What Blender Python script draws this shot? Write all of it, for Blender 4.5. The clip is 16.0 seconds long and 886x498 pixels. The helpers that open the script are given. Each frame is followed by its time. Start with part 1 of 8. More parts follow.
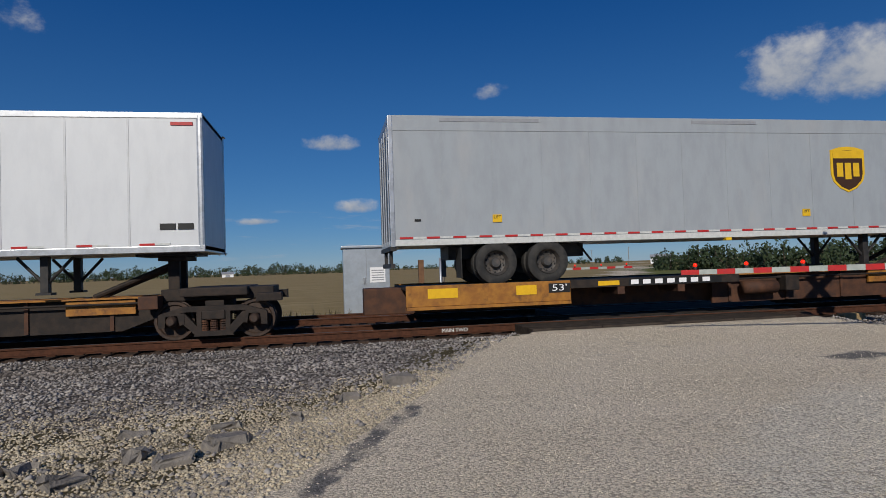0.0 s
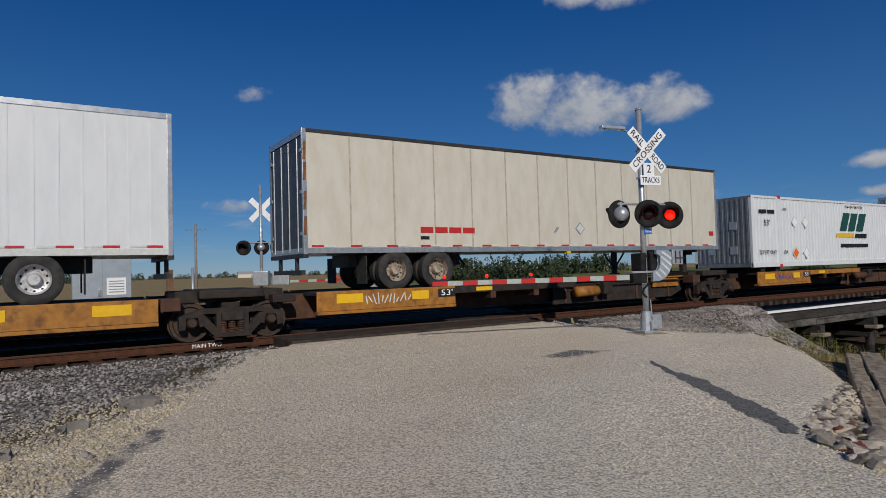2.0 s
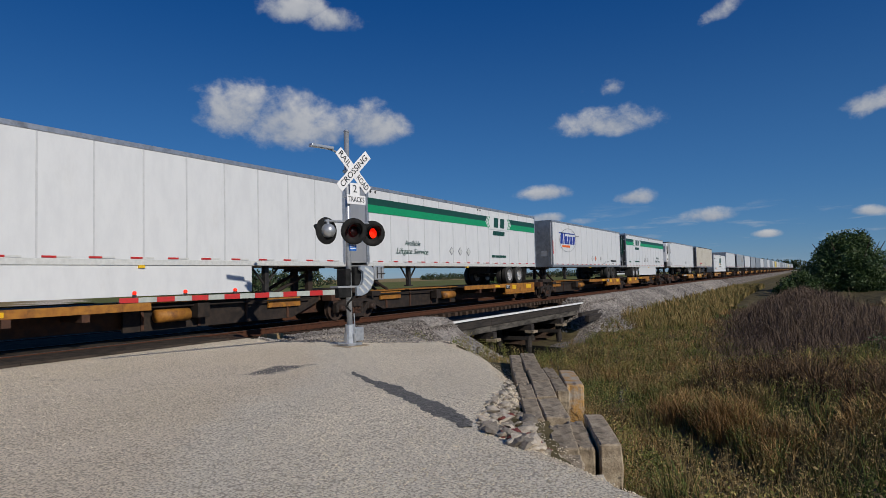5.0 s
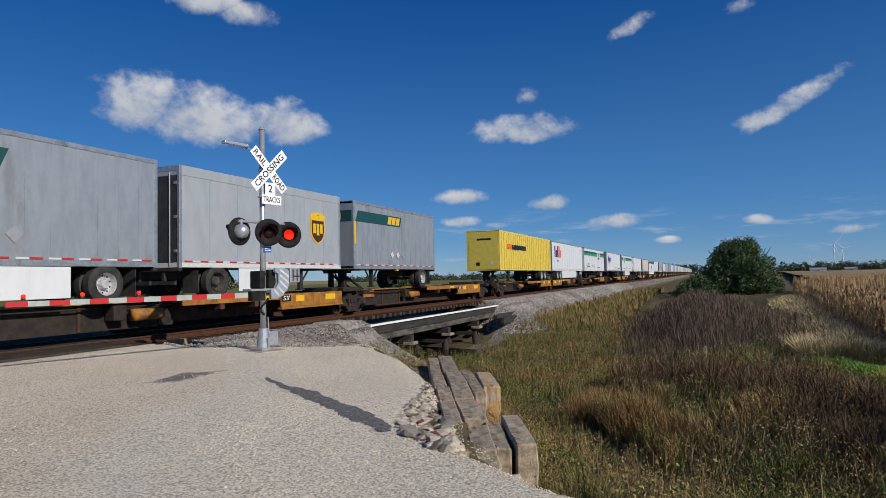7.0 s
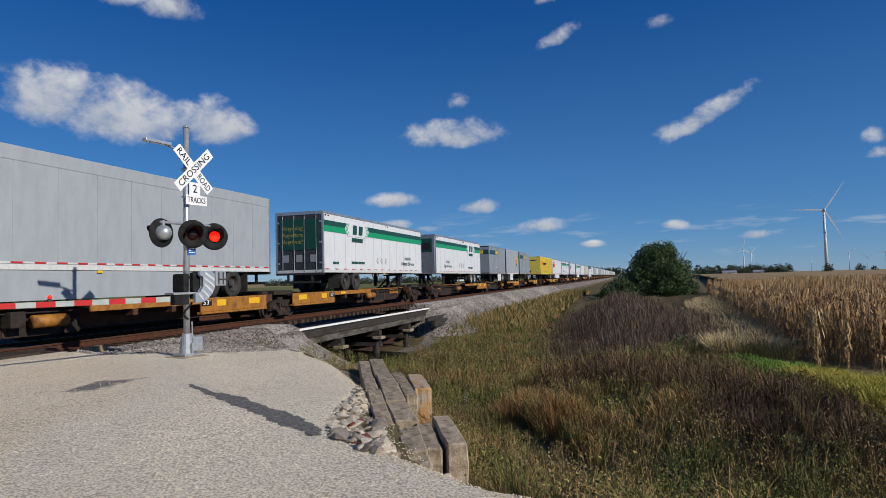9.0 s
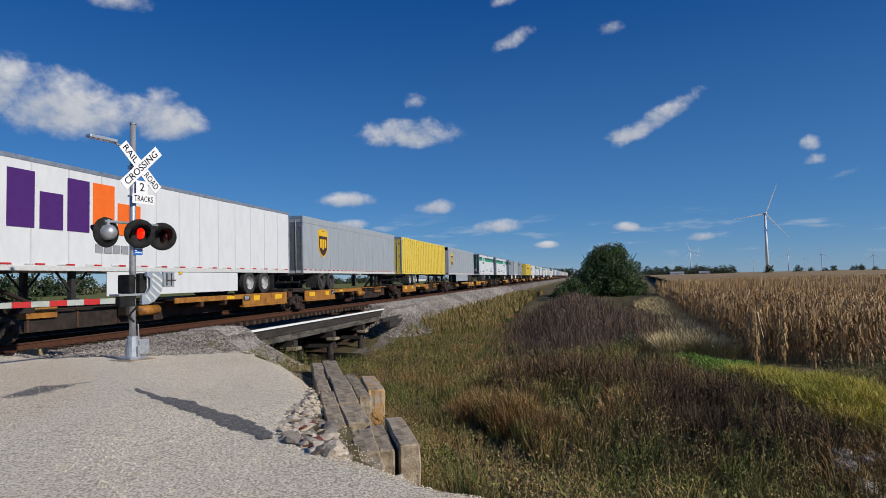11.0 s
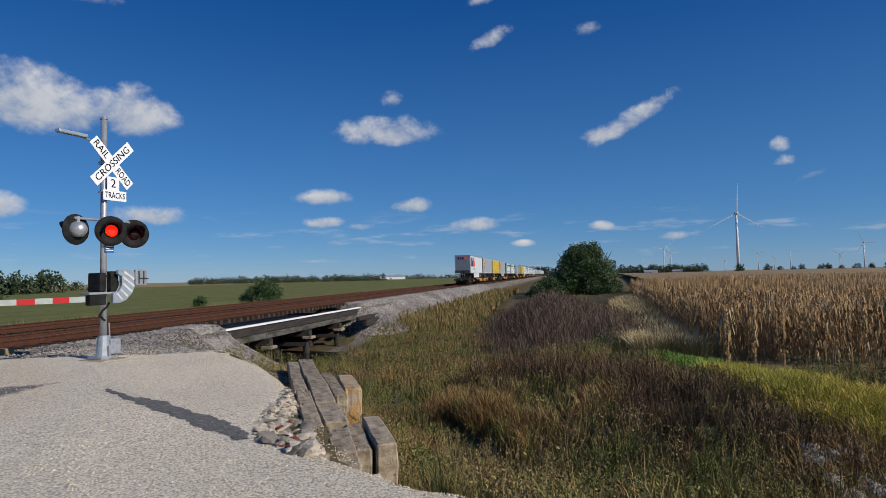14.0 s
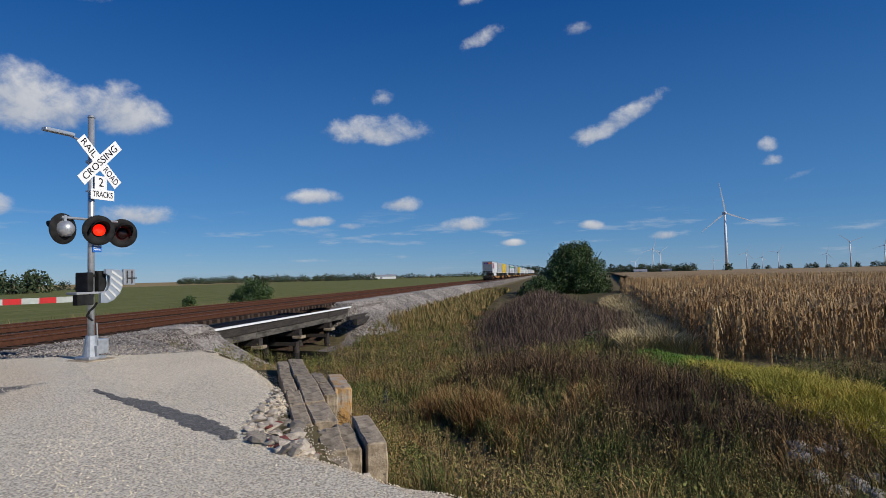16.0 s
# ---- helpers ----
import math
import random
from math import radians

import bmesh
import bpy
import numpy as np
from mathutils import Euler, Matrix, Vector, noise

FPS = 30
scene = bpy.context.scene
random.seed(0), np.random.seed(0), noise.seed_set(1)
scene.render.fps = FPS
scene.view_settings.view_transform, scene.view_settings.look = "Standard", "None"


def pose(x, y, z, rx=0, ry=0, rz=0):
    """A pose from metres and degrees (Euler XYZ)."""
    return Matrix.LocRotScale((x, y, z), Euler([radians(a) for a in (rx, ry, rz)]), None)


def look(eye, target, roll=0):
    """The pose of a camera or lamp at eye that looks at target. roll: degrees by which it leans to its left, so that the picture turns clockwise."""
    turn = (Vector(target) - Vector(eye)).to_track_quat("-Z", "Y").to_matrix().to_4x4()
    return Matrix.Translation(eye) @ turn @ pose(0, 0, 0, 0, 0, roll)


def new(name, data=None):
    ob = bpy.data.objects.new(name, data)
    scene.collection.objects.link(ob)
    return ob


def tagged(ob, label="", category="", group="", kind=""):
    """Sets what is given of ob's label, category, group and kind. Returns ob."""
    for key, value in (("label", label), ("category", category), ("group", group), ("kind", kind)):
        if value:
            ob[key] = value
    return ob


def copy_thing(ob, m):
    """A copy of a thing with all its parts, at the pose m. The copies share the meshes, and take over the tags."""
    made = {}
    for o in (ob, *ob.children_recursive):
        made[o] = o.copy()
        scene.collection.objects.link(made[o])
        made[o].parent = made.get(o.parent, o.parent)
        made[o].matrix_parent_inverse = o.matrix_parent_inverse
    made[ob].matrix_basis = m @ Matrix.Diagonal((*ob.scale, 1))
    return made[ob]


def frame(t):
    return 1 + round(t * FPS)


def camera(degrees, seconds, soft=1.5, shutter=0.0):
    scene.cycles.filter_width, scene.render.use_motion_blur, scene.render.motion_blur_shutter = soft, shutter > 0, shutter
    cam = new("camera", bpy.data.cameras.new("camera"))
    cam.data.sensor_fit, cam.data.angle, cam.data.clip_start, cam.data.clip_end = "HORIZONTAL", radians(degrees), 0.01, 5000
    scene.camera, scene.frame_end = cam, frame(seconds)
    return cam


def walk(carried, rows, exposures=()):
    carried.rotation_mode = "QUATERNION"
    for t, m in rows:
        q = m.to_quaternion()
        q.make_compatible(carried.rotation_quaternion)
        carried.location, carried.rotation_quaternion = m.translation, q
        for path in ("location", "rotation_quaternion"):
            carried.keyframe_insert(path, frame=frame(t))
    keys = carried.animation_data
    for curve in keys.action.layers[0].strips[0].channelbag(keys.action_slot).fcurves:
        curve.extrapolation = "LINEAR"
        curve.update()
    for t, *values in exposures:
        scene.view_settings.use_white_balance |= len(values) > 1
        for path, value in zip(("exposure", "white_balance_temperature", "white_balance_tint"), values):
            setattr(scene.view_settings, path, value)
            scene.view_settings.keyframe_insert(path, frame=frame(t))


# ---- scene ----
cam = camera(71.72, 16.0, soft=0.45)
PATH = [
    (0.0, 0.046, 0.260, 1.423, 91.65, 1.92, -10.34),
    (0.5, 0.044, 0.237, 1.430, 91.70, 1.75, -17.69),
    (1.0, 0.045, 0.200, 1.437, 91.83, 1.73, -24.22),
    (1.5, 0.049, 0.167, 1.442, 91.88, 1.67, -29.23),
    (2.0, 0.053, 0.144, 1.444, 91.95, 1.60, -32.25),
    (2.5, 0.056, 0.125, 1.443, 92.05, 1.56, -36.96),
    (3.0, 0.051, 0.101, 1.443, 92.21, 1.62, -43.23),
    (3.5, 0.034, 0.063, 1.446, 92.29, 1.49, -48.16),
    (4.0, 0.012, 0.023, 1.449, 92.44, 1.52, -52.70),
    (4.2, 0.012, 0.030, 1.449, 92.48, 1.50, -54.33),
    (6.3, 0.022, 0.108, 1.448, 92.72, 1.34, -64.30),
    (6.5, 0.023, 0.112, 1.448, 92.72, 1.32, -65.25),
    (7.0, 0.021, 0.108, 1.451, 92.69, 1.25, -66.75),
    (7.5, 0.023, 0.101, 1.450, 92.73, 1.25, -67.63),
    (8.0, 0.016, 0.092, 1.445, 92.73, 1.12, -68.30),
    (8.5, -0.004, 0.098, 1.437, 92.84, 1.38, -70.60),
    (9.0, -0.030, 0.094, 1.437, 92.85, 1.40, -73.16),
    (9.2, -0.036, 0.090, 1.439, 92.86, 1.40, -74.05),
    (11.3, -0.090, 0.048, 1.463, 92.76, 1.30, -77.55),
    (11.5, -0.095, 0.045, 1.465, 92.74, 1.30, -77.73),
    (12.0, -0.084, 0.054, 1.464, 92.65, 1.31, -78.07),
    (12.5, -0.090, 0.054, 1.463, 92.63, 1.29, -78.44),
    (13.0, -0.085, 0.061, 1.459, 92.63, 1.32, -78.80),
    (13.5, -0.077, 0.068, 1.460, 92.56, 1.34, -79.15),
    (14.0, -0.077, 0.068, 1.465, 92.56, 1.26, -79.48),
    (14.5, -0.076, 0.068, 1.465, 92.57, 1.27, -79.81),
    (15.0, -0.090, 0.058, 1.466, 92.51, 1.31, -80.01),
    (15.5, -0.096, 0.053, 1.465, 92.49, 1.29, -80.18),
    (16.0, -0.092, 0.055, 1.463, 92.49, 1.31, -80.36),
]
walk(cam, [(t, pose(x, y, z, rx, ry, rz)) for t, x, y, z, rx, ry, rz in PATH],
     exposures=[(0.0, -0.42), (0.5, -0.42), (2.0, -0.46), (4.0, -0.54), (4.6, -0.46), (6.3, -0.02), (7.0, 0.0), (16.0, 0.0)])

# ---- light ----
SUN_DIR = Vector((-1.73, -4.95, 2.92)).normalized()  # towards the sun
SUN_ELEV = math.asin(SUN_DIR.z)
sun = new("sun", bpy.data.lights.new("sun", "SUN"))
sun.data.energy, sun.data.angle, sun.data.color = 4.1, radians(0.53), (1.0, 0.94, 0.85)
sun.matrix_world = look(tuple(SUN_DIR * 50), (0, 0, 0))


def link(tree, *ends):
    for a, b in ends:
        tree.links.new(a, b)


def val(tree, op, a, b=None, c=None, clamp=False):
    n = tree.nodes.new("ShaderNodeMath")
    n.operation, n.use_clamp = op, clamp
    for i, v in enumerate((a, b, c)):
        if v is None:
            continue
        if isinstance(v, (int, float)):
            n.inputs[i].default_value = v
        else:
            tree.links.new(v, n.inputs[i])
    return n.outputs[0]


def mixc(tree, f, a, b):
    n = tree.nodes.new("ShaderNodeMix")
    n.data_type = "RGBA"
    for i, v in ((0, f), (6, a), (7, b)):
        if isinstance(v, (int, float)):
            n.inputs[i].default_value = v
        elif isinstance(v, tuple):
            n.inputs[i].default_value = (*v[:3], 1)
        else:
            tree.links.new(v, n.inputs[i])
    return n.outputs[2]


def noise_of(tree, vec, scale, detail=4.0, rough=0.55, distort=0.0):
    n = tree.nodes.new("ShaderNodeTexNoise")
    n.inputs["Scale"].default_value, n.inputs["Detail"].default_value = scale, detail
    n.inputs["Roughness"].default_value, n.inputs["Distortion"].default_value = rough, distort
    if vec is not None:
        tree.links.new(vec, n.inputs["Vector"])
    return n.outputs["Fac"]


def step(tree, v, lo, hi):
    n = tree.nodes.new("ShaderNodeMapRange")
    n.interpolation_type = "SMOOTHSTEP"
    n.inputs[1].default_value, n.inputs[2].default_value = lo, hi
    tree.links.new(v, n.inputs[0])
    return n.outputs[0]


def build_world():
    """A clear autumn sky with scattered fair-weather clouds."""
    w = bpy.data.worlds.new("sky")
    scene.world = w
    w.use_nodes = True
    t = w.node_tree
    t.nodes.clear()
    sky = t.nodes.new("ShaderNodeTexSky")
    sky.sky_type, sky.sun_disc = "NISHITA", False
    sky.sun_elevation = SUN_ELEV
    sky.sun_rotation = math.atan2(SUN_DIR.x, SUN_DIR.y)
    sky.altitude, sky.air_density, sky.dust_density, sky.ozone_density = 1800, 1.0, 0.0, 6.0
    co = t.nodes.new("ShaderNodeTexCoord").outputs["Generated"]
    # clouds: azimuth, elevation, half width, half height, lean (degrees)
    CLOUDS = [(40.5, 14.5, 4.0, 2.9, 0), (44.8, 13.7, 4.8, 3.0, 0), (48.4, 13.2, 3.0, 1.9, 0), (52.4, 13.6, 3.8, 2.4, 0),
              (15.5, 15.6, 2.4, 1.0, 12, 0.6), (46.0, 23.4, 3.4, 1.5, 0), (74.4, 13.1, 5.0, 1.6, 0, 0.9), (74.9, 15.9, 1.9, 1.2, 35, 0.35), (72.4, 15.6, 1.6, 0.9, 60, 0.3),
              (97.0, 13.2, 5.0, 1.1, 26, 0.8), (94.3, 12.1, 2.0, 0.9, 0), (68.8, 7.1, 2.8, 0.9, 0), (68.6, 4.9, 2.2, 0.6, 0),
              (72.0, 4.5, 2.0, 0.5, 0, 0.6), (76.8, 6.4, 2.0, 0.9, 0), (82.6, 4.4, 2.4, 0.8, 0), (84.4, 21.0, 2.8, 1.0, 25, 0.45),
              (93.3, 21.2, 1.8, 0.9, 10, 0.7), (84.4, 24.6, 3.4, 1.0, 15, 0.5), (108.6, 9.8, 1.1, 0.9, 0, 0.5), (108.9, 8.5, 1.4, 0.7, 10, 0.5),
              (110.9, 7.2, 1.6, 0.5, 20, 0.4), (100.4, 2.8, 1.5, 0.5, 0), (94.1, 4.0, 1.4, 0.5, 0), (43.3, 5.8, 2.4, 1.2, 0),
              (54.0, 5.3, 3.4, 1.0, 0), (49.3, 22.6, 3.0, 1.3, 0), (0.5, 11.3, 2.8, 0.9, 0), (2.5, 5.5, 2.4, 0.8, 0),
              (-6.4, 4.3, 2.0, 0.4, 0), (-24.6, 19.5, 3.0, 1.8, -15, 0.5), (87.0, 2.6, 1.2, 0.4, 0), (13, 5.8, 2.6, 0.8, 0),
              (150, 12, 7, 2.0, 0), (200, 18, 8, 2.4, 0), (250, 14, 7, 2, 0), (300, 20, 6, 2.2, 0), (325, 9, 6, 1.4, 0)]
    sep = t.nodes.new("ShaderNodeSeparateXYZ")
    link(t, (co, sep.inputs[0]))
    stretch = t.nodes.new("ShaderNodeMapping")
    stretch.inputs["Scale"].default_value = (1, 1, 1.3)
    link(t, (co, stretch.inputs["Vector"]))
    vec = stretch.outputs[0]
    best = low = None
    for az, el, wd, ht, lean, *body in CLOUDS:
        el, ht, wd = el + 0.25, ht * 1.08, wd * 1.0
        a, e, k = radians(az), radians(el), radians(lean)
        right = Vector((math.cos(a), -math.sin(a), 0))
        up = Vector((-math.sin(e) * math.sin(a), -math.sin(e) * math.cos(a), math.cos(e)))
        u = (right * math.cos(k) + up * math.sin(k)) / radians(wd)
        v = (up * math.cos(k) - right * math.sin(k)) / radians(ht)
        dots = []
        for axis in (u, v):
            n = t.nodes.new("ShaderNodeVectorMath")
            n.operation = "DOT_PRODUCT"
            n.inputs[1].default_value = axis
            link(t, (co, n.inputs[0]))
            dots.append(n.outputs["Value"])
        c = Vector((math.cos(e) * math.sin(a), math.cos(e) * math.cos(a), math.sin(e)))
        b = val(t, "SUBTRACT", dots[1], v.dot(c))
        # flatter undersides: the lower half falls off faster
        bb = val(t, "MULTIPLY", b, b)
        under = val(t, "MULTIPLY", val(t, "LESS_THAN", b, 0.0), bb)
        aa = val(t, "MULTIPLY", dots[0], dots[0])
        q = val(t, "SUBTRACT", body[0] if body else 1.0, val(t, "ADD", aa, val(t, "ADD", bb, under)))
        lit = val(t, "ADD", val(t, "MULTIPLY", b, 0.5), 0.5)
        if best is None:
            best, low = q, lit
        else:
            more = val(t, "GREATER_THAN", q, best)
            low = val(t, "ADD", val(t, "MULTIPLY", lit, more), val(t, "MULTIPLY", low, val(t, "SUBTRACT", 1.0, more)))
            best = val(t, "MAXIMUM", q, best)
    best = val(t, "MAXIMUM", best, -2.0)
    n1 = noise_of(t, vec, 19, 5, 0.58, 0.15)
    n2 = noise_of(t, vec, 70, 5, 0.65)
    wisp = val(t, "ADD", val(t, "MULTIPLY", val(t, "SUBTRACT", n1, 0.5), 2.3), val(t, "MULTIPLY", val(t, "SUBTRACT", n2, 0.5), 0.75))
    dens = step(t, val(t, "ADD", best, wisp), -0.05, 1.15)
    thin = val(t, "MULTIPLY", dens, 0.93)
    # thin bands low over the horizon
    flat = t.nodes.new("ShaderNodeMapping")
    flat.inputs["Scale"].default_value = (1, 1, 7)
    link(t, (co, flat.inputs["Vector"]))
    bands = step(t, noise_of(t, flat.outputs[0], 9, 6, 0.6), 0.55, 0.72)
    zone = val(t, "MULTIPLY", step(t, sep.outputs[2], 0.0, 0.03), val(t, "SUBTRACT", 1.0, step(t, sep.outputs[2], 0.06, 0.12)))
    bands = val(t, "MULTIPLY", val(t, "MULTIPLY", bands, zone), 0.5)
    bright = val(t, "ADD", val(t, "MULTIPLY", low, 0.85), val(t, "MULTIPLY", val(t, "SUBTRACT", n1, 0.4), 1.3), clamp=True)
    cloud = mixc(t, bright, (4.2, 5.0, 6.4), (9.6, 9.7, 10.0))
    deep = t.nodes.new("ShaderNodeHueSaturation")
    deep.inputs["Hue"].default_value, deep.inputs["Saturation"].default_value, deep.inputs["Value"].default_value = 0.506, 1.26, 1.03
    link(t, (sky.outputs[0], deep.inputs["Color"]))
    lift = mixc(t, step(t, sep.outputs[2], 0.0, 0.5), (1.5, 4.1, 8.6), (0.13, 1.2, 4.9))
    clear = mixc(t, 0.5, deep.outputs[0], lift)
    col = mixc(t, bands, clear, (6.4, 7.4, 8.8))
    col = mixc(t, thin, col, cloud)
    bg = t.nodes.new("ShaderNodeBackground")
    bg.inputs["Strength"].default_value = 0.067
    out = t.nodes.new("ShaderNodeOutputWorld")
    link(t, (col, bg.inputs[0]), (bg.outputs[0], out.inputs[0]))


build_world()

# ---- materials ----


def material(name, colour, rough=0.6, metal=0.0, other=None, scale=6.0, amount=1.0, bump=0.0, bump_scale=60.0,
             grime=None, grime_scale=1.3, grime_lo=0.52, grime_hi=0.75, random=0.0, emit=0.0, stretch=None, spec=0.35):
    """A surface with variation at two scales: grain between colour and other, and patches of grime."""
    m = bpy.data.materials.new(name)
    m.use_nodes = True
    t = m.node_tree
    p = t.nodes["Principled BSDF"]
    co = t.nodes.new("ShaderNodeTexCoord").outputs["Object"]
    if stretch:
        mp = t.nodes.new("ShaderNodeMapping")
        mp.inputs["Scale"].default_value = stretch
        link(t, (co, mp.inputs[0]))
        co = mp.outputs[0]
    other = other or tuple(c * 0.86 for c in colour)
    f = val(t, "MULTIPLY", step(t, noise_of(t, co, scale, 6, 0.65), 0.35, 0.68), amount)
    col = mixc(t, f, colour, other)
    if grime:
        col = mixc(t, step(t, noise_of(t, co, grime_scale, 8, 0.68), grime_lo, grime_hi), col, grime)
    if random:
        info = t.nodes.new("ShaderNodeObjectInfo")
        h = t.nodes.new("ShaderNodeHueSaturation")
        link(t, (val(t, "ADD", val(t, "MULTIPLY", info.outputs["Random"], random), 1 - random / 2), h.inputs["Value"]), (col, h.inputs["Color"]))
        col = h.outputs[0]
    link(t, (col, p.inputs["Base Color"]))
    r = val(t, "ADD", val(t, "MULTIPLY", noise_of(t, co, scale * 2, 4), 0.24), rough - 0.12, clamp=True)
    link(t, (r, p.inputs["Roughness"]))
    p.inputs["Metallic"].default_value = metal
    p.inputs["Specular IOR Level"].default_value = spec
    if bump:
        b = t.nodes.new("ShaderNodeBump")
        b.inputs["Strength"].default_value, b.inputs["Distance"].default_value = bump, 0.02
        link(t, (noise_of(t, co, bump_scale, 5, 0.6), b.inputs["Height"]), (b.outputs[0], p.inputs["Normal"]))
    if emit:
        p.inputs["Emission Color"].default_value = (*colour, 1)
        p.inputs["Emission Strength"].default_value = emit
    return m


def islands(name, colours, rough=0.7, scale=1.0):
    """For scattered pieces in one mesh: each island takes a colour of its own."""
    m = bpy.data.materials.new(name)
    m.use_nodes = True
    t = m.node_tree
    p = t.nodes["Principled BSDF"]
    g = t.nodes.new("ShaderNodeNewGeometry")
    ramp = t.nodes.new("ShaderNodeValToRGB")
    els = ramp.color_ramp.elements
    while len(els) < len(colours):
        els.new(0.5)
    for i, c in enumerate(colours):
        els[i].position = i / max(1, len(colours) - 1)
        els[i].color = (*c, 1)
    co = t.nodes.new("ShaderNodeTexCoord").outputs["Object"]
    patch = noise_of(t, co, 0.35 * scale, 4, 0.6)
    f = val(t, "ADD", val(t, "MULTIPLY", g.outputs["Random Per Island"], 0.55), val(t, "MULTIPLY", step(t, patch, 0.3, 0.7), 0.45))
    link(t, (f, ramp.inputs[0]), (ramp.outputs[0], p.inputs["Base Color"]))
    p.inputs["Roughness"].default_value = rough
    return m


M = {}
M["white"] = material("white_paint", (0.68, 0.695, 0.70), 0.38, 0, (0.63, 0.645, 0.655), 3, grime=(0.46, 0.45, 0.42), grime_scale=0.9, grime_lo=0.56, grime_hi=0.9, stretch=(1, 1, 0.35))
M["seam"] = material("panel_seam", (0.58, 0.59, 0.60), 0.4, 0.05, (0.52, 0.53, 0.535), 6)
M["seam_cream"] = material("cream_panel_seam", (0.47, 0.43, 0.345), 0.5, 0, (0.36, 0.31, 0.24), 6)
M["cream"] = material("cream_paint", (0.60, 0.565, 0.48), 0.45, 0, (0.54, 0.50, 0.41), 3, grime=(0.52, 0.45, 0.33), grime_scale=1.1, grime_lo=0.56, grime_hi=0.85, stretch=(1, 1, 0.35))
M["grey"] = material("grey_paint", (0.345, 0.375, 0.40), 0.4, 0, (0.31, 0.335, 0.36), 3, grime=(0.40, 0.40, 0.40), grime_scale=1.0, grime_lo=0.5, grime_hi=0.85, stretch=(1, 1, 0.35))
M["silver"] = material("ribbed_aluminium", (0.36, 0.39, 0.42), 0.42, 0.35, (0.30, 0.33, 0.36), 3, grime=(0.24, 0.24, 0.24), grime_scale=1.4, stretch=(1, 1, 0.3))
M["yellow"] = material("yellow_paint", (0.72, 0.56, 0.09), 0.4, 0, (0.63, 0.48, 0.09), 3, grime=(0.50, 0.38, 0.10), grime_lo=0.6, grime_hi=0.9)
M["rail_alu"] = material("aluminium_rail", (0.55, 0.56, 0.57), 0.35, 0.7, (0.40, 0.41, 0.42), 8, grime=(0.22, 0.21, 0.2), grime_lo=0.55)
M["door_dark"] = material("dark_rear_door", (0.030, 0.033, 0.036), 0.42, 0, (0.06, 0.06, 0.065), 3, grime=(0.10, 0.095, 0.085))
M["steel_door"] = material("steel_door", (0.34, 0.35, 0.36), 0.38, 0.6, (0.26, 0.27, 0.28), 4, grime=(0.15, 0.145, 0.14))
M["black"] = material("black_steel", (0.022, 0.022, 0.023), 0.55, 0, (0.045, 0.04, 0.036), 5, grime=(0.09, 0.07, 0.05), grime_lo=0.6)
M["tyre"] = material("tyre_rubber", (0.022, 0.022, 0.022), 0.8, 0, (0.05, 0.047, 0.043), 5, bump=0.25)
M["rim"] = material("bright_wheel_rim", (0.62, 0.62, 0.62), 0.4, 0.3, (0.42, 0.41, 0.4), 8)
M["rim_dark"] = material("dark_wheel_rim", (0.06, 0.06, 0.06), 0.5, 0.2, (0.12, 0.1, 0.085), 8)
M["rim_rust"] = material("worn_wheel_rim", (0.42, 0.38, 0.31), 0.6, 0.1, (0.16, 0.09, 0.05), 9)
M["car_yellow"] = material("weathered_yellow", (0.40, 0.175, 0.028), 0.6, 0, (0.26, 0.105, 0.022), 4, bump=0.2, grime=(0.10, 0.045, 0.022), grime_scale=2.2, grime_lo=0.5, grime_hi=0.72)
M["car_brown"] = material("rusty_brown_steel", (0.058, 0.028, 0.018), 0.75, 0, (0.105, 0.046, 0.024), 4, bump=0.3, grime=(0.03, 0.022, 0.018), grime_scale=2.5)
M["car_dark"] = material("grimy_dark_steel", (0.018, 0.014, 0.012), 0.75, 0, (0.040, 0.028, 0.021), 6, bump=0.3, grime=(0.10, 0.055, 0.03), grime_lo=0.6)
M["patch_yellow"] = material("reflective_yellow", (0.80, 0.48, 0.02), 0.35, 0, (0.74, 0.42, 0.02), 10)
M["wheel_steel"] = material("wheel_steel", (0.040, 0.028, 0.023), 0.65, 0.2, (0.075, 0.046, 0.032), 9)
M["rail_head"] = material("polished_rail_head", (0.13, 0.115, 0.105), 0.55, 0.4, (0.09, 0.07, 0.06), 20)
M["rail_side"] = material("rusty_rail_side", (0.095, 0.040, 0.023), 0.85, 0, (0.06, 0.028, 0.018), 10, bump=0.2, spec=0.1)
M["tie"] = material("weathered_tie_wood", (0.085, 0.058, 0.042), 0.9, 0, (0.045, 0.032, 0.025), 4, bump=0.6, bump_scale=40, stretch=(4, 1, 4), random=0.5, spec=0.1)
M["timber"] = material("dark_bridge_timber", (0.052, 0.043, 0.037), 0.9, 0, (0.022, 0.02, 0.018), 3, bump=0.7, bump_scale=30, grime=(0.10, 0.09, 0.08), grime_scale=2.0, grime_lo=0.58, stretch=(0.35, 3, 3))
M["deck_grey"] = material("weathered_deck_edge", (0.13, 0.118, 0.10), 0.95, 0, (0.03, 0.027, 0.024), 2.5, bump=0.6, bump_scale=30, stretch=(0.5, 3, 2))
M["white_strip"] = material("white_painted_board", (0.86, 0.86, 0.84), 0.6, 0, (0.76, 0.76, 0.74), 7)
M["concrete"] = material("weathered_concrete", (0.41, 0.335, 0.235), 0.95, 0, (0.24, 0.185, 0.125), 9, bump=0.5, bump_scale=35, grime=(0.13, 0.105, 0.072), grime_scale=6.5, grime_lo=0.48, grime_hi=0.68, random=0.35)
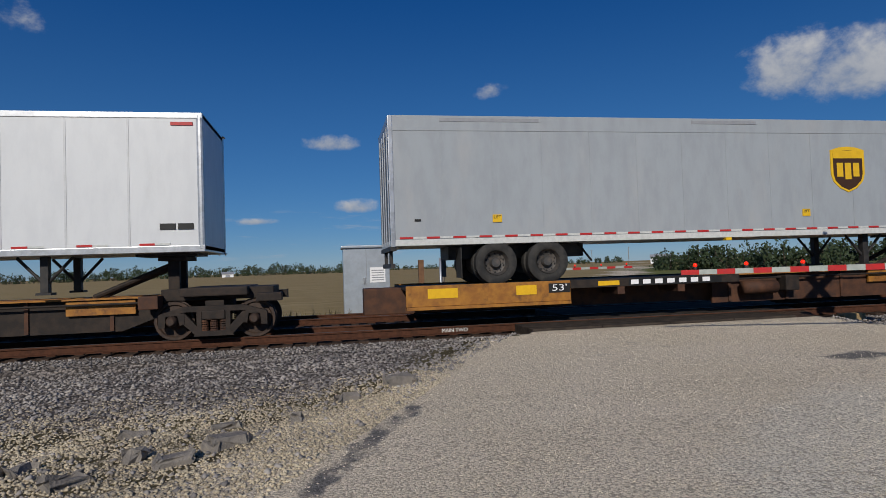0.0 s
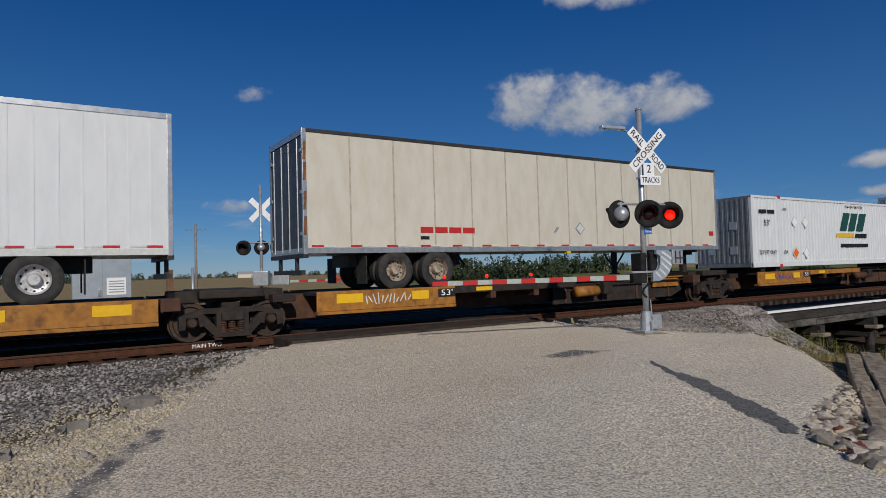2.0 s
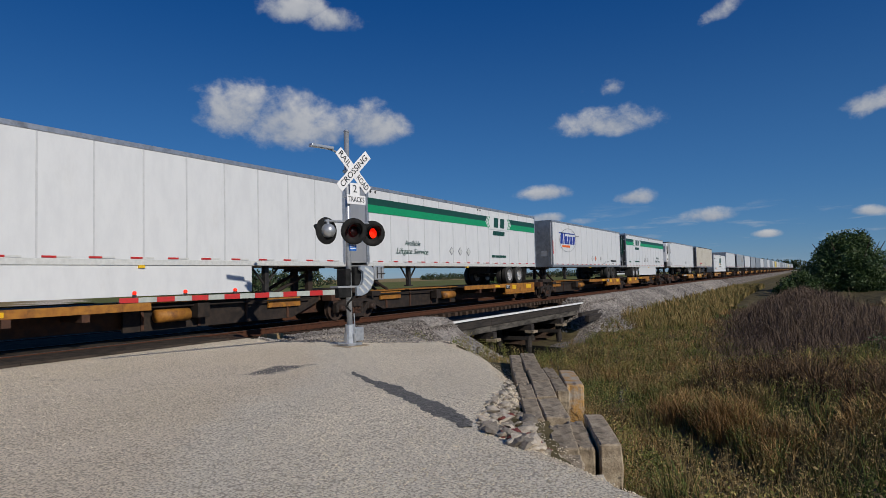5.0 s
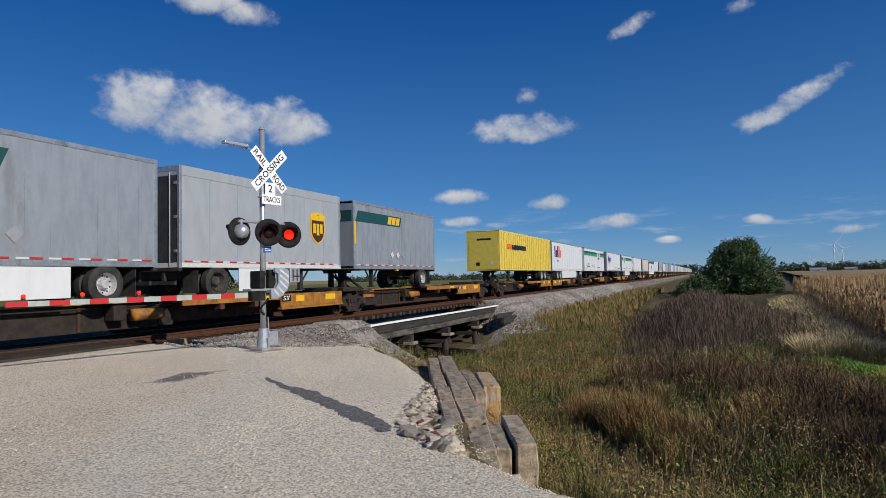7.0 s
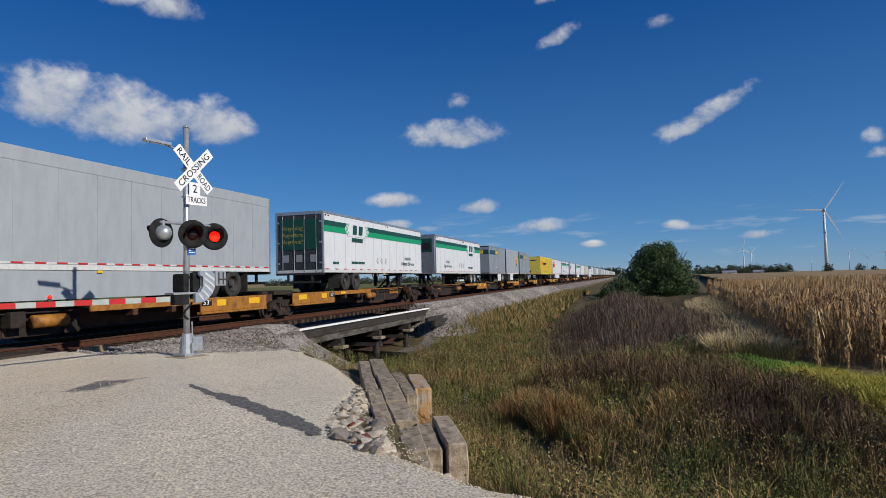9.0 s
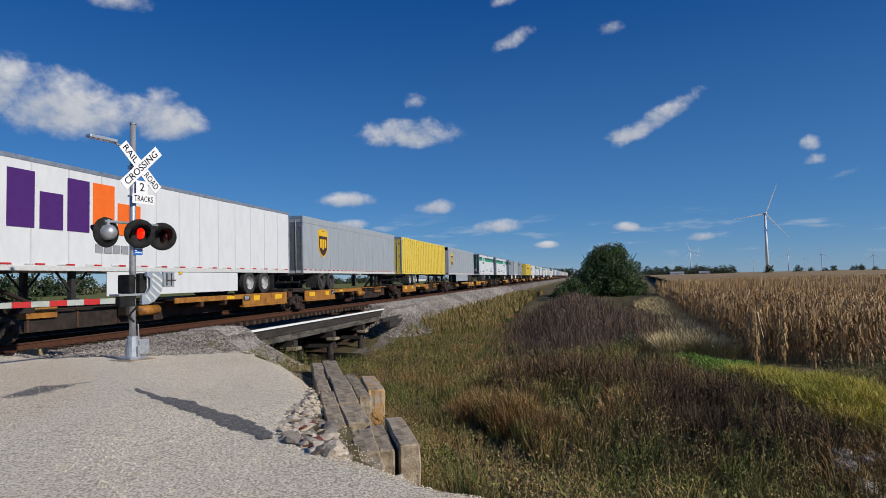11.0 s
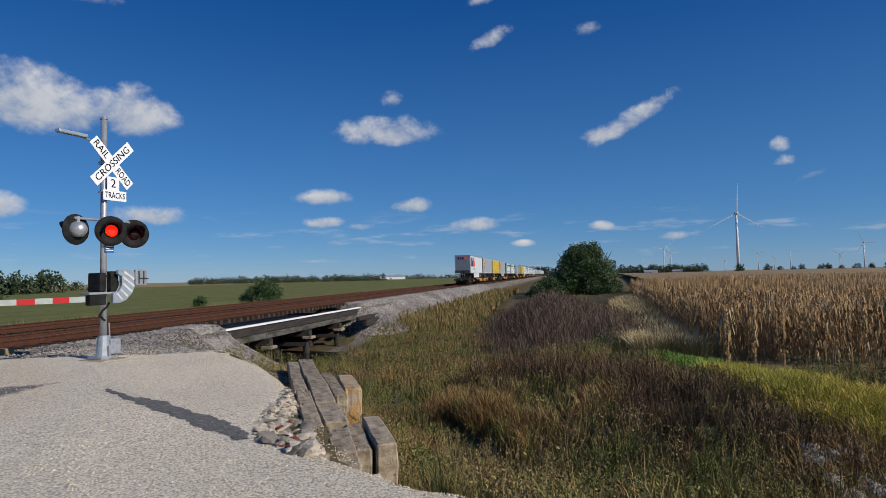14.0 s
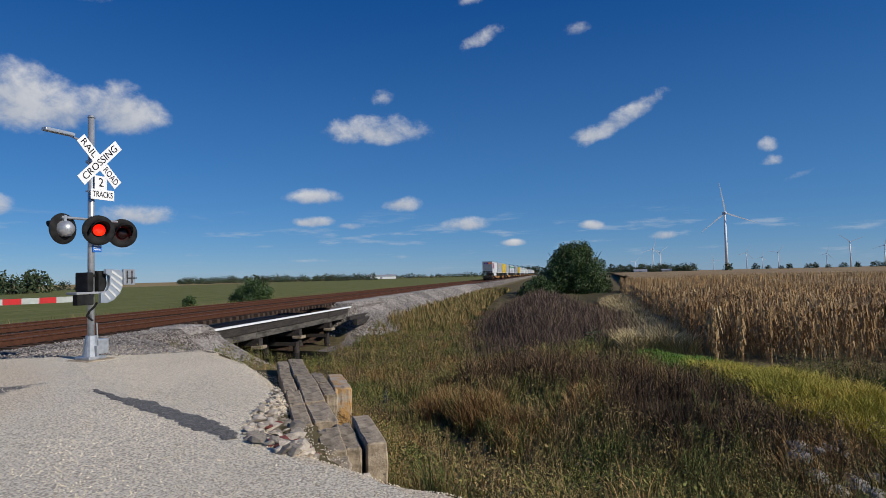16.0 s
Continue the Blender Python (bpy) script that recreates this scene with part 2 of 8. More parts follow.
M["pale_block"] = material("pale_concrete", (0.58, 0.52, 0.42), 0.95, 0, (0.46, 0.40, 0.31), 4, bump=0.4, bump_scale=35)
M["lichen"] = material("lichen_concrete", (0.40, 0.36, 0.30), 0.9, 0, (0.46, 0.25, 0.07), 5, bump=0.5, bump_scale=35)
M["galv"] = material("galvanised_steel", (0.50, 0.52, 0.54), 0.4, 0.55, (0.38, 0.40, 0.42), 9, grime=(0.26, 0.27, 0.28))
M["cabinet"] = material("cabinet_aluminium", (0.50, 0.55, 0.60), 0.35, 0.5, (0.42, 0.46, 0.50), 3)
M["sign_white"] = material("sign_white", (0.86, 0.86, 0.86), 0.35, 0, (0.80, 0.80, 0.80), 5)
M["ink"] = material("black_ink", (0.012, 0.012, 0.012), 0.5, 0, (0.02, 0.02, 0.02), 8)
M["red"] = material("red_sheeting", (0.52, 0.025, 0.025), 0.4, 0, (0.42, 0.03, 0.03), 10)
M["tape_white"] = material("white_sheeting", (0.62, 0.63, 0.61), 0.4, 0, (0.52, 0.53, 0.51), 10)
M["gate_white"] = material("weathered_gate_white", (0.42, 0.45, 0.41), 0.5, 0, (0.33, 0.36, 0.33), 6, grime=(0.25, 0.26, 0.23), grime_lo=0.55)
M["lamp_lit"] = material("lit_red_lens", (1.0, 0.012, 0.003), 0.3, 0, (1.0, 0.05, 0.008), 20, emit=1.1)
M["lens_dark"] = material("unlit_red_lens", (0.016, 0.003, 0.003), 0.35, 0, (0.012, 0.002, 0.002), 20)
M["hood"] = material("black_hood_paint", (0.004, 0.004, 0.004), 0.85, 0, (0.018, 0.018, 0.018), 8)
M["blue_tag"] = material("blue_tag", (0.02, 0.16, 0.55), 0.4, 0, (0.02, 0.13, 0.48), 8)
M["green_dark"] = material("dark_green_band", (0.012, 0.070, 0.050), 0.4, 0, (0.012, 0.060, 0.045), 5)
M["green"] = material("bright_green_band", (0.010, 0.30, 0.125), 0.4, 0, (0.010, 0.27, 0.11), 5)
M["teal"] = material("teal_band", (0.012, 0.070, 0.075), 0.45, 0, (0.015, 0.060, 0.062), 5)
M["gold"] = material("gold_film", (0.78, 0.48, 0.02), 0.4, 0, (0.70, 0.42, 0.02), 5)
# poster yellow with the shade of the rear door put into its colour
M["poster_gold"] = material("shaded_poster_yellow", (0.34, 0.30, 0.06), 0.6, 0, (0.26, 0.23, 0.05), 6)
M["brown_ink"] = material("brown_film", (0.060, 0.028, 0.014), 0.45, 0, (0.05, 0.024, 0.012), 5)
M["purple"] = material("purple_film", (0.075, 0.020, 0.150), 0.4, 0, (0.065, 0.018, 0.13), 5)
M["orange"] = material("orange_film", (0.85, 0.16, 0.015), 0.4, 0, (0.80, 0.14, 0.015), 5)
M["navy"] = material("navy_film", (0.025, 0.050, 0.33), 0.4, 0, (0.02, 0.045, 0.28), 5)
M["graphite"] = material("grey_film", (0.30, 0.31, 0.33), 0.5, 0, (0.26, 0.27, 0.29), 6)
M["rust_edge"] = material("rust", (0.25, 0.10, 0.04), 0.8, 0, (0.12, 0.05, 0.025), 10)
M["bark"] = material("bark", (0.10, 0.075, 0.055), 0.9, 0, (0.06, 0.045, 0.035), 8, bump=0.6)
M["wood_pole"] = material("grey_pole_wood", (0.27, 0.24, 0.20), 0.9, 0, (0.19, 0.165, 0.14), 6, bump=0.4)
M["turbine"] = material("turbine_white", (0.72, 0.74, 0.76), 0.5, 0, (0.68, 0.70, 0.72), 0.3)
M["water"] = material("creek_water", (0.012, 0.014, 0.012), 0.12, 0, (0.02, 0.02, 0.016), 2, bump=0.15, bump_scale=12)
M["gravel_stone"] = islands("loose_limestone", [(0.36, 0.305, 0.215), (0.60, 0.515, 0.385), (0.76, 0.665, 0.515), (0.88, 0.785, 0.63)], 0.9)
M["shoulder_stone"] = islands("shoulder_limestone", [(0.14, 0.12, 0.10), (0.34, 0.29, 0.21), (0.52, 0.44, 0.31), (0.66, 0.57, 0.42)], 0.9)
M["ballast_stone"] = islands("ballast_stone", [(0.085, 0.08, 0.078), (0.18, 0.165, 0.155), (0.27, 0.245, 0.225), (0.37, 0.335, 0.30), (0.50, 0.455, 0.41)], 0.85)
M["rubble_stone"] = material("rubble_stone", (0.47, 0.41, 0.33), 0.9, 0, (0.33, 0.28, 0.22), 5, bump=0.5, bump_scale=25, random=1.0)
M["rubble_red"] = material("broken_red_tile", (0.20, 0.055, 0.045), 0.8, 0, (0.14, 0.04, 0.035), 5, bump=0.4, random=0.4)
M["grass"] = islands("dry_and_green_grass", [(0.047, 0.053, 0.014), (0.101, 0.094, 0.025), (0.189, 0.144, 0.044), (0.297, 0.206, 0.075), (0.446, 0.312, 0.132)], 0.85, 2.5)
M["green_grass"] = islands("green_rank_grass", [(0.030, 0.050, 0.010), (0.063, 0.092, 0.016), (0.112, 0.137, 0.026), (0.195, 0.189, 0.043)], 0.85, 2.5)
M["weed"] = islands("brown_weeds", [(0.038, 0.027, 0.016), (0.068, 0.047, 0.026), (0.115, 0.075, 0.038), (0.176, 0.120, 0.058)], 0.9, 2)
M["dead"] = islands("dead_stalks", [(0.043, 0.027, 0.013), (0.075, 0.047, 0.024), (0.128, 0.078, 0.037), (0.244, 0.147, 0.062)], 0.9, 2)
M["rust_grass"] = islands("rust_grass", [(0.108, 0.055, 0.018), (0.228, 0.121, 0.039), (0.348, 0.213, 0.077), (0.456, 0.322, 0.138)], 0.85, 2)
M["seed_weed"] = islands("weeds_gone_to_seed", [(0.057, 0.042, 0.018), (0.122, 0.087, 0.034), (0.243, 0.170, 0.065), (0.439, 0.318, 0.143)], 0.85, 3)
M["foxtail"] = islands("foxtail_grass", [(0.073, 0.088, 0.017), (0.139, 0.150, 0.029), (0.260, 0.226, 0.055), (0.520, 0.390, 0.145)], 0.85, 3)
M["lush"] = islands("lush_grass", [(0.153, 0.165, 0.024), (0.306, 0.296, 0.039), (0.506, 0.415, 0.066), (0.704, 0.497, 0.132)], 0.8, 2)
M["bright_green"] = islands("bright_green_growth", [(0.058, 0.138, 0.017), (0.111, 0.225, 0.028), (0.182, 0.312, 0.039), (0.273, 0.375, 0.055)], 0.8, 2)
M["straw"] = islands("pale_straw", [(0.242, 0.187, 0.084), (0.374, 0.292, 0.137), (0.484, 0.385, 0.200), (0.572, 0.462, 0.263)], 0.8)
M["twig"] = islands("purple_brown_twigs", [(0.065, 0.045, 0.033), (0.105, 0.070, 0.048), (0.138, 0.095, 0.065), (0.164, 0.112, 0.060)], 0.9)
M["corn_leaf"] = islands("dry_corn", [(0.168, 0.087, 0.031), (0.280, 0.162, 0.064), (0.403, 0.263, 0.116), (0.582, 0.437, 0.231)], 0.85)
M["leaf"] = islands("bush_leaves", [(0.018, 0.040, 0.010), (0.032, 0.065, 0.014), (0.055, 0.095, 0.020), (0.085, 0.125, 0.028)], 0.6)
M["far_leaf"] = islands("tree_leaves", [(0.018, 0.034, 0.014), (0.028, 0.050, 0.018), (0.042, 0.062, 0.022), (0.062, 0.072, 0.026)], 0.7)


def ground_material():
    """Soil, gravel road, ballast and fields, by a mask kept on the sheet's corners."""
    m = bpy.data.materials.new("ground")
    m.use_nodes = True
    t = m.node_tree
    p = t.nodes["Principled BSDF"]
    co = t.nodes.new("ShaderNodeTexCoord").outputs["Object"]
    mask = t.nodes.new("ShaderNodeVertexColor")
    mask.layer_name = "zone"
    s = t.nodes.new("ShaderNodeSeparateColor")
    link(t, (mask.outputs[0], s.inputs[0]))
    mask2 = t.nodes.new("ShaderNodeVertexColor")
    mask2.layer_name = "field"
    s2 = t.nodes.new("ShaderNodeSeparateColor")
    link(t, (mask2.outputs[0], s2.inputs[0]))
    edge = val(t, "MULTIPLY", val(t, "SUBTRACT", noise_of(t, co, 2.2, 8, 0.7), 0.5), 0.9)
    vor = t.nodes.new("ShaderNodeTexVoronoi")
    vor.inputs["Scale"].default_value = 42
    link(t, (co, vor.inputs["Vector"]))
    vor2 = t.nodes.new("ShaderNodeTexVoronoi")
    vor2.inputs["Scale"].default_value = 17
    link(t, (co, vor2.inputs["Vector"]))
    peb = t.nodes.new("ShaderNodeSeparateColor")
    link(t, (vor.outputs["Color"], peb.inputs[0]))
    peb2 = t.nodes.new("ShaderNodeSeparateColor")
    link(t, (vor2.outputs["Color"], peb2.inputs[0]))
    fine = noise_of(t, co, 90, 4, 0.7)
    broad = step(t, noise_of(t, co, 0.5, 6, 0.6), 0.32, 0.7)
    grain = val(t, "ADD", val(t, "MULTIPLY", peb.outputs[0], 0.6), val(t, "MULTIPLY", fine, 0.4))
    # between the pebbles, where the road colour is darkened to stand for shade
    gap = step(t, vor.outputs["Distance"], 0.42, 0.75)
    road = mixc(t, grain, (0.57, 0.48, 0.345), (0.92, 0.79, 0.60))
    road = mixc(t, val(t, "MULTIPLY", broad, 0.5), road, (0.82, 0.71, 0.565))
    # looser, whiter stone on the shoulder
    loose = mixc(t, grain, (0.60, 0.53, 0.41), (0.94, 0.855, 0.70))
    road = mixc(t, step(t, val(t, "ADD", s2.outputs[2], val(t, "MULTIPLY", edge, 0.9)), 0.3, 0.7), road, loose)
    road = mixc(t, val(t, "MULTIPLY", gap, 0.6), road, (0.20, 0.165, 0.12))
    # the shade between ballast stones is likewise painted into their colour
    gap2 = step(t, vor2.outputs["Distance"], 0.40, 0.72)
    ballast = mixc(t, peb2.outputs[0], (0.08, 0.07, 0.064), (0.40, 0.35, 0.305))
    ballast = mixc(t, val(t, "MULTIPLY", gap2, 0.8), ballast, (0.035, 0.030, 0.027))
    soil = mixc(t, step(t, noise_of(t, co, 1.2, 7, 0.65), 0.35, 0.65), (0.075, 0.062, 0.036), (0.14, 0.115, 0.06))
    tarm = mixc(t, grain, (0.10, 0.094, 0.088), (0.25, 0.232, 0.213))
    stub = t.nodes.new("ShaderNodeMapping")
    stub.inputs["Scale"].default_value = (0.12, 0.9, 1)
    link(t, (co, stub.inputs[0]))
    streak = step(t, noise_of(t, stub.outputs[0], 0.8, 6, 0.6), 0.3, 0.7)
    tan = mixc(t, streak, (0.25, 0.185, 0.085), (0.36, 0.275, 0.14))
    green = mixc(t, streak, (0.115, 0.135, 0.042), (0.19, 0.185, 0.070))
    col = soil
    col = mixc(t, s2.outputs[0], col, tan)
    col = mixc(t, s2.outputs[1], col, green)
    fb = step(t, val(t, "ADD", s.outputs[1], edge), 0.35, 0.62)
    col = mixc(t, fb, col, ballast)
    fr = step(t, val(t, "ADD", s.outputs[0], edge), 0.38, 0.60)
    col = mixc(t, fr, col, road)
    fa = step(t, val(t, "ADD", s.outputs[2], val(t, "MULTIPLY", edge, 0.8)), 0.40, 0.55)
    col = mixc(t, fa, col, tarm)
    mask3 = t.nodes.new("ShaderNodeVertexColor")
    mask3.layer_name = "bed"
    s3 = t.nodes.new("ShaderNodeSeparateColor")
    link(t, (mask3.outputs[0], s3.inputs[0]))
    oily = mixc(t, peb2.outputs[0], (0.030, 0.020, 0.015), (0.125, 0.085, 0.063))
    col = mixc(t, step(t, val(t, "ADD", s3.outputs[0], val(t, "MULTIPLY", edge, 0.5)), 0.3, 0.7), col, oily)
    link(t, (col, p.inputs["Base Color"]))
    p.inputs["Roughness"].default_value = 0.92
    p.inputs["Specular IOR Level"].default_value = 0.05
    b = t.nodes.new("ShaderNodeBump")
    b.inputs["Strength"].default_value, b.inputs["Distance"].default_value = 0.7, 0.02
    hgt = val(t, "ADD", val(t, "MULTIPLY", vor.outputs["Distance"], -0.7), fine)
    link(t, (hgt, b.inputs["Height"]), (b.outputs[0], p.inputs["Normal"]))
    return m


M["ground"] = ground_material()
M["old_asphalt"] = material("old_asphalt", (0.25, 0.24, 0.225), 0.95, 0, (0.06, 0.058, 0.055), 55, bump=1.0, bump_scale=70, grime=(0.34, 0.32, 0.285), grime_scale=14, grime_lo=0.5, spec=0.1)
M["weed_leaf"] = islands("weed_leaves", [(0.034, 0.043, 0.009), (0.073, 0.086, 0.016), (0.136, 0.143, 0.028), (0.227, 0.200, 0.048), (0.454, 0.343, 0.115)], 0.8, 3)
M["corn_far"] = material("corn_tops", (0.34, 0.235, 0.11), 0.85, 0, (0.20, 0.13, 0.055), 2.2, bump=0.8, bump_scale=6, grime=(0.42, 0.31, 0.16), grime_scale=0.05, grime_lo=0.45)
M["lens_glass"] = material("dark_glass", (0.015, 0.018, 0.02), 0.08, 0, (0.02, 0.02, 0.025), 3)
M["bank_rock"] = material("bank_rock", (0.33, 0.31, 0.28), 0.9, 0, (0.22, 0.21, 0.19), 5, bump=0.5, bump_scale=20)

# ---- mesh helpers ----


def part(name, bm, mat, parent=None, label="", smooth=False):
    """Links a bmesh as one mesh object, under parent if given."""
    me = bpy.data.meshes.new(name)
    bmesh.ops.recalc_face_normals(bm, faces=bm.faces[:])
    bm.to_mesh(me)
    bm.free()
    return piece(name, me, mat, parent, label, smooth)


def piece(name, me, mat, parent=None, label="", smooth=False):
    if not me.materials:
        me.materials.append(M[mat] if isinstance(mat, str) else mat)
    if smooth:
        me.shade_smooth()
    ob = new(name, me)
    if parent is not None:
        ob.parent = parent
    if label:
        ob["label"] = label
    return ob


def box(bm, x0, x1, y0, y1, z0, z1, bevel=0.0, m=None):
    r = bmesh.ops.create_cube(bm, size=1.0)
    vs = r["verts"]
    for v in vs:
        v.co = Vector(((x0 + x1) / 2 + v.co.x * (x1 - x0), (y0 + y1) / 2 + v.co.y * (y1 - y0), (z0 + z1) / 2 + v.co.z * (z1 - z0)))
    if bevel:
        es = list({e for v in vs for e in v.link_edges})
        vs = bmesh.ops.bevel(bm, geom=es, offset=bevel, segments=2, affect="EDGES", profile=0.6)["verts"]
    if m is not None:
        bmesh.ops.transform(bm, matrix=m, verts=list({v for v in vs}))
    return vs


def rod(bm, a, b, r0, r1=None, seg=12, caps=True):
    a, b = Vector(a), Vector(b)
    d = b - a
    m = Matrix.Translation((a + b) / 2) @ d.to_track_quat("Z", "Y").to_matrix().to_4x4()
    return bmesh.ops.create_cone(bm, cap_ends=caps, segments=seg, radius1=r0, radius2=r0 if r1 is None else r1, depth=d.length, matrix=m)["verts"]


def lathe(bm, rings, axis="y", seg=24, at=(0, 0, 0)):
    """Rings of (radius, place along the axis), closed at both ends where the radius is 0."""
    loops = []
    for r, h in rings:
        loop = []
        for k in range(seg if r > 1e-6 else 1):
            a = 2 * math.pi * k / seg
            c, s = r * math.cos(a), r * math.sin(a)
            p = {"y": (c, h, s), "z": (c, s, h), "x": (h, c, s)}[axis]
            loop.append(bm.verts.new(Vector(p) + Vector(at)))
        loops.append(loop)
    for a, b in zip(loops, loops[1:]):
        n = max(len(a), len(b))
        for k in range(n):
            q = [a[k % len(a)], a[(k + 1) % len(a)], b[(k + 1) % len(b)], b[k % len(b)]]
            q = list(dict.fromkeys(q))
            if len(q) > 2:
                bm.faces.new(q)


def plate(bm, outline, y0, y1):
    """A flat shape in the x-z plane, from y0 to y1."""
    a = [bm.verts.new((x, y0, z)) for x, z in outline]
    b = [bm.verts.new((x, y1, z)) for x, z in outline]
    bm.faces.new(a)
    bm.faces.new(b[::-1])
    for i in range(len(a)):
        j = (i + 1) % len(a)
        bm.faces.new((a[i], b[i], b[j], a[j]))


def one(kind, *args, **kw):
    bm = bmesh.new()
    kind(bm, *args, **kw)
    return bm


def boxes(*rows, bevel=0.0):
    bm = bmesh.new()
    for r in rows:
        box(bm, *r, bevel=bevel)
    return bm


def empty(name, m=None):
    ob = new(name)
    ob.empty_display_size = 0.3
    if m is not None:
        ob.matrix_basis = m
    return ob


def words(name, text, size, mat, parent, m, label="", width=None, spacing=1.0, shear=0.0):
    """Lettering in the built-in font; m places it in its parent's space."""
    cu = bpy.data.curves.new(name, "FONT")
    cu.body, cu.size, cu.align_x, cu.align_y = text, size, "CENTER", "CENTER"
    cu.extrude, cu.space_character, cu.shear = 0.002, spacing, shear
    cu.resolution_u = 3
    cu.materials.append(M[mat])
    ob = new(name, cu)
    ob.parent = parent
    s = 1.0
    if width:
        bpy.context.view_layer.update()
        s = width / max(ob.dimensions.x, 1e-4)
    ob.matrix_basis = m @ Matrix.Diagonal((s, 1, 1, 1))
    if label:
        ob["label"] = label
    return ob


FACE = pose(0, 0, 0, 90, 0, 0)  # text that faces the near side (-y)


def quick(name, verts, faces, mat, label, category, kind="stuff"):
    """Many triangles or quads at once, from arrays."""
    verts, faces = np.asarray(verts, dtype=np.float32), np.asarray(faces, dtype=np.int32)
    me = bpy.data.meshes.new(name)
    n, k = faces.shape
    me.vertices.add(len(verts))
    me.vertices.foreach_set("co", verts.ravel())
    me.loops.add(n * k)
    me.loops.foreach_set("vertex_index", faces.ravel())
    me.polygons.add(n)
    me.polygons.foreach_set("loop_start", np.arange(n, dtype=np.int32) * k)
    me.update(calc_edges=True)
    me.validate()
    me.materials.append(M[mat] if isinstance(mat, str) else mat)
    ob = new(name, me)
    return tagged(ob, label, category, kind=kind)


# ---- ground ----
TRACK_NEAR, TRACK_FAR = 15.4, 19.7  # centre lines, along x
GAUGE = 1.51
BRIDGE_X0, BRIDGE_X1 = 21.2, 39.4
ROAD_LEFT = [(-13.0, -22.0), (-7.0, -8.0), (-2.4, 0.6), (-0.3, 4.75), (0.9, 7.0), (2.6, 10.2), (4.0, 12.6)]
ROAD_RIGHT = [(-8.0, -22.0), (0.2, -6.0), (3.3, -1.0), (4.3, 0.8), (4.9, 1.7), (5.45, 2.55), (5.85, 3.15), (6.9, 3.6), (8.0, 3.85), (9.1, 4.5), (10.8, 5.8), (13.2, 8.4), (16.5, 12.2)]
SEAM = [(8.03, 6.68), (7.45, 5.84), (7.18, 5.25), (6.66, 4.49), (6.28, 3.90), (6.06, 3.57), (5.75, 3.26)]
CORN_EDGE = [(17.0, -40.0), (17.8, -24.0), (18.7, -14.0), (19.3, -8.4), (19.8, -4.7), (23.8, -4.8), (35.3, -5.3), (80.0, -9.0), (180.0, -18.0), (600.0, -55.0)]
# where the pale road gravel gives way to ballast, beside the crossing
GRAVEL_END = [(13.6, 7.2), (12.4, 7.8), (11.7, 8.8), (11.5, 9.9), (11.0, 10.7), (10.8, 11.7), (11.5, 12.9), (12.2, 14.2), (16.6, 22.6)]
BLOCK_LINE = [(4.3, 1.5), (4.9, 1.75), (5.6, 2.3), (7.0, 3.05), (9.15, 4.15), (12.4, 5.75)]  # the row of retaining blocks
# strips where the grass stays bright beside the field track
LUSH = [(20.6, -2.9), (18.0, -4.0), (15.8, -5.0), (13.6, -5.6), (12.0, -7.6)]


def side_of(line, x, y):
    """Signed distance of points to a polyline, positive on its right."""
    best = np.full(x.shape, 1e9)
    sign = np.ones(x.shape)
    for (ax, ay), (bx, by) in zip(line, line[1:]):
        dx, dy = bx - ax, by - ay
        u = np.clip(((x - ax) * dx + (y - ay) * dy) / (dx * dx + dy * dy), 0, 1)
        ex, ey = x - ax - u * dx, y - ay - u * dy
        d = np.hypot(ex, ey)
        near = d < best
        best = np.where(near, d, best)
        sign = np.where(near, np.where(dx * (y - ay) - dy * (x - ax) < 0, 1, -1), sign)
    return best * sign


def smooth(v, lo, hi):
    u = np.clip((v - lo) / (hi - lo), 0, 1)
    return u * u * (3 - 2 * u)


def lumps(x, y):
    return (np.sin(x * 1.9 + 1.3 * np.sin(y * 1.1)) * np.sin(y * 1.6 + 0.7 * np.sin(x * 0.9)) + 0.5 * np.sin(x * 4.3 + y * 2.1) * np.sin(y * 3.7 - x * 1.4))


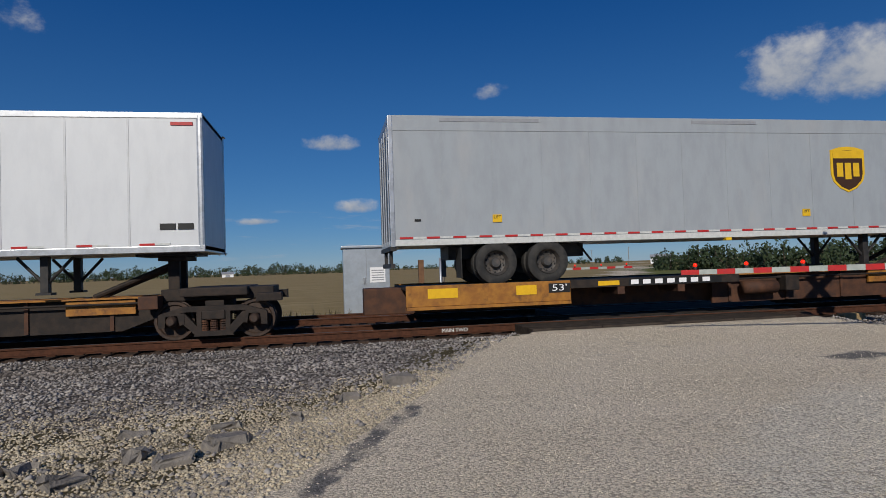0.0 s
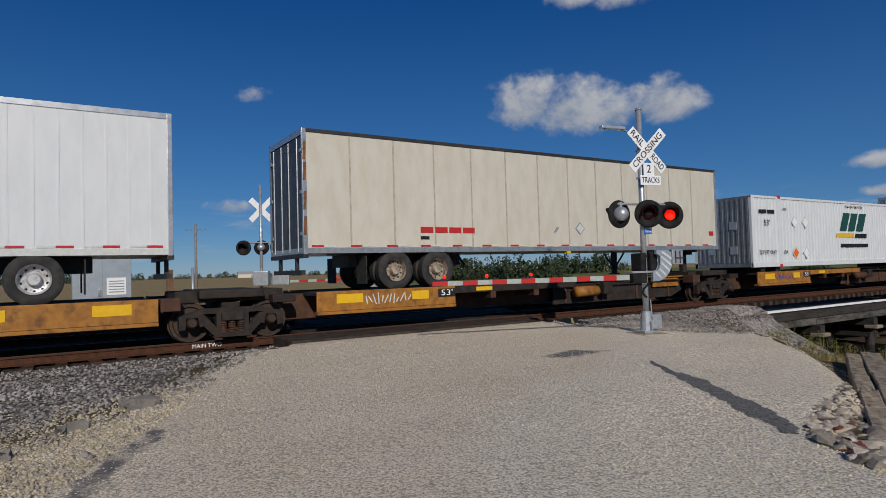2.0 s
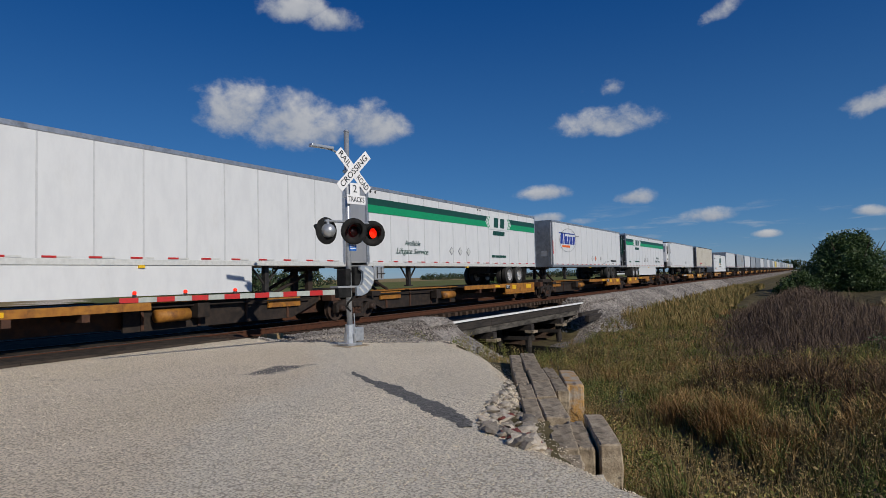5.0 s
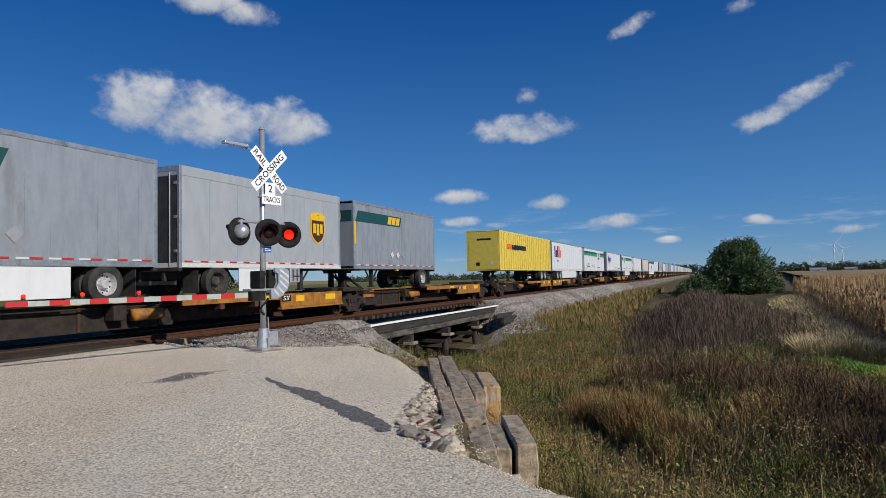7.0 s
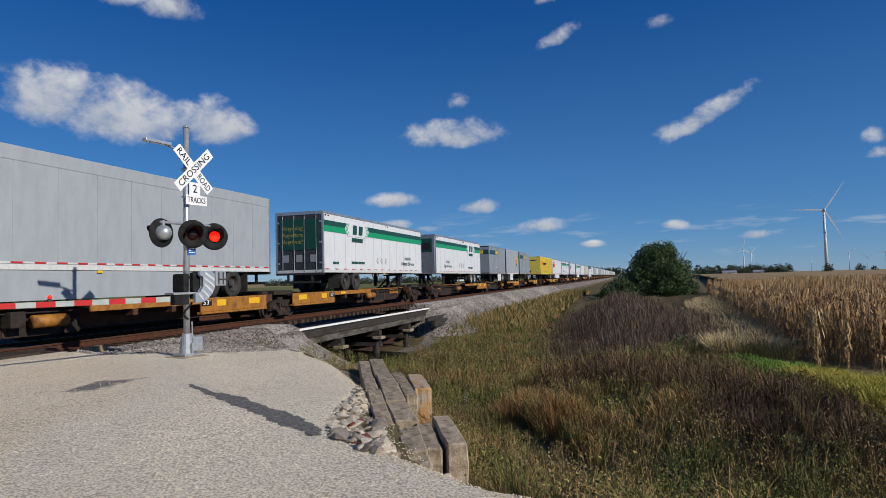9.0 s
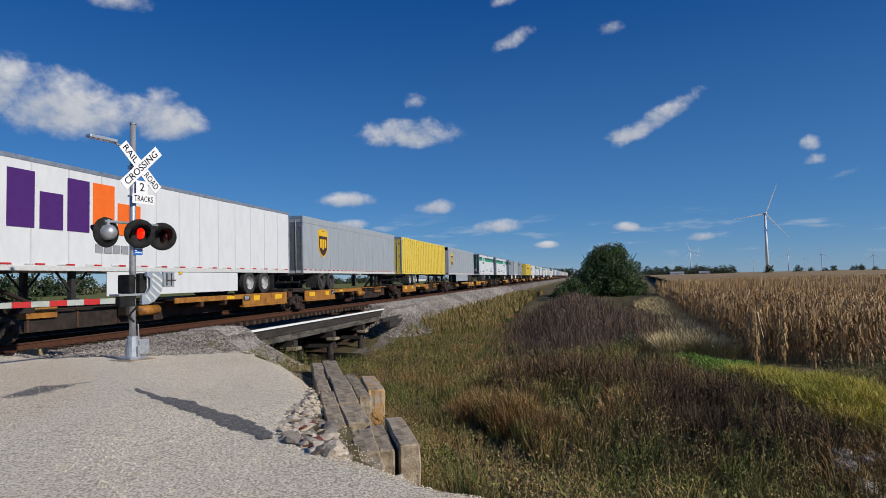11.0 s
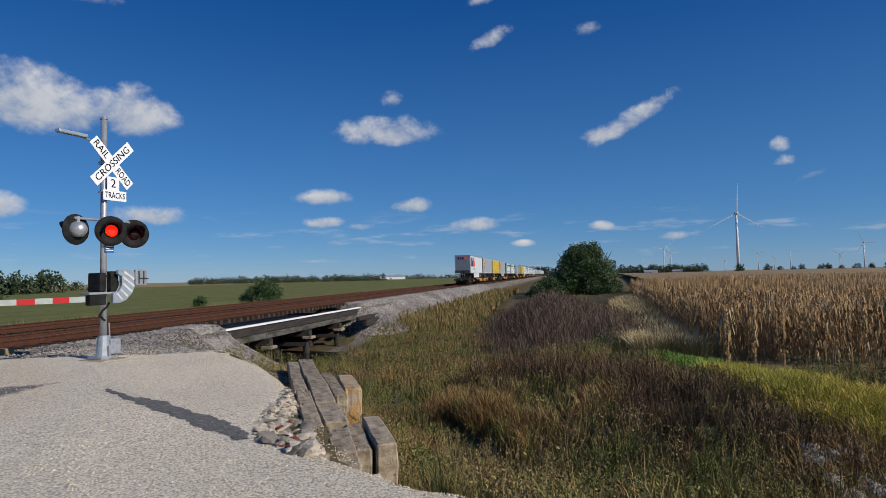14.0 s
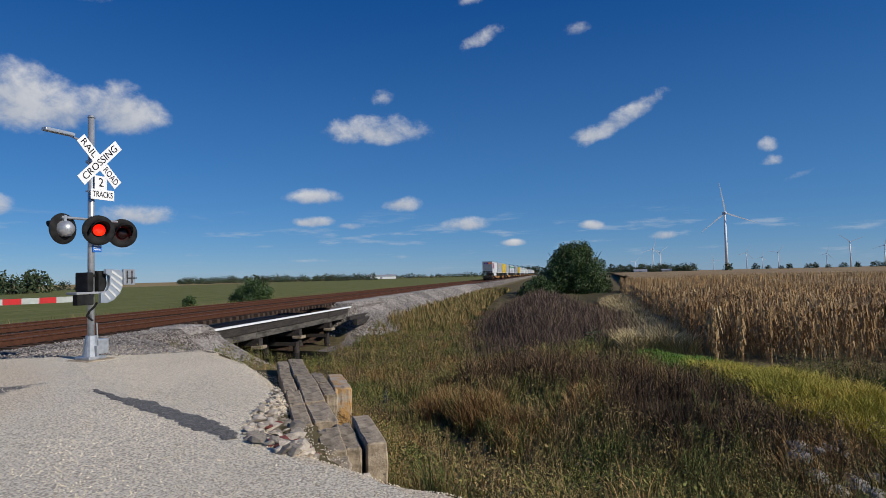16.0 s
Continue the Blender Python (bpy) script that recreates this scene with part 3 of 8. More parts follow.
def terrain(x, y):
    """Height of the ground and what it is made of."""
    x, y = np.asarray(x, dtype=float), np.asarray(y, dtype=float)
    right, left = side_of(ROAD_RIGHT, x, y), -side_of(ROAD_LEFT, x, y)
    corn = side_of(CORN_EDGE, x, y)
    road_z = np.minimum(-0.20 + 0.015 * y, -0.03) - 0.012 * np.clip(left, 0, 3)
    road_z = np.where(y > 22, -0.03 - np.clip(y - 22, 0, 14) * 0.07, road_z)
    past = side_of(GRAVEL_END, x, y)
    road_z = road_z - np.where((past > 0) & (y > 6.9), 0.20 * smooth(past, 0.0, 1.0), 0.0)
    lum = lumps(x, y)
    # the shoulder on the left falls away a little, and breaks up
    z_left = road_z - 0.10 * smooth(left, 0, 2.0) - 0.03 * np.clip(left - 1.5, 0, 12) + 0.035 * lum * smooth(left, 0.3, 2.5)
    bed = -0.24 - 0.30 * np.clip(13.0 - y, 0, 3)
    z_left = np.maximum(z_left, np.where(left > 0.5, bed, -9))
    # the bank on the right falls to the creek
    ditch = -2.45 + 0.10 * lum + 0.9 * smooth(x, 42, 90)
    drop = 0.80 * np.clip(right - 0.05, 0, 9) * smooth(right, 0.0, 0.9)
    # rubble fills a shelf between the road and the retaining blocks
    wall = side_of(BLOCK_LINE, x, y)
    shelf = (0.15 + 0.19 * smooth(x, 6.6, 8.6)) * smooth(right, 0.0, 0.35)
    drop = np.where((wall < 0.25) & (x > 4.6) & (x < 12.3), np.minimum(np.maximum(drop, shelf), shelf), np.where((x > 4.6) & (x < 12.3), drop + shelf * (1 - smooth(wall, 0.25, 0.8)), drop))
    z_right = np.maximum(road_z - drop, ditch)
    slope = -0.45 - 0.14 * smooth(x, 14, 18) * (1 - smooth(x, 44, 50)) - 0.58 * np.clip(12.7 - y, 0, 8)
    under = smooth(x, BRIDGE_X0 + 0.3, BRIDGE_X0 + 3.4) * (1 - smooth(x, BRIDGE_X1 - 3.2, BRIDGE_X1))
    bankz = np.maximum(slope, ditch)
    z_right = np.where(x > 12, np.maximum(z_right, bankz), z_right)
    rise = -1.38 + 0.05 * lum
    wide = 1 - smooth(x, 19, 25)
    climb = np.clip((corn + 4.5 + 5.7 * wide) / (3.9 + 1.1 * wide), 0, 1)
    z_right = np.maximum(z_right, ditch + (rise - ditch) * climb * climb * (3 - 2 * climb))
    z = np.where(right > 0, z_right, np.where(left > 0, z_left, road_z))
    # the track bed
    onbed = (y > 12.7) & (y < 22.6)
    stony = (past > 0) & (right < 0) & (y > 6.9)
    roadway = (left < 0) & (right < 0) & ~stony
    z = np.where(stony, road_z + 0.015 * lum, z)
    bedz = -0.235 - 0.9 * np.clip(np.abs(y - 17.6) - 4.6, 0, 1)
    z = np.where(onbed & ~roadway, np.maximum(bedz, -0.45), z)
    z = np.where(onbed & roadway, -0.06, z)
    far = -1.15
    z = np.where((y >= 22.6) & ~roadway, np.maximum(far + 0.03 * lum, -0.45 - 0.5 * (y - 22.6)), z)
    z = np.where((y > 9) & (y < 24), z * (1 - under) + under * (-2.5 + 0.05 * lum), z)
    # past the road's end the sheet runs level
    z = np.where((y >= 22.6) & roadway, np.maximum(-1.1, road_z), z)
    return z, left, right, corn, roadway, under


def steps_of(lo, hi, fine_lo, fine_hi, d):
    xs = list(np.arange(fine_lo, fine_hi, d))
    s, v = d, fine_hi
    while v < hi:
        xs.append(v)
        s *= 1.16
        v += s
    xs.append(hi)
    s, v = d, fine_lo - d
    back = []
    while v > lo:
        back.append(v)
        s *= 1.16
        v -= s
    back.append(lo)
    return np.array(back[::-1] + xs)


def build_ground():
    xs, ys = steps_of(-3500, 3500, -14, 46, 0.24), steps_of(-3500, 3500, -12, 25, 0.24)
    X, Y = np.meshgrid(xs, ys)
    Z, left, right, corn, roadway, under = terrain(X, Y)
    n, k = X.shape
    verts = np.stack([X, Y, Z], -1).reshape(-1, 3)
    i = np.arange(n * k).reshape(n, k)
    faces = np.stack([i[:-1, :-1], i[:-1, 1:], i[1:, 1:], i[1:, :-1]], -1).reshape(-1, 4)
    ob = quick("ground", verts, faces, "ground", "gravel road shoulders, ballast bank, creek ditch and fields", "ground", "structure")
    me = ob.data
    me.shade_smooth()
    beyond = side_of([(8.0, 22.0), (700.0, 1300.0)], X, Y)
    farroad = (Y > 22) & (np.abs(beyond) < 3.0)
    road = np.where(roadway & (Y < 23), 1.0, 0.0)
    road = np.where((right > 0) & (right < 0.5) & (Y < 7.4), 1 - right / 0.5, road)
    road = np.where((left > 0) & (left < 4.5) & (Y < 12.4), (0.75 - np.minimum(left, 1.6) * 0.20) * (1 - 0.75 * smooth(Y, 7.0, 9.4) * smooth(left, 0.2, 1.2)), road)
    road = np.maximum(road, farroad * 1.0)
    ball = np.where((Y > 8.5) & (Y < 23.2) & ~roadway & (under < 0.6), smooth(Y, 8.0, 10.5), 0.0)
    ball = np.where((left > 0) & (Y < 12.7), np.clip(left * 0.3 + 0.1, 0, 1) * (0.30 + 0.70 * smooth(Y, 7.2, 9.6)), ball)
    ball = np.where((side_of(GRAVEL_END, X, Y) > 0) & (right < 0) & (Y > 6.9) & (Y < 23), 1.0, ball)
    ball = np.where((right > 0) & (Y < 12.7), smooth(Y, 10.6, 12.4) * (X > 12.5), ball)
    ball = np.where((right > -0.2) & (right < 2.2) & (X > 12.4) & (Y > 7.4) & (Y < 12.8) & (under < 0.6), 1.0, ball)
    # darker worn patches in the road
    tarm = 0.0 * X
    seam2 = side_of([(0.9, 7.0), (-0.2, 4.6), (-1.6, 2.2)], X, Y)
    tarm = np.maximum(tarm, np.where(np.abs(seam2) < 0.24, 0.62 - 1.2 * np.abs(seam2), 0.0))
    stain = np.hypot((X - 7.6) / 0.75, (Y - 8.05) / 0.32)
    tarm = np.maximum(tarm, np.clip(0.74 - 0.32 * stain, 0, 1) * (stain < 2.0))
    worn = np.maximum(np.abs((X - 0.5 * (Y - 10.2) - 4.75) / 1.25), np.abs((Y - 10.2 + 0.28 * (X - 4.7)) / 1.1))
    tarm = np.maximum(tarm, np.where(worn < 1, 0.36, 0.0))
    tan = np.where((Y > 24) & (beyond < 0), 1.0, 0.0)
    green = np.where((Y > 24) & (beyond >= 0), smooth(Y, 24, 30), 0.0)
    tan = np.where((Y > 230) & (beyond >= 0), 1.0, tan)
    green = np.where(Y > 230, 0.0, green)
    tan = np.where((corn > 0) & (Y < 8), 0.3, tan)
    green = np.where(np.abs(side_of(LUSH, X, Y)) < 1.2, 0.7, green)
    loose = np.where(roadway & (Y < 13), smooth(-right, 4.6, 1.5), 0.0)
    for layer, data in (("zone", (road, ball, tarm)), ("field", (tan, green, loose)), ("bed", (np.where(roadway, smooth(Y, 12.9, 13.3), smooth(Y, 13.9, 14.5)) * (1 - smooth(Y, 20.6, 21.2)), 0 * X, 0 * X))):
        c = me.color_attributes.new(layer, "FLOAT_COLOR", "POINT")
        arr = np.ones((n * k, 4), dtype=np.float32)
        for j, v in enumerate(data):
            arr[:, j] = np.asarray(v, dtype=float).ravel()
        c.data.foreach_set("color", arr.ravel())
    return ob


build_ground()


def build_road_patch():
    """A ragged tongue of old dark asphalt laid over the gravel shoulder."""
    rng = np.random.RandomState(31)
    n, k = 150, 9
    s = np.linspace(0, 6, n)
    px, py = np.interp(s, range(7), [p[0] for p in SEAM]), np.interp(s, range(7), [p[1] for p in SEAM])
    half = np.interp(s, range(7), [0.03, 0.10, 0.165, 0.175, 0.19, 0.16, 0.05])
    for a in (px, py, half):
        a[2:-2] = np.convolve(a, np.ones(5) / 5, "valid")
    dx, dy = np.gradient(px), np.gradient(py)
    q = np.hypot(dx, dy)
    nx, ny = -dy / q, dx / q
    edges = []
    for sg in (-1, 1):
        wob = sum(np.sin(s * f + rng.uniform(0, 6)) * a for f, a in ((3, 0.025), (9, 0.018), (23, 0.012))) + rng.uniform(-0.012, 0.012, n)
        edges.append(sg * np.maximum(half + wob * (half > 0.04), 0.012))
    u = np.linspace(0, 1, k)[None]
    off = edges[0][:, None] * (1 - u) + edges[1][:, None] * u
    X, Y = px[:, None] + nx[:, None] * off, py[:, None] + ny[:, None] * off
    Z = terrain(X, Y)[0] + 0.012 - 0.03 * (np.abs(u - 0.5) > 0.49) + rng.uniform(-0.003, 0.003, X.shape)
    i = np.arange(n * k).reshape(n, k)
    f = np.stack([i[:-1, :-1], i[1:, :-1], i[1:, 1:], i[:-1, 1:]], -1).reshape(-1, 4)
    quick("road_patch", np.stack([X, Y, Z], -1).reshape(-1, 3), f, "old_asphalt", "ragged tongue of old dark grey asphalt in gravel", "road", "structure")


build_road_patch()

# ---- tracks ----


def rail_section(bm, x0, x1, y, z):
    """A rail with head, web and foot; z is its top."""
    prof = [(-0.075, -0.185), (0.075, -0.185), (0.075, -0.170), (0.015, -0.150), (0.010, -0.045), (0.036, -0.038), (0.036, -0.006), (0.030, 0.0),
            (-0.030, 0.0), (-0.036, -0.006), (-0.036, -0.038), (-0.010, -0.045), (-0.015, -0.150), (-0.075, -0.170)]
    a = [bm.verts.new((x0, y + p, z + q)) for p, q in prof]
    b = [bm.verts.new((x1, y + p, z + q)) for p, q in prof]
    for i in range(len(prof)):
        j = (i + 1) % len(prof)
        bm.faces.new((a[i], a[j], b[j], b[i]))
    bm.faces.new(a[::-1])
    bm.faces.new(b)


def build_track(y, group):
    for s in (-1, 1):
        ry = y + s * GAUGE / 2
        ob = part("rail", one(rail_section, -700, 1500, ry, 0.0), "rail_side")
        tagged(ob, "rusty steel rail with a bright running surface", "rail", group, "structure")
        top = one(box, -700, 1500, ry - 0.027, ry + 0.027, 0.0005, 0.003)
        part("running_surface", top, "rail_head", ob, "bright polished running band")
    me = bpy.data.meshes.new("railroad_tie")
    bm = one(box, -0.115, 0.115, -1.3, 1.3, -0.36, -0.19, bevel=0.012)
    bm.to_mesh(me)
    bm.free()
    bed = empty("tie_row", pose(0, y, 0))
    tagged(bed, "row of weathered wooden ties half sunk in ballast", "ties", group, "structure")
    rng = random.Random(int(y * 10))
    x = -22.0
    while x < 62:
        ob = piece("railroad_tie", me, "tie", bed)
        ob.matrix_basis = pose(x + rng.uniform(-0.03, 0.03), rng.uniform(-0.05, 0.05), rng.uniform(-0.01, 0.01), 0, 0, rng.uniform(-1.2, 1.2))
        x += 0.54
    # spike plates under the rails
    bm = bmesh.new()
    x = -22.0
    while x < 62:
        for s in (-1, 1):
            box(bm, x - 0.09, x + 0.09, s * GAUGE / 2 - 0.17, s * GAUGE / 2 + 0.17, -0.19, -0.172)
        x += 0.54
    part("tie_plate", bm, "rail_side", bed)["kind"] = "stuff"
    bm = bmesh.new()
    for x0, x1 in ((62, 420), (-300, -22)):
        x = x0
        while x < x1:
            box(bm, x - 0.115, x + 0.115, -1.3, 1.3, -0.36, -0.19)
            x += 0.54
    part("far_ties", bm, "tie", bed)["kind"] = "stuff"


build_track(TRACK_NEAR, "near track")
build_track(TRACK_FAR, "far track")
sign = words("track_name", "MAIN TWO", 0.13, "white_strip", bpy.data.objects["rail"], pose(2.9, TRACK_NEAR - GAUGE / 2 - 0.022, -0.098) @ FACE, "white painted track name", width=0.62)

# crossing surface between and beside the rails
for k, (y0, y1) in enumerate(((TRACK_NEAR - 0.62, TRACK_NEAR + 0.62), (TRACK_FAR - 0.62, TRACK_FAR + 0.62), (16.35, 18.75), (13.2, 14.55), (20.6, 22.2))):
    bm = bmesh.new()
    shift = (y0 + y1) / 2 * 0.53
    x0, x1 = shift - 3.0, shift + 3.6
    n = 4
    for j in range(n):
        box(bm, x0 + (x1 - x0) * j / n + 0.01, x0 + (x1 - x0) * (j + 1) / n - 0.01, y0, y1, -0.22, -0.012 - 0.004 * (k % 2), bevel=0.012)
    ob = part("crossing_panel", bm, material("crossing_tarmac_%s" % "abcde"[k], (0.075, 0.060, 0.048), 0.95, 0, (0.04, 0.034, 0.029), 3, bump=0.5, bump_scale=50, spec=0.02))
    tagged(ob, "grey worn crossing panels between the rails", "crossing panel", "crossing panels", "structure")
# timber stub at the end of the crossing
tagged(part("timber_stub", one(box, 12.45, 13.05, 13.38, 13.62, -0.30, -0.07, bevel=0.015), material("pale_timber", (0.36, 0.25, 0.12), 0.85, 0, (0.25, 0.17, 0.08), 4, bump=0.4)), "pale timber stub beside the crossing", "timber")

# ---- bridge ----


def build_bridge():
    b = empty("trestle_bridge", pose(BRIDGE_X0, 12.95, -0.5))
    tagged(b, "dark timber trestle bridge with a white top board", "bridge", kind="structure")
    L = BRIDGE_X1 - BRIDGE_X0
    rng = random.Random(5)
    for k in range(4):
        x0, x1 = L * k / 4 + 0.01, L * (k + 1) / 4 - 0.01
        part("curb_timber", one(box, x0, x1, 0.0, 0.28, -0.36, 0.0, bevel=0.015), "timber", b)
        part("deck_edge", one(box, x0, x1, 0.05, 0.4, -0.66, -0.375, bevel=0.015), "deck_grey", b)
        part("white_board", one(box, x0, x1, -0.09, 0.10, 0.0, 0.075, bevel=0.008), "white_strip", b, "white painted top board")
    part("sloped_board", one(box, -0.42, 0.03, -0.09, 0.10, 0.0, 0.075, bevel=0.008, m=pose(0, 0, 0, 0, -52, 0)), "white_strip", b, "white painted end board")
    for k in range(3):
        part("deck_beam", one(box, 0, L, 0.45 + k * 2.9, 3.25 + k * 2.9, -0.66, -0.38), "timber", b)
    for x in (4.6, 9.1, 13.6):
        part("pile_cap", one(box, x - 0.18, x + 0.18, -0.15, 9.2, -1.0, -0.67, bevel=0.015), "timber", b)
        for k in range(6):
            y = 0.15 + k * 1.7
            part("pile", one(rod, (x, y, -1.0), (x + rng.uniform(-0.1, 0.1), y - 0.1, -2.4), 0.16, 0.18, 10), "timber", b)
        part("brace", one(box, x - 0.24, x - 0.19, 0.0, 8.8, -1.5, -1.3, bevel=0.01), "timber", b)
        part("cap_block", one(box, x - 0.3, x + 0.3, -0.3, 0.2, -1.12, -0.98, bevel=0.02), "concrete", b)
    # wing timbers holding the ballast at the far end
    part("wing_timber", one(box, 14.6, 18.5, -1.0, -0.76, -0.62, -0.40, bevel=0.015), "timber", b)
    part("wing_timber", one(box, 15.2, 20.6, -1.25, -1.01, -0.98, -0.60, bevel=0.015), "timber", b)
    part("abutment", one(box, L - 1.0, L - 0.6, 0.3, 9.0, -2.4, -0.68), "timber", b)
    part("abutment", one(box, 0.9, 1.3, 0.3, 9.0, -2.4, -0.68), "timber", b)


build_bridge()

# ---- crossing signal ----
MAST = (10.95, 9.15, -0.08)


def disc_lamp(name, parent, m, group_lens):
    """A flasher: round background, hood, housing, and the lamp that turns in it."""
    lamp = empty(name, m)
    lamp.parent = parent
    bm = bmesh.new()
    lathe(bm, [(0.0, 0.05), (0.30, 0.05), (0.305, 0.035), (0.30, 0.02), (0.16, 0.02), (0.16, 0.03), (0.0, 0.03)], seg=32)
    part("background", bm, "hood", lamp, "round black background", True)
    bm = bmesh.new()
    seg = 20
    for k in range(seg):
        a0, a1 = radians(-20 + 220 * k / seg), radians(-20 + 220 * (k + 1) / seg)
        out = []
        for r, y in ((0.165, 0.0), (0.175, 0.0), (0.175, -0.30), (0.165, -0.30)):
            fall = 1.0
            out.append([bm.verts.new((r * math.cos(a) * fall, y if y == 0 else -0.10 - 0.2 * max(0.0, math.sin(a)), r * math.sin(a))) for a in (a0, a1)])
        for i in range(4):
            j = (i + 1) % 4
            bm.faces.new((out[i][0], out[i][1], out[j][1], out[j][0]))
    bmesh.ops.remove_doubles(bm, verts=bm.verts[:], dist=0.0005)
    part("hood", bm, "hood", lamp, "black half-round hood", True)
    bm = bmesh.new()
    lathe(bm, [(0.155, 0.05), (0.15, 0.16), (0.09, 0.24), (0.0, 0.26)], seg=24)
    part("housing", bm, "galv", lamp, "grey rounded back", True)
    return lamp


def build_signal():
    s = empty("crossing_signal", pose(*MAST, 0, 0, -12.0))
    tagged(s, "silver railroad crossing signal mast with crossbuck, red flashers and lowered gate", "crossing signal")
    # local: y runs away from the driver, x to the right
    part("foundation", one(box, -0.33, 0.33, -0.33, 0.33, -0.3, 0.03, bevel=0.03), "concrete", s, "concrete footing")
    bm = one(box, -0.2, 0.2, -0.2, 0.2, 0.03, 0.09, bevel=0.015)
    rod(bm, (0, 0, 0.09), (0, 0, 0.5), 0.145, 0.10, 16)
    box(bm, -0.02, 0.02, -0.19, 0.19, 0.09, 0.3)
    part("base", bm, "galv", s, "cast base of the mast")
    part("junction_box", one(box, 0.06, 0.3, -0.14, 0.06, 0.12, 0.42, bevel=0.02), "galv", s)
    part("mast", one(rod, (0, 0, 0.1), (0, 0, 4.93), 0.065, 0.06, 20), "galv", s, "", True)
    part("mast_cap", one(rod, (0, 0, 4.93), (0, 0, 4.98), 0.075, 0.05, 16), "galv", s)
    # crossbuck: two boards
    for ang, y, txt in ((-45, -0.115, ("RAIL", "ROAD")), (45, -0.13, ("CROSSING",))):
        m = pose(0.10, y, 4.02, 0, 0, 0) @ pose(0, 0, 0, 0, -ang, 0)
        bm = one(box, -0.61, 0.61, -0.006, 0.006, -0.114, 0.114, bevel=0.004)
        bmesh.ops.transform(bm, matrix=m, verts=bm.verts)
        board = part("crossbuck_blade", bm, "sign_white", s, "white crossbuck board with black letters")
        if len(txt) == 2:
            words("lettering", txt[0], 0.2, "ink", board, m @ pose(-0.36, -0.010, 0) @ FACE, width=0.40)
            words("lettering", txt[1], 0.2, "ink", board, m @ pose(0.36, -0.010, 0) @ FACE, width=0.40)
        else:
            words("lettering", txt[0], 0.2, "ink", board, m @ pose(0, -0.010, 0) @ FACE, width=1.04)
    part("bracket", one(box, -0.07, 0.12, -0.11, 0.08, 3.99, 4.05, bevel=0.01), "galv", s)
    bm = one(box, -0.02, 0.26, -0.128, -0.116, 3.46, 3.74, bevel=0.004)
    plq = part("tracks_sign", bm, "sign_white", s, "white plate with the number of tracks")
    part("plate", one(box, -0.12, 0.42, -0.142, -0.130, 3.25, 3.46, bevel=0.004), "sign_white", plq)
    words("lettering", "2", 0.25, "ink", plq, pose(0.12, -0.132, 3.60) @ FACE)
    words("lettering", "TRACKS", 0.17, "ink", plq, pose(0.15, -0.146, 3.355) @ FACE, width=0.46)
    part("bracket", one(box, -0.07, 0.2, -0.115, 0.075, 3.40, 3.44, bevel=0.01), "galv", s)
    # flashers
    part("cross_arm", one(rod, (-0.66, -0.02, 2.84), (0.74, -0.02, 2.84), 0.028, None, 12), "galv", s)
    for x in (0.0, 0.665, -0.595):
        part("lamp_hanger", one(box, x - 0.028, x + 0.028, -0.06, 0.05, 2.58, 2.88), "galv", s)
    a = disc_lamp("flasher", s, pose(0.02, -0.20, 2.62, 0, 0, -24), "a")
    b = disc_lamp("flasher", s, pose(0.665, -0.10, 2.60, 0, 0, -24), "b")
    c = disc_lamp("flasher", s, pose(-0.60, 0.05, 2.62, 0, 0, 186), "c")
    c["label"] = "flasher that faces the other way, its pale back showing"
    turning = []
    for lamp in (a, b):
        bm = bmesh.new()
        lathe(bm, [(0.12, 0.0), (0.11, -0.022), (0.06, -0.036), (0.0, -0.04)], seg=24)
        ob = part("lens", bm, "lens_dark", lamp, "red lens that flashes", True)
        ob.data.materials.append(M["lamp_lit"])
        bm = bmesh.new()
        bm.from_mesh(ob.data)
        lathe(bm, [(0.06, 0.036), (0.10, 0.024), (0.12, 0.0)], seg=24)
        lathe(bm, [(0.0, 0.037), (0.06, 0.036)], seg=24)
        for f in bm.faces:
            if f.calc_center_median().y > 0.001:
                f.material_index = 1
        bm.to_mesh(ob.data)
        bm.free()
        turning.append(ob)
    # side light bracket at the top
    arm = part("side_arm", one(rod, (-0.05, 0.0, 4.38), (-0.62, 0.0, 4.50), 0.022, None, 10), "galv", s)
    part("side_lamp", one(box, -1.0, -0.40, -0.07, 0.07, 4.46, 4.53, bevel=0.02, m=pose(0, 0, 0, 0, 0, 0)), "cabinet", s, "long flat lamp on a side arm")
    bm = one(box, -0.03, 0.17, -0.085, -0.07, 2.18, 2.36, bevel=0.004)
    tag = part("blue_plate", bm, "blue_tag", s, "small blue emergency notice plate")
    part("notice_bar", boxes((-0.01, 0.15, -0.09, -0.0855, 2.30, 2.32), (-0.01, 0.13, -0.09, -0.0855, 2.26, 2.275), (-0.01, 0.15, -0.09, -0.0855, 2.22, 2.235)), "sign_white", tag)
    # gate mechanism
    part("gate_mechanism", one(box, -0.20, -0.06, -0.16, 0.2, 1.38, 1.77, bevel=0.03), "hood", s, "dark gate motor case")
    part("mechanism_back", one(box, 0.06, 0.24, -0.14, 0.2, 1.38, 1.80, bevel=0.03), "hood", s, "dark back of the motor case")
    part("clamp_band", one(rod, (0, 0, 1.68), (0, 0, 1.73), 0.082, None, 16), "hood", s)
    part("shelf_bracket", one(box, -0.45, 0.17, -0.18, 0.12, 1.335, 1.38, bevel=0.01), "graphite", s, "grey flat bracket under the motor case")
    bm = bmesh.new()
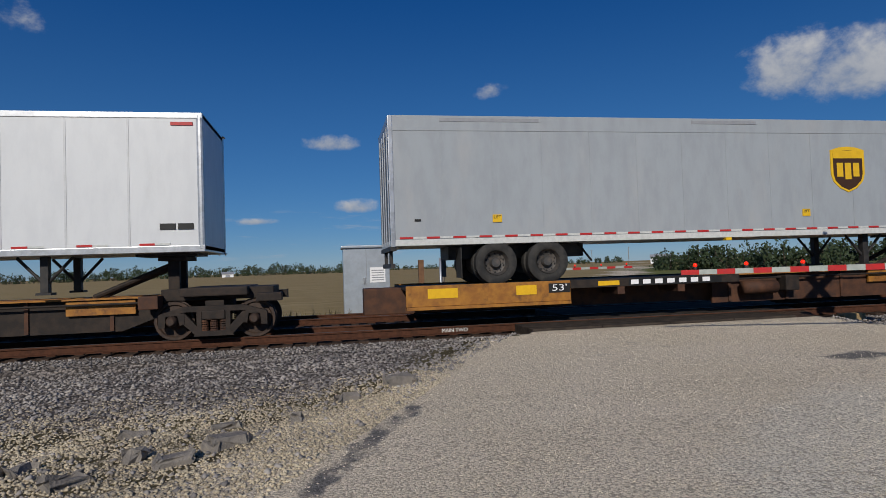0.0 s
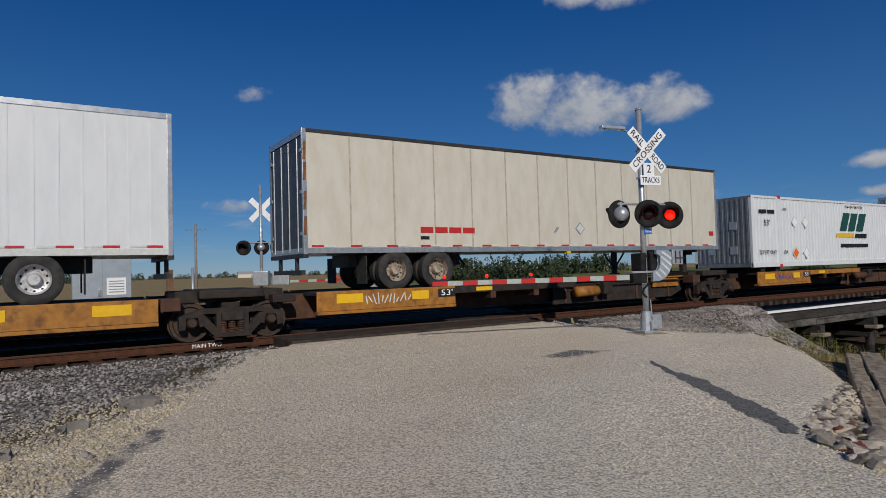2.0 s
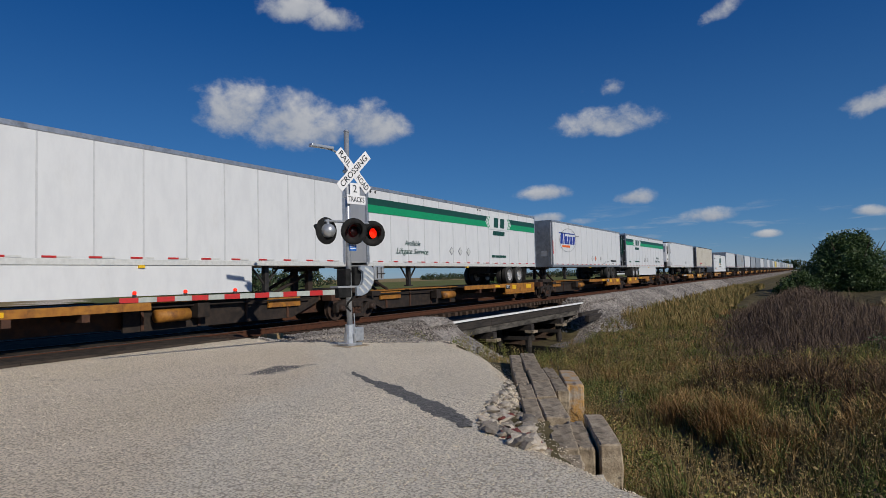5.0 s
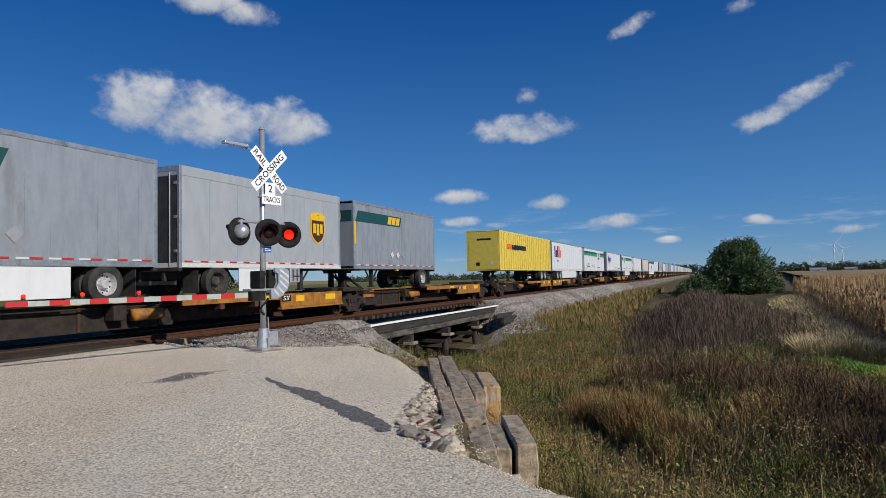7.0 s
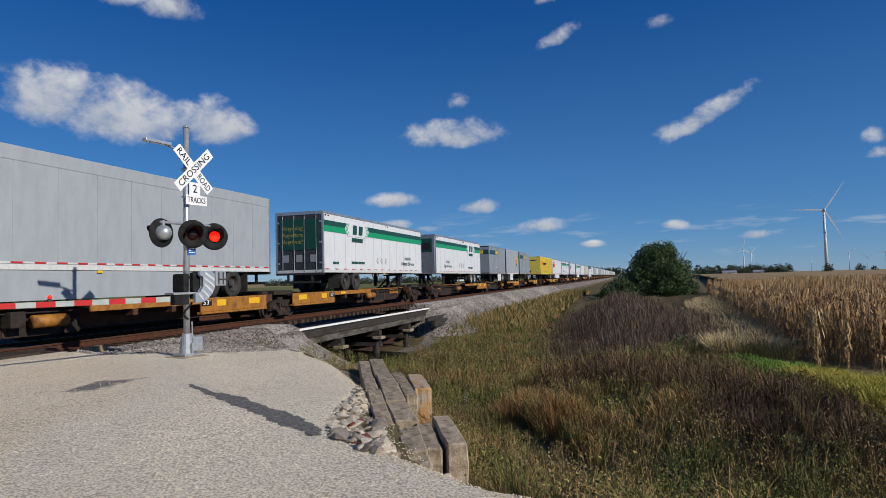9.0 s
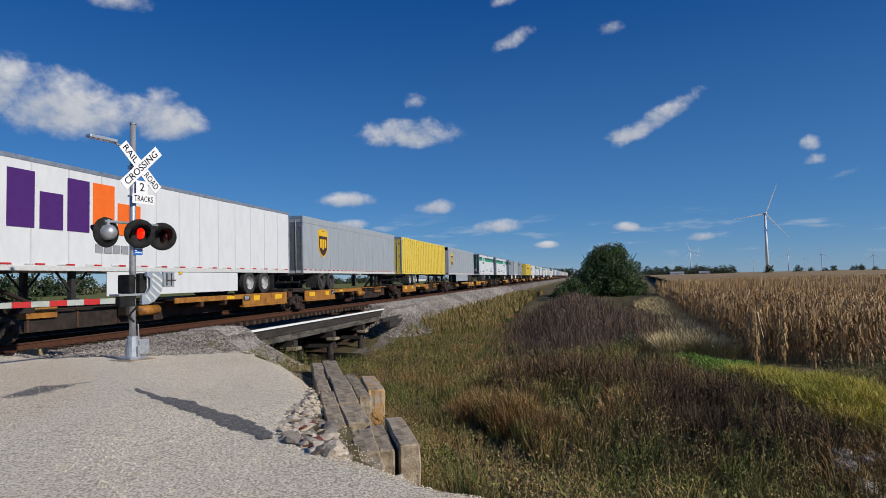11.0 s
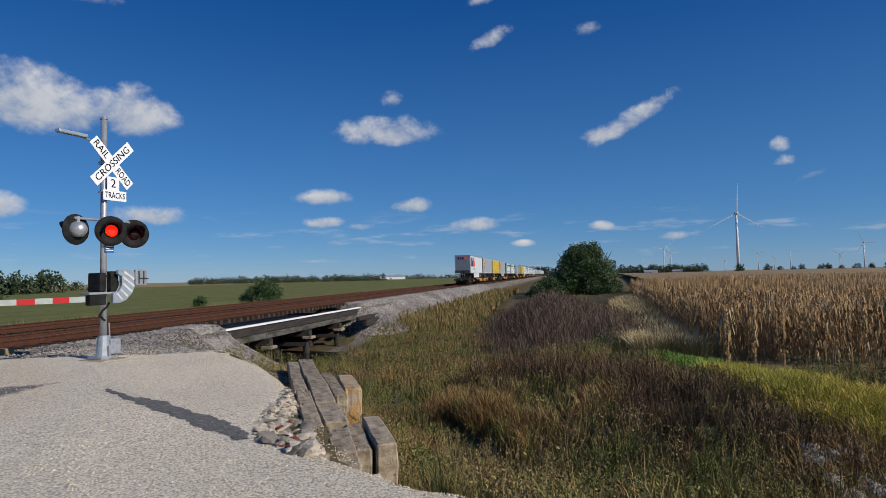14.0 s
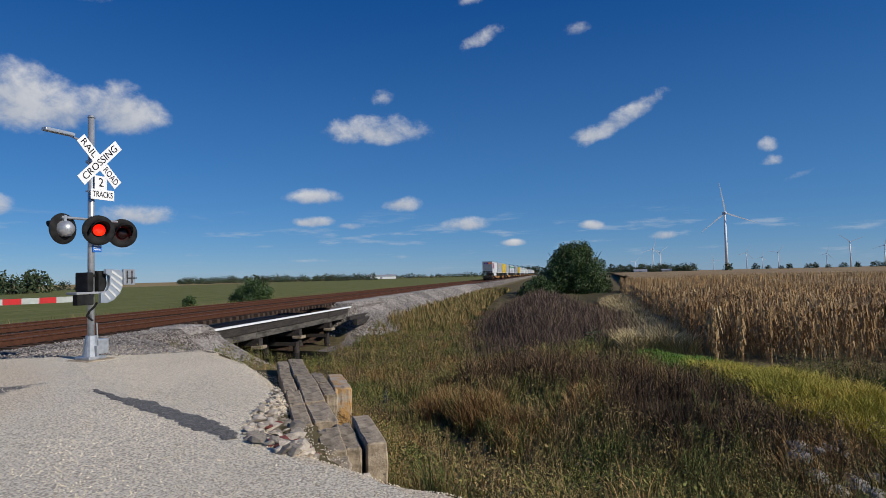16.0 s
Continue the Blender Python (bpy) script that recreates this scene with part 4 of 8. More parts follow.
    # counterweight arm, a broad bent plate with raised slashes
    plate(bm, [(0.02, 1.15), (0.18, 1.15), (0.32, 1.20), (0.45, 1.32), (0.52, 1.44), (0.53, 1.76), (0.46, 1.82), (0.14, 1.83), (0.13, 1.74), (0.22, 1.70), (0.22, 1.50), (0.15, 1.38), (0.02, 1.36)], -0.26, -0.18)
    bmesh.ops.bevel(bm, geom=bm.edges[:], offset=0.006, segments=1, affect="EDGES")
    cw = part("counterweight_arm", bm, "cabinet", s, "silver counterweight arm with pale slashes")
    for x0, z0, x1, z1 in ((0.09, 1.32, 0.22, 1.19), (0.18, 1.40, 0.35, 1.25), (0.24, 1.52, 0.46, 1.34), (0.24, 1.65, 0.51, 1.46), (0.26, 1.76, 0.51, 1.60)):
        bm = bmesh.new()
        plate(bm, [(x0, z0), (x1, z1), (x1 + 0.008, z1 + 0.05), (x0 + 0.008, z0 + 0.05)], -0.268, -0.255)
        part("slash", bm, "tape_white", cw, "pale raised slash")
    part("counterweight", one(box, 0.55, 0.84, -0.26, -0.20, 1.50, 1.83, bevel=0.015), "galv", s, "grey counterweight plate")
    part("counterweight_rib", boxes((0.62, 0.64, -0.275, -0.26, 1.53, 1.80), (0.74, 0.76, -0.275, -0.26, 1.53, 1.80), (0.62, 0.87, -0.272, -0.26, 1.63, 1.655)), "black", s)
    bm = bmesh.new()
    loop = [(0.06, -0.09, 1.16), (0.0, -0.10, 1.08), (-0.08, -0.07, 1.0), (-0.09, 0.0, 0.90), (-0.03, -0.09, 0.80)]
    for p, q in zip(loop, loop[1:]):
        rod(bm, p, q, 0.022, None, 8)
    part("cable", bm, "hood", s, "loose black cable")
    part("conduit", one(rod, (0.11, -0.05, 0.42), (0.085, -0.055, 0.75), 0.014, None, 8), "galv", s)
    part("arm_clamp", one(box, -0.42, -0.06, -0.16, -0.02, 1.12, 1.33, bevel=0.02), "hood", s, "dark arm clamp")
    return s, turning


SIGNAL, LENSES = build_signal()


def build_gate(at, way, length, z, name, label, lamps=True, stripes=14):
    g = empty(name, Matrix.Translation((at[0], at[1], z)) @ pose(0, 0, 0, 0, 0, math.degrees(math.atan2(way[1], way[0]))))
    tagged(g, label, "gate arm", "gate arms")
    w = length / stripes
    for k in range(stripes):
        h = 0.055 - 0.012 * k / stripes
        part("stripe", one(box, k * w, (k + 1) * w - 0.001, -0.02, 0.02, -h, h), "red" if k % 2 else "gate_white", g, "red band" if k % 2 else "white band")
    if lamps:
        for x in (length - 0.25, length * 0.74, length * 0.52):
            bm = one(box, x - 0.03, x + 0.03, -0.02, 0.02, 0.05, 0.1)
            part("lamp_foot", bm, "black", g)
            bm = bmesh.new()
            bmesh.ops.create_uvsphere(bm, u_segments=12, v_segments=8, radius=0.038, matrix=Matrix.Translation((x, 0, 0.125)))
            part("gate_lamp", bm, "lamp_lit", g, "small lit red lamp", True)
    return g


build_gate((10.45, 9.15), (-0.95, 0.3), 4.35, 1.17, "gate_arm", "lowered red and white gate arm with red lamps")

# ---- the train ----
SPEED = 29.7
TRAIN = []  # (thing, x of its origin at the start)
NEAR = -1.3  # near side of a load, from the track's centre


def shared(name, build, mat, smooth_it=False):
    bm = bmesh.new()
    build(bm)
    bmesh.ops.recalc_face_normals(bm, faces=bm.faces[:])
    me = bpy.data.meshes.new(name)
    bm.to_mesh(me)
    bm.free()
    me.materials.append(M[mat])
    if smooth_it:
        me.shade_smooth()
        me.set_sharp_from_angle(angle=radians(40))
    return me


def tyre_mesh(bm):
    for y in (-0.16, 0.17):
        lathe(bm, [(0.29, y - 0.10), (0.36, y - 0.135), (0.47, y - 0.125), (0.50, y - 0.10), (0.505, y), (0.50, y + 0.10), (0.47, y + 0.125), (0.36, y + 0.135), (0.29, y + 0.10)], seg=28)


def rim_mesh(bm):
    lathe(bm, [(0.292, -0.29), (0.285, -0.27), (0.27, -0.20), (0.25, -0.13), (0.13, -0.10), (0.12, -0.22), (0.10, -0.25), (0.0, -0.25)], seg=28)
    lathe(bm, [(0.0, -0.05), (0.292, -0.05), (0.292, 0.30), (0.0, 0.30)], seg=20)
    for k in range(10):
        a = 2 * math.pi * k / 10
        rod(bm, (0.19 * math.cos(a), -0.145, 0.19 * math.sin(a)), (0.19 * math.cos(a), -0.115, 0.19 * math.sin(a)), 0.016, None, 6)


def hole_mesh(bm):
    for k in range(10):
        a = 2 * math.pi * (k + 0.5) / 10
        rod(bm, (0.225 * math.cos(a), -0.128, 0.225 * math.sin(a)), (0.225 * math.cos(a), -0.119, 0.225 * math.sin(a)), 0.026, None, 8)


TYRE = shared("tyre", tyre_mesh, "tyre", True)
RIMS = {k: shared("rim", rim_mesh, k, True) for k in ("rim", "rim_dark", "rim_rust")}
HOLES = shared("rim_holes", hole_mesh, "hood")


def wheel(parent, x, z, side, rim):
    w = piece("wheel", TYRE, "tyre", parent)
    w.matrix_basis = pose(x, side * 1.0, z, 0, 0, 0 if side < 0 else 180)
    piece("rim", RIMS[rim], rim, w)
    piece("rim_holes", HOLES, "hood", w)["kind"] = "stuff"


def trailer(s, L, name, label, skin, flip=False, ribs=1.22, rim="rim", skirt=False, nose="rail_alu", door="steel_door", top="rail_alu", bottom="rail_alu", rail_h=0.13, tape_gap=1.0, group="highway trailers", seam="same", full=True):
    """A highway trailer riding on the train. flip turns its nose to the train's rear."""
    t = empty(name, pose(s, TRACK_NEAR, 0))
    tagged(t, label, "trailer", group)
    TRAIN.append((t, s))
    X = (lambda u: L - u) if flip else (lambda u: u)

    def bx(u0, u1, *r, **k):
        a, b = sorted((X(u0), X(u1)))
        return one(box, a, b, *r, **k)
    Z0, Z1, W = 1.92, 4.92, 1.3
    body = part("body", bx(0.06, L, -W + 0.012, W - 0.012, Z0 + 0.02, Z1 - 0.01, bevel=0.03), skin, t)
    part("top_rail", one(box, 0.0, L, -W, W, Z1 - rail_h, Z1, bevel=0.015), top, t, "metal top rail")
    part("bottom_rail", one(box, 0.0, L, -W, W, Z0, Z0 + 0.14, bevel=0.01), bottom, t, "metal bottom rail")
    u = ribs
    while u < L - 0.3 and full:
        part("panel_seam", one(box, X(u) - 0.022, X(u) + 0.022, -W + 0.004, W - 0.004, Z0 + 0.15, Z1 - rail_h - 0.005), "seam" if skin == "white" and ribs > 0.6 else ("seam_cream" if skin == "cream" else skin), t)
        u += ribs
    # nose posts and doors
    for sy in (-1, 1):
        part("corner_post", bx(L - 0.14, L + 0.005, sy * W - 0.003 if sy > 0 else -W - 0.003, sy * (W - 0.10), Z0 + 0.02, Z1 - 0.005, bevel=0.05), nose, t, "metal nose post")
        part("door_post", bx(-0.005, 0.10, sy * W - 0.003 if sy > 0 else -W - 0.003, sy * (W - 0.09), Z0 - 0.02, Z1 - 0.002, bevel=0.012), "rail_alu", t)
    part("door_header", bx(-0.006, 0.09, -W + 0.09, W - 0.09, Z1 - 0.16, Z1 - 0.004), "rail_alu", t)
    for y0, y1 in ((-W + 0.10, -0.006), (0.006, W - 0.10)):
        d = part("rear_door", bx(0.01, 0.062, y0, y1, Z0 + 0.03, Z1 - 0.17, bevel=0.008), door, t, "closed rear door")
        if full:
            for y in (y0 + 0.28, y1 - 0.28):
                part("lock_rod", one(rod, (X(0.0), y, Z0 + 0.05), (X(0.0), y, Z1 - 0.2), 0.02, None, 8), "galv", d)
            for z in (2.4, 3.4, 4.4):
                yy = y0 + 0.05 if y0 < -0.5 else y1 - 0.05
                part("hinge", bx(-0.012, 0.012, yy - 0.06, yy + 0.06, z - 0.04, z + 0.04), "galv", d)
    part("sill", bx(-0.02, 0.12, -W + 0.02, W - 0.02, Z0 - 0.10, Z0 - 0.001), "black", t)
    part("bumper", boxes((X(0.05) - 0.05, X(0.05) + 0.05, -1.1, 1.1, 1.42, 1.53), (X(0.05) - 0.04, X(0.05) + 0.04, -0.7, -0.6, 1.5, 1.85), (X(0.05) - 0.04, X(0.05) + 0.04, 0.6, 0.7, 1.5, 1.85)), "black", t)
    # running gear
    axles = (2.45, 3.72) if L > 10 else (1.55,)
    part("slider_frame", bx(axles[0] - 1.0, axles[-1] + 1.2, -0.55, 0.55, 1.58, 1.91, bevel=0.01), "black", t)
    for a in axles:
        for side in (-1, 1):
            wheel(t, X(a), 1.475, side, rim)
        part("axle", one(rod, (X(a), -0.95, 1.475), (X(a), 0.95, 1.475), 0.075, None, 10), "black", t)
    for side in (-1, 1):
        part("mud_flap", bx(axles[0] - 0.85, axles[0] - 0.83, side * 1.0 - 0.3, side * 1.0 + 0.3, 1.15, 1.85), "tyre", t)
        lx = X(L - 3.3 if L > 10 else L - 2.2)
        leg = part("landing_leg", one(box, lx - 0.08, lx + 0.08, side * 0.85 - 0.08, side * 0.85 + 0.08, 1.15, 1.92, bevel=0.01), "black", t)
        part("foot", one(box, lx - 0.15, lx + 0.15, side * 0.85 - 0.13, side * 0.85 + 0.13, 1.10, 1.15), "black", leg)
        bm = one(rod, (lx, side * 0.85, 1.3), (lx + 0.55, side * 0.85, 1.9), 0.035, None, 8)
        rod(bm, (lx, side * 0.85, 1.3), (lx - 0.55, side * 0.85, 1.9), 0.035, None, 8)
        part("leg_brace", bm, "black", t)
    part("kingpin_plate", bx(L - 1.6, L - 0.3, -0.6, 0.6, 1.86, 1.919), "black", t)
    if full:
        part("air_hose", one(rod, (X(axles[-1] + 1.0), -0.7, 1.9), (X(axles[-1] + 1.35), -0.7, 1.45), 0.03, None, 8), "hood", t)
        part("side_lamp", bx(L * 0.52, L * 0.52 + 0.16, -W - 0.02, -W + 0.1, Z0 - 0.07, Z0 - 0.004), "gold", t, "small amber marker lamp")
    if skirt:
        part("side_skirt", bx(axles[-1] + 0.95, L - 4.2, -W + 0.03, -W + 0.06, 1.16, Z0 - 0.004, bevel=0.01), skirt if isinstance(skirt, str) else "white", t, "smooth side skirt")
    # reflective tape along the bottom rail
    bm, bw = bmesh.new(), bmesh.new()
    u = 0.35
    while u < L - 0.4:
        box(bm, X(u) - 0.15, X(u) + 0.15, -W - 0.004, -W + 0.01, Z0 + 0.155, Z0 + 0.20)
        box(bw, X(u + 0.31) - 0.15, X(u + 0.31) + 0.15, -W - 0.004, -W + 0.01, Z0 + 0.155, Z0 + 0.20)
        u += tape_gap
    part("red_tape", bm, "red", t, "red reflective tape")["kind"] = "stuff"
    part("white_tape", bw, "tape_white", t, "white reflective tape")["kind"] = "stuff"
    return t


def on_side(t, name, outline, mat, depth=0.004, label=""):
    """A flat film on the near side."""
    bm = bmesh.new()
    plate(bm, outline, NEAR - depth - 0.004, NEAR + 0.02)
    return part(name, bm, mat, t, label)


def rect(x0, x1, z0, z1, lean=0.0):
    return [(x0, z0), (x1, z0), (x1 + lean, z1), (x0 + lean, z1)]


def shield(cx, cz, w, h):
    pts = [(cx - w / 2, cz + h * 0.42), (cx - w * 0.25, cz + h * 0.48), (cx, cz + h * 0.5), (cx + w * 0.25, cz + h * 0.48), (cx + w / 2, cz + h * 0.42),
           (cx + w / 2, cz - h * 0.10), (cx + w * 0.44, cz - h * 0.26), (cx + w * 0.25, cz - h * 0.41), (cx, cz - h * 0.5), (cx - w * 0.25, cz - h * 0.41), (cx - w * 0.44, cz - h * 0.26), (cx - w / 2, cz - h * 0.10)]
    return pts


def badge(t, cx, cz, w, h):
    on_side(t, "shield_badge", shield(cx, cz, w, h), "gold", 0.004, "gold shield badge")
    on_side(t, "shield_field", shield(cx, cz - 0.02, w * 0.86, h * 0.88), "brown_ink", 0.008, "brown shield field")
    on_side(t, "shield_band", rect(cx - w * 0.43, cx + w * 0.43, cz + h * 0.24, cz + h * 0.41), "gold", 0.012)
    for k in (-1, 0, 1):
        x = cx + k * w * 0.24
        on_side(t, "badge_mark", rect(x - w * 0.09, x + w * 0.09, cz - h * (0.16 + 0.06 * (k == 0)), cz + h * 0.14), "gold", 0.012)


def bars(t, x0, x1, z, h, mat="ink", n=3, lean=0.0):
    """Writing that stands as plain bars."""
    w = (x1 - x0) / n
    for k in range(n):
        on_side(t, "number_bar", rect(x0 + k * w, x0 + (k + 1) * w - w * 0.14, z - h / 2, z + h / 2, lean), mat, 0.006)


def diamond(t, x, z, r=0.17, mat="tape_white", edge="graphite"):
    on_side(t, "placard_holder", [(x - r, z), (x, z - r), (x + r, z), (x, z + r)], edge, 0.006, "diamond placard holder")
    q = r * 0.8
    on_side(t, "placard", [(x - q, z), (x, z - q), (x + q, z), (x, z + q)], mat, 0.010)


def text_on(t, text, size, mat, x, z, width=None, shear=0.0):
    return words("lettering", text, size, mat, t, pose(x, NEAR - 0.012, z) @ FACE, width=width, shear=shear)


def freight_marks_green(t, L, logo_x, chev=1, words_x=None, marks_x=(), web_x=None):
    """White trailer with the two-tone green band."""
    on_side(t, "dark_green_stripe", rect(0.06, L - 0.1, 4.22, 4.48), "green_dark", 0.004, "dark green stripe")
    on_side(t, "green_stripe", rect(0.06, L - 0.1, 3.93, 4.22), "green", 0.004, "bright green stripe")
    on_side(t, "logo_field", [(logo_x - 1.55, 4.2), (logo_x - 1.2, 4.56), (logo_x + 1.2, 4.56), (logo_x + 1.55, 4.2), (logo_x + 1.2, 3.84), (logo_x - 1.2, 3.84)], "white", 0.008, "white pointed logo field")
    for sx in (-1, 1):
        for k in range(2):
            o = logo_x + sx * (1.22 - 0.16 * k)
            on_side(t, "chevron", [(o + sx * 0.24, 4.2), (o, 4.5), (o - sx * 0.05, 4.5), (o + sx * 0.17, 4.2), (o - sx * 0.05, 3.9), (o, 3.9)], "green", 0.012)
    for k, x in enumerate((-0.62, 0.12)):
        on_side(t, "logo_block", rect(logo_x + x, logo_x + x + 0.5, 3.95, 4.45, 0.08), "green_dark", 0.014, "dark green slanted logo block")
    bars(t, logo_x - 0.7, logo_x + 0.7, 3.66, 0.22, "green_dark", 5, 0.04)
    if words_x is not None:
        text_on(t, "Available", 0.30, "green_dark", words_x, 2.86, 1.15, 0.25)
        text_on(t, "Liftgate Service", 0.32, "green_dark", words_x, 2.52, 2.35, 0.25)
    for x in marks_x:
        diamond(t, x, 2.62, 0.19)
    if web_x is not None:
        bars(t, web_x - 0.85, web_x + 0.85, 2.45, 0.12, "green_dark", 4)
    for x in (0.25, 0.55, L * 0.55, L * 0.55 + 0.25):
        bm = one(rod, (x, NEAR - 0.006, 4.72), (x, NEAR + 0.02, 4.72), 0.05, None, 10)
        part("roof_vent_hole", bm, "ink", t)


def poster_rear(t, L, flip):
    """The dark rear door of a green-band trailer, with its poster."""
    x = L + 0.0 if flip else 0.0
    d = 1 if flip else -1
    bm = one(box, min(x, x + d * 0.014), max(x, x + d * 0.014), -1.05, 1.05, 3.05, 4.55)
    p = part("poster", bm, "green_dark", t, "dark poster on the rear door")
    turn = pose(x + d * 0.017, 0, 0, 90, 0, -90) if not flip else pose(x + d * 0.017, 0, 0, 90, 0, 90)
    for k, w in enumerate(("Anything", "Anywhere", "Anytime!")):
        words("lettering", w, 0.30, "poster_gold", p, Matrix.Translation((0, 0.35, 4.1 - 0.33 * k)) @ turn, width=1.1)
    for y in (0.75, 0.0, -0.75):
        bm = one(box, min(x, x + d * 0.012), max(x, x + d * 0.012), y - 0.16, y + 0.16, 2.45, 2.8)
        part("placard_holder", bm, "graphite", t)


def logo_blocks(t, x, z, spec, lean=0.0):
    for dx, w, h, mat in spec:
        on_side(t, "logo_block", rect(x + dx, x + dx + w, z, z + h, lean), mat, 0.006, "coloured logo block")


def build_loads():
    # grey parcel trailer with a shield badge
    t = trailer(1.4, 16.15, "highway_trailer", "light grey trailer with gold shield badge and dark roll door", "grey", rim="rim_dark", door="door_dark", rail_h=0.36, tape_gap=0.62, top="grey", bottom="tape_white", full=True)
    badge(t, 12.05, 3.62, 1.02, 1.2)
    for x in (2.5, 10.75):
        on_side(t, "lift_plate", rect(x - 0.11, x + 0.11, 2.42, 2.60), "gold", 0.006, "small yellow lift plate")
        text_on(t, "LIFT", 0.1, "ink", x, 2.54, 0.17)
    bars(t, 0.55, 0.72, 2.5, 0.05, "ink", 1)
    for x0, x1 in ((1.2, 3.6), (7.6, 9.4)):
        on_side(t, "roof_patch", rect(x0, x1, 4.78, 4.86), "graphite", 0.006)
    # plain white trailer
    t = trailer(-18.75, 16.15, "highway_trailer", "clean white trailer with bright wheels", "white", tape_gap=1.22)
    bars(t, 15.25, 15.98, 2.47, 0.13, "ink", 2)
    on_side(t, "name_plate", rect(15.5, 15.95, 4.64, 4.71), "red", 0.006, "small red maker's plate")
    # container
    container(-36.0)
    # cream trailer
    t = trailer(-54.4, 16.15, "highway_trailer", "old cream trailer with rusty door frame and scraped roof rail", "cream", rim="rim_rust", door="door_dark", top="black", rail_h=0.10)
    bars(t, 3.2, 5.0, 2.52, 0.15, "red", 4)
    bars(t, 3.2, 3.5, 2.31, 0.08, "ink", 1)
    for z in (2.6, 3.2, 3.9, 4.4):
        on_side(t, "rust_patch", rect(0.0, 0.07, z - 0.24, z + 0.2, 0.02), "rust_edge", 0.006, "rust on the door post")
    diamond(t, 9.0, 2.62, 0.2)
    on_side(t, "scrape", rect(7.9, 8.0, 2.5, 2.65, 0.12), "graphite", 0.005)
    on_side(t, "name_plate", rect(15.6, 15.85, 2.45, 2.6), "red", 0.006)
    # refrigerated trailer, nose to the rear
    t = trailer(-73.4, 16.15, "refrigerated_trailer", "white refrigerated trailer with a cooling unit on its nose", "white", flip=True, ribs=0.41, nose="white", bottom="tape_white", tape_gap=0.8)
    unit = part("cooling_unit", one(box, -0.62, -0.004, -1.02, 1.02, 2.55, 4.72, bevel=0.09), "sign_white", t, "white cooling unit")
    part("grille", one(box, -0.56, -0.1, -1.04, -1.02, 3.45, 4.45, bevel=0.01), "hood", unit, "black grille on the side")
    part("front_grille", one(box, -0.64, -0.62, -0.85, 0.85, 3.7, 4.4, bevel=0.01), "rail_alu", unit)
    part("panel_line", one(box, -0.63, -0.1, -1.028, -1.02, 3.36, 3.40), "graphite", unit)
    part("control_box", one(box, -0.45, -0.2, -1.035, -1.02, 2.75, 2.95), "hood", unit)
    part("unit_base", one(box, -0.5, -0.006, -0.9, 0.9, 2.0, 2.54, bevel=0.03), "black", t, "black fuel bay under the unit")
    text_on(t, "53'", 0.34, "ink", 0.42, 2.34, 0.34)
    bars(t, 0.03, 0.12, 3.75, 0.5, "ink", 1)
    on_side(t, "name_plate", rect(0.3, 0.95, 4.74, 4.81), "ink", 0.006)
    for x in (9.7, 10.3):
        diamond(t, x, 2.55, 0.22, "graphite", "tape_white")
    # fuel tank under the floor
    part("fuel_tank", one(rod, (6.0, -0.95, 1.52), (7.0, -0.95, 1.52), 0.24, None, 20), "car_dark", t, "round fuel tank", True)
    # green-band trailer
    t = trailer(-93.4, 16.15, "highway_trailer", "white trailer with two-tone green band and dark poster door", "white", skirt="white", door="door_dark", nose="rail_alu", bottom="tape_white", tape_gap=1.1)
    freight_marks_green(t, 16.15, 4.05, 1, 12.75, (6.9, 7.5, 8.15), 4.0)
    bars(t, 1.0, 1.6, 2.4, 0.1, "green_dark", 2)
    text_on(t, "53'", 0.2, "green_dark", 15.7, 2.75, 0.25)
    poster_rear(t, 16.15, False)
    # blue-logo white trailer, nose to the rear
    t = trailer(-111.5, 16.15, "highway_trailer", "white trailer with a slanted blue logo and grey ring", "white", flip=True, ribs=1.3, rim="rim_dark", nose="steel_door", bottom="rail_alu", tape_gap=1.0)
    ring = []
    for k in range(40):
        a = 2 * math.pi * k / 40
        ring.append((2.95 + 1.65 * math.cos(a), 3.72 + 0.80 * math.sin(a + 0.12)))
    bm = bmesh.new()
    inner = [(2.95 + (x - 2.95) * 0.972, 3.72 + (z - 3.72) * 0.965) for x, z in ring]
    vo = [bm.verts.new((x, NEAR - 0.006, z)) for x, z in ring]
    vi = [bm.verts.new((x, NEAR - 0.006, z)) for x, z in inner]
    for k in range(40):
        j = (k + 1) % 40
        bm.faces.new((vo[k], vo[j], vi[j], vi[k]))
    part("logo_ring", bm, "graphite", t, "thin grey ring")
    for k, (dx, w) in enumerate(((0, 0.62), (0.72, 0.22), (1.02, 0.55), (1.65, 0.55), (2.28, 0.55), (2.9, 0.6))):
        on_side(t, "logo_block", rect(1.45 + dx * 0.82, 1.45 + (dx + w * 0.78) * 0.82, 3.45, 4.2 if k < 2 else 3.98, 0.16), "navy", 0.008, "navy slanted logo block")
    on_side(t, "logo_bar", rect(1.3, 4.3, 4.14, 4.20), "navy", 0.008)
    on_side(t, "logo_bar", rect(4.5, 5.2, 4.04, 4.10), "graphite", 0.008)
    bars(t, 1.8, 3.3, 3.3, 0.14, "orange", 7, 0.03)
    on_side(t, "red_plate", rect(0.03, 0.13, 2.75, 3.6), "red", 0.008, "red number plate strip")
    for x, mt in ((8.25, "tape_white"), (9.0, "orange"), (10.4, "tape_white")):
        diamond(t, x, 2.55, 0.2, mt)
    bars(t, 13.2, 14.8, 2.42, 0.12, "ink", 3)
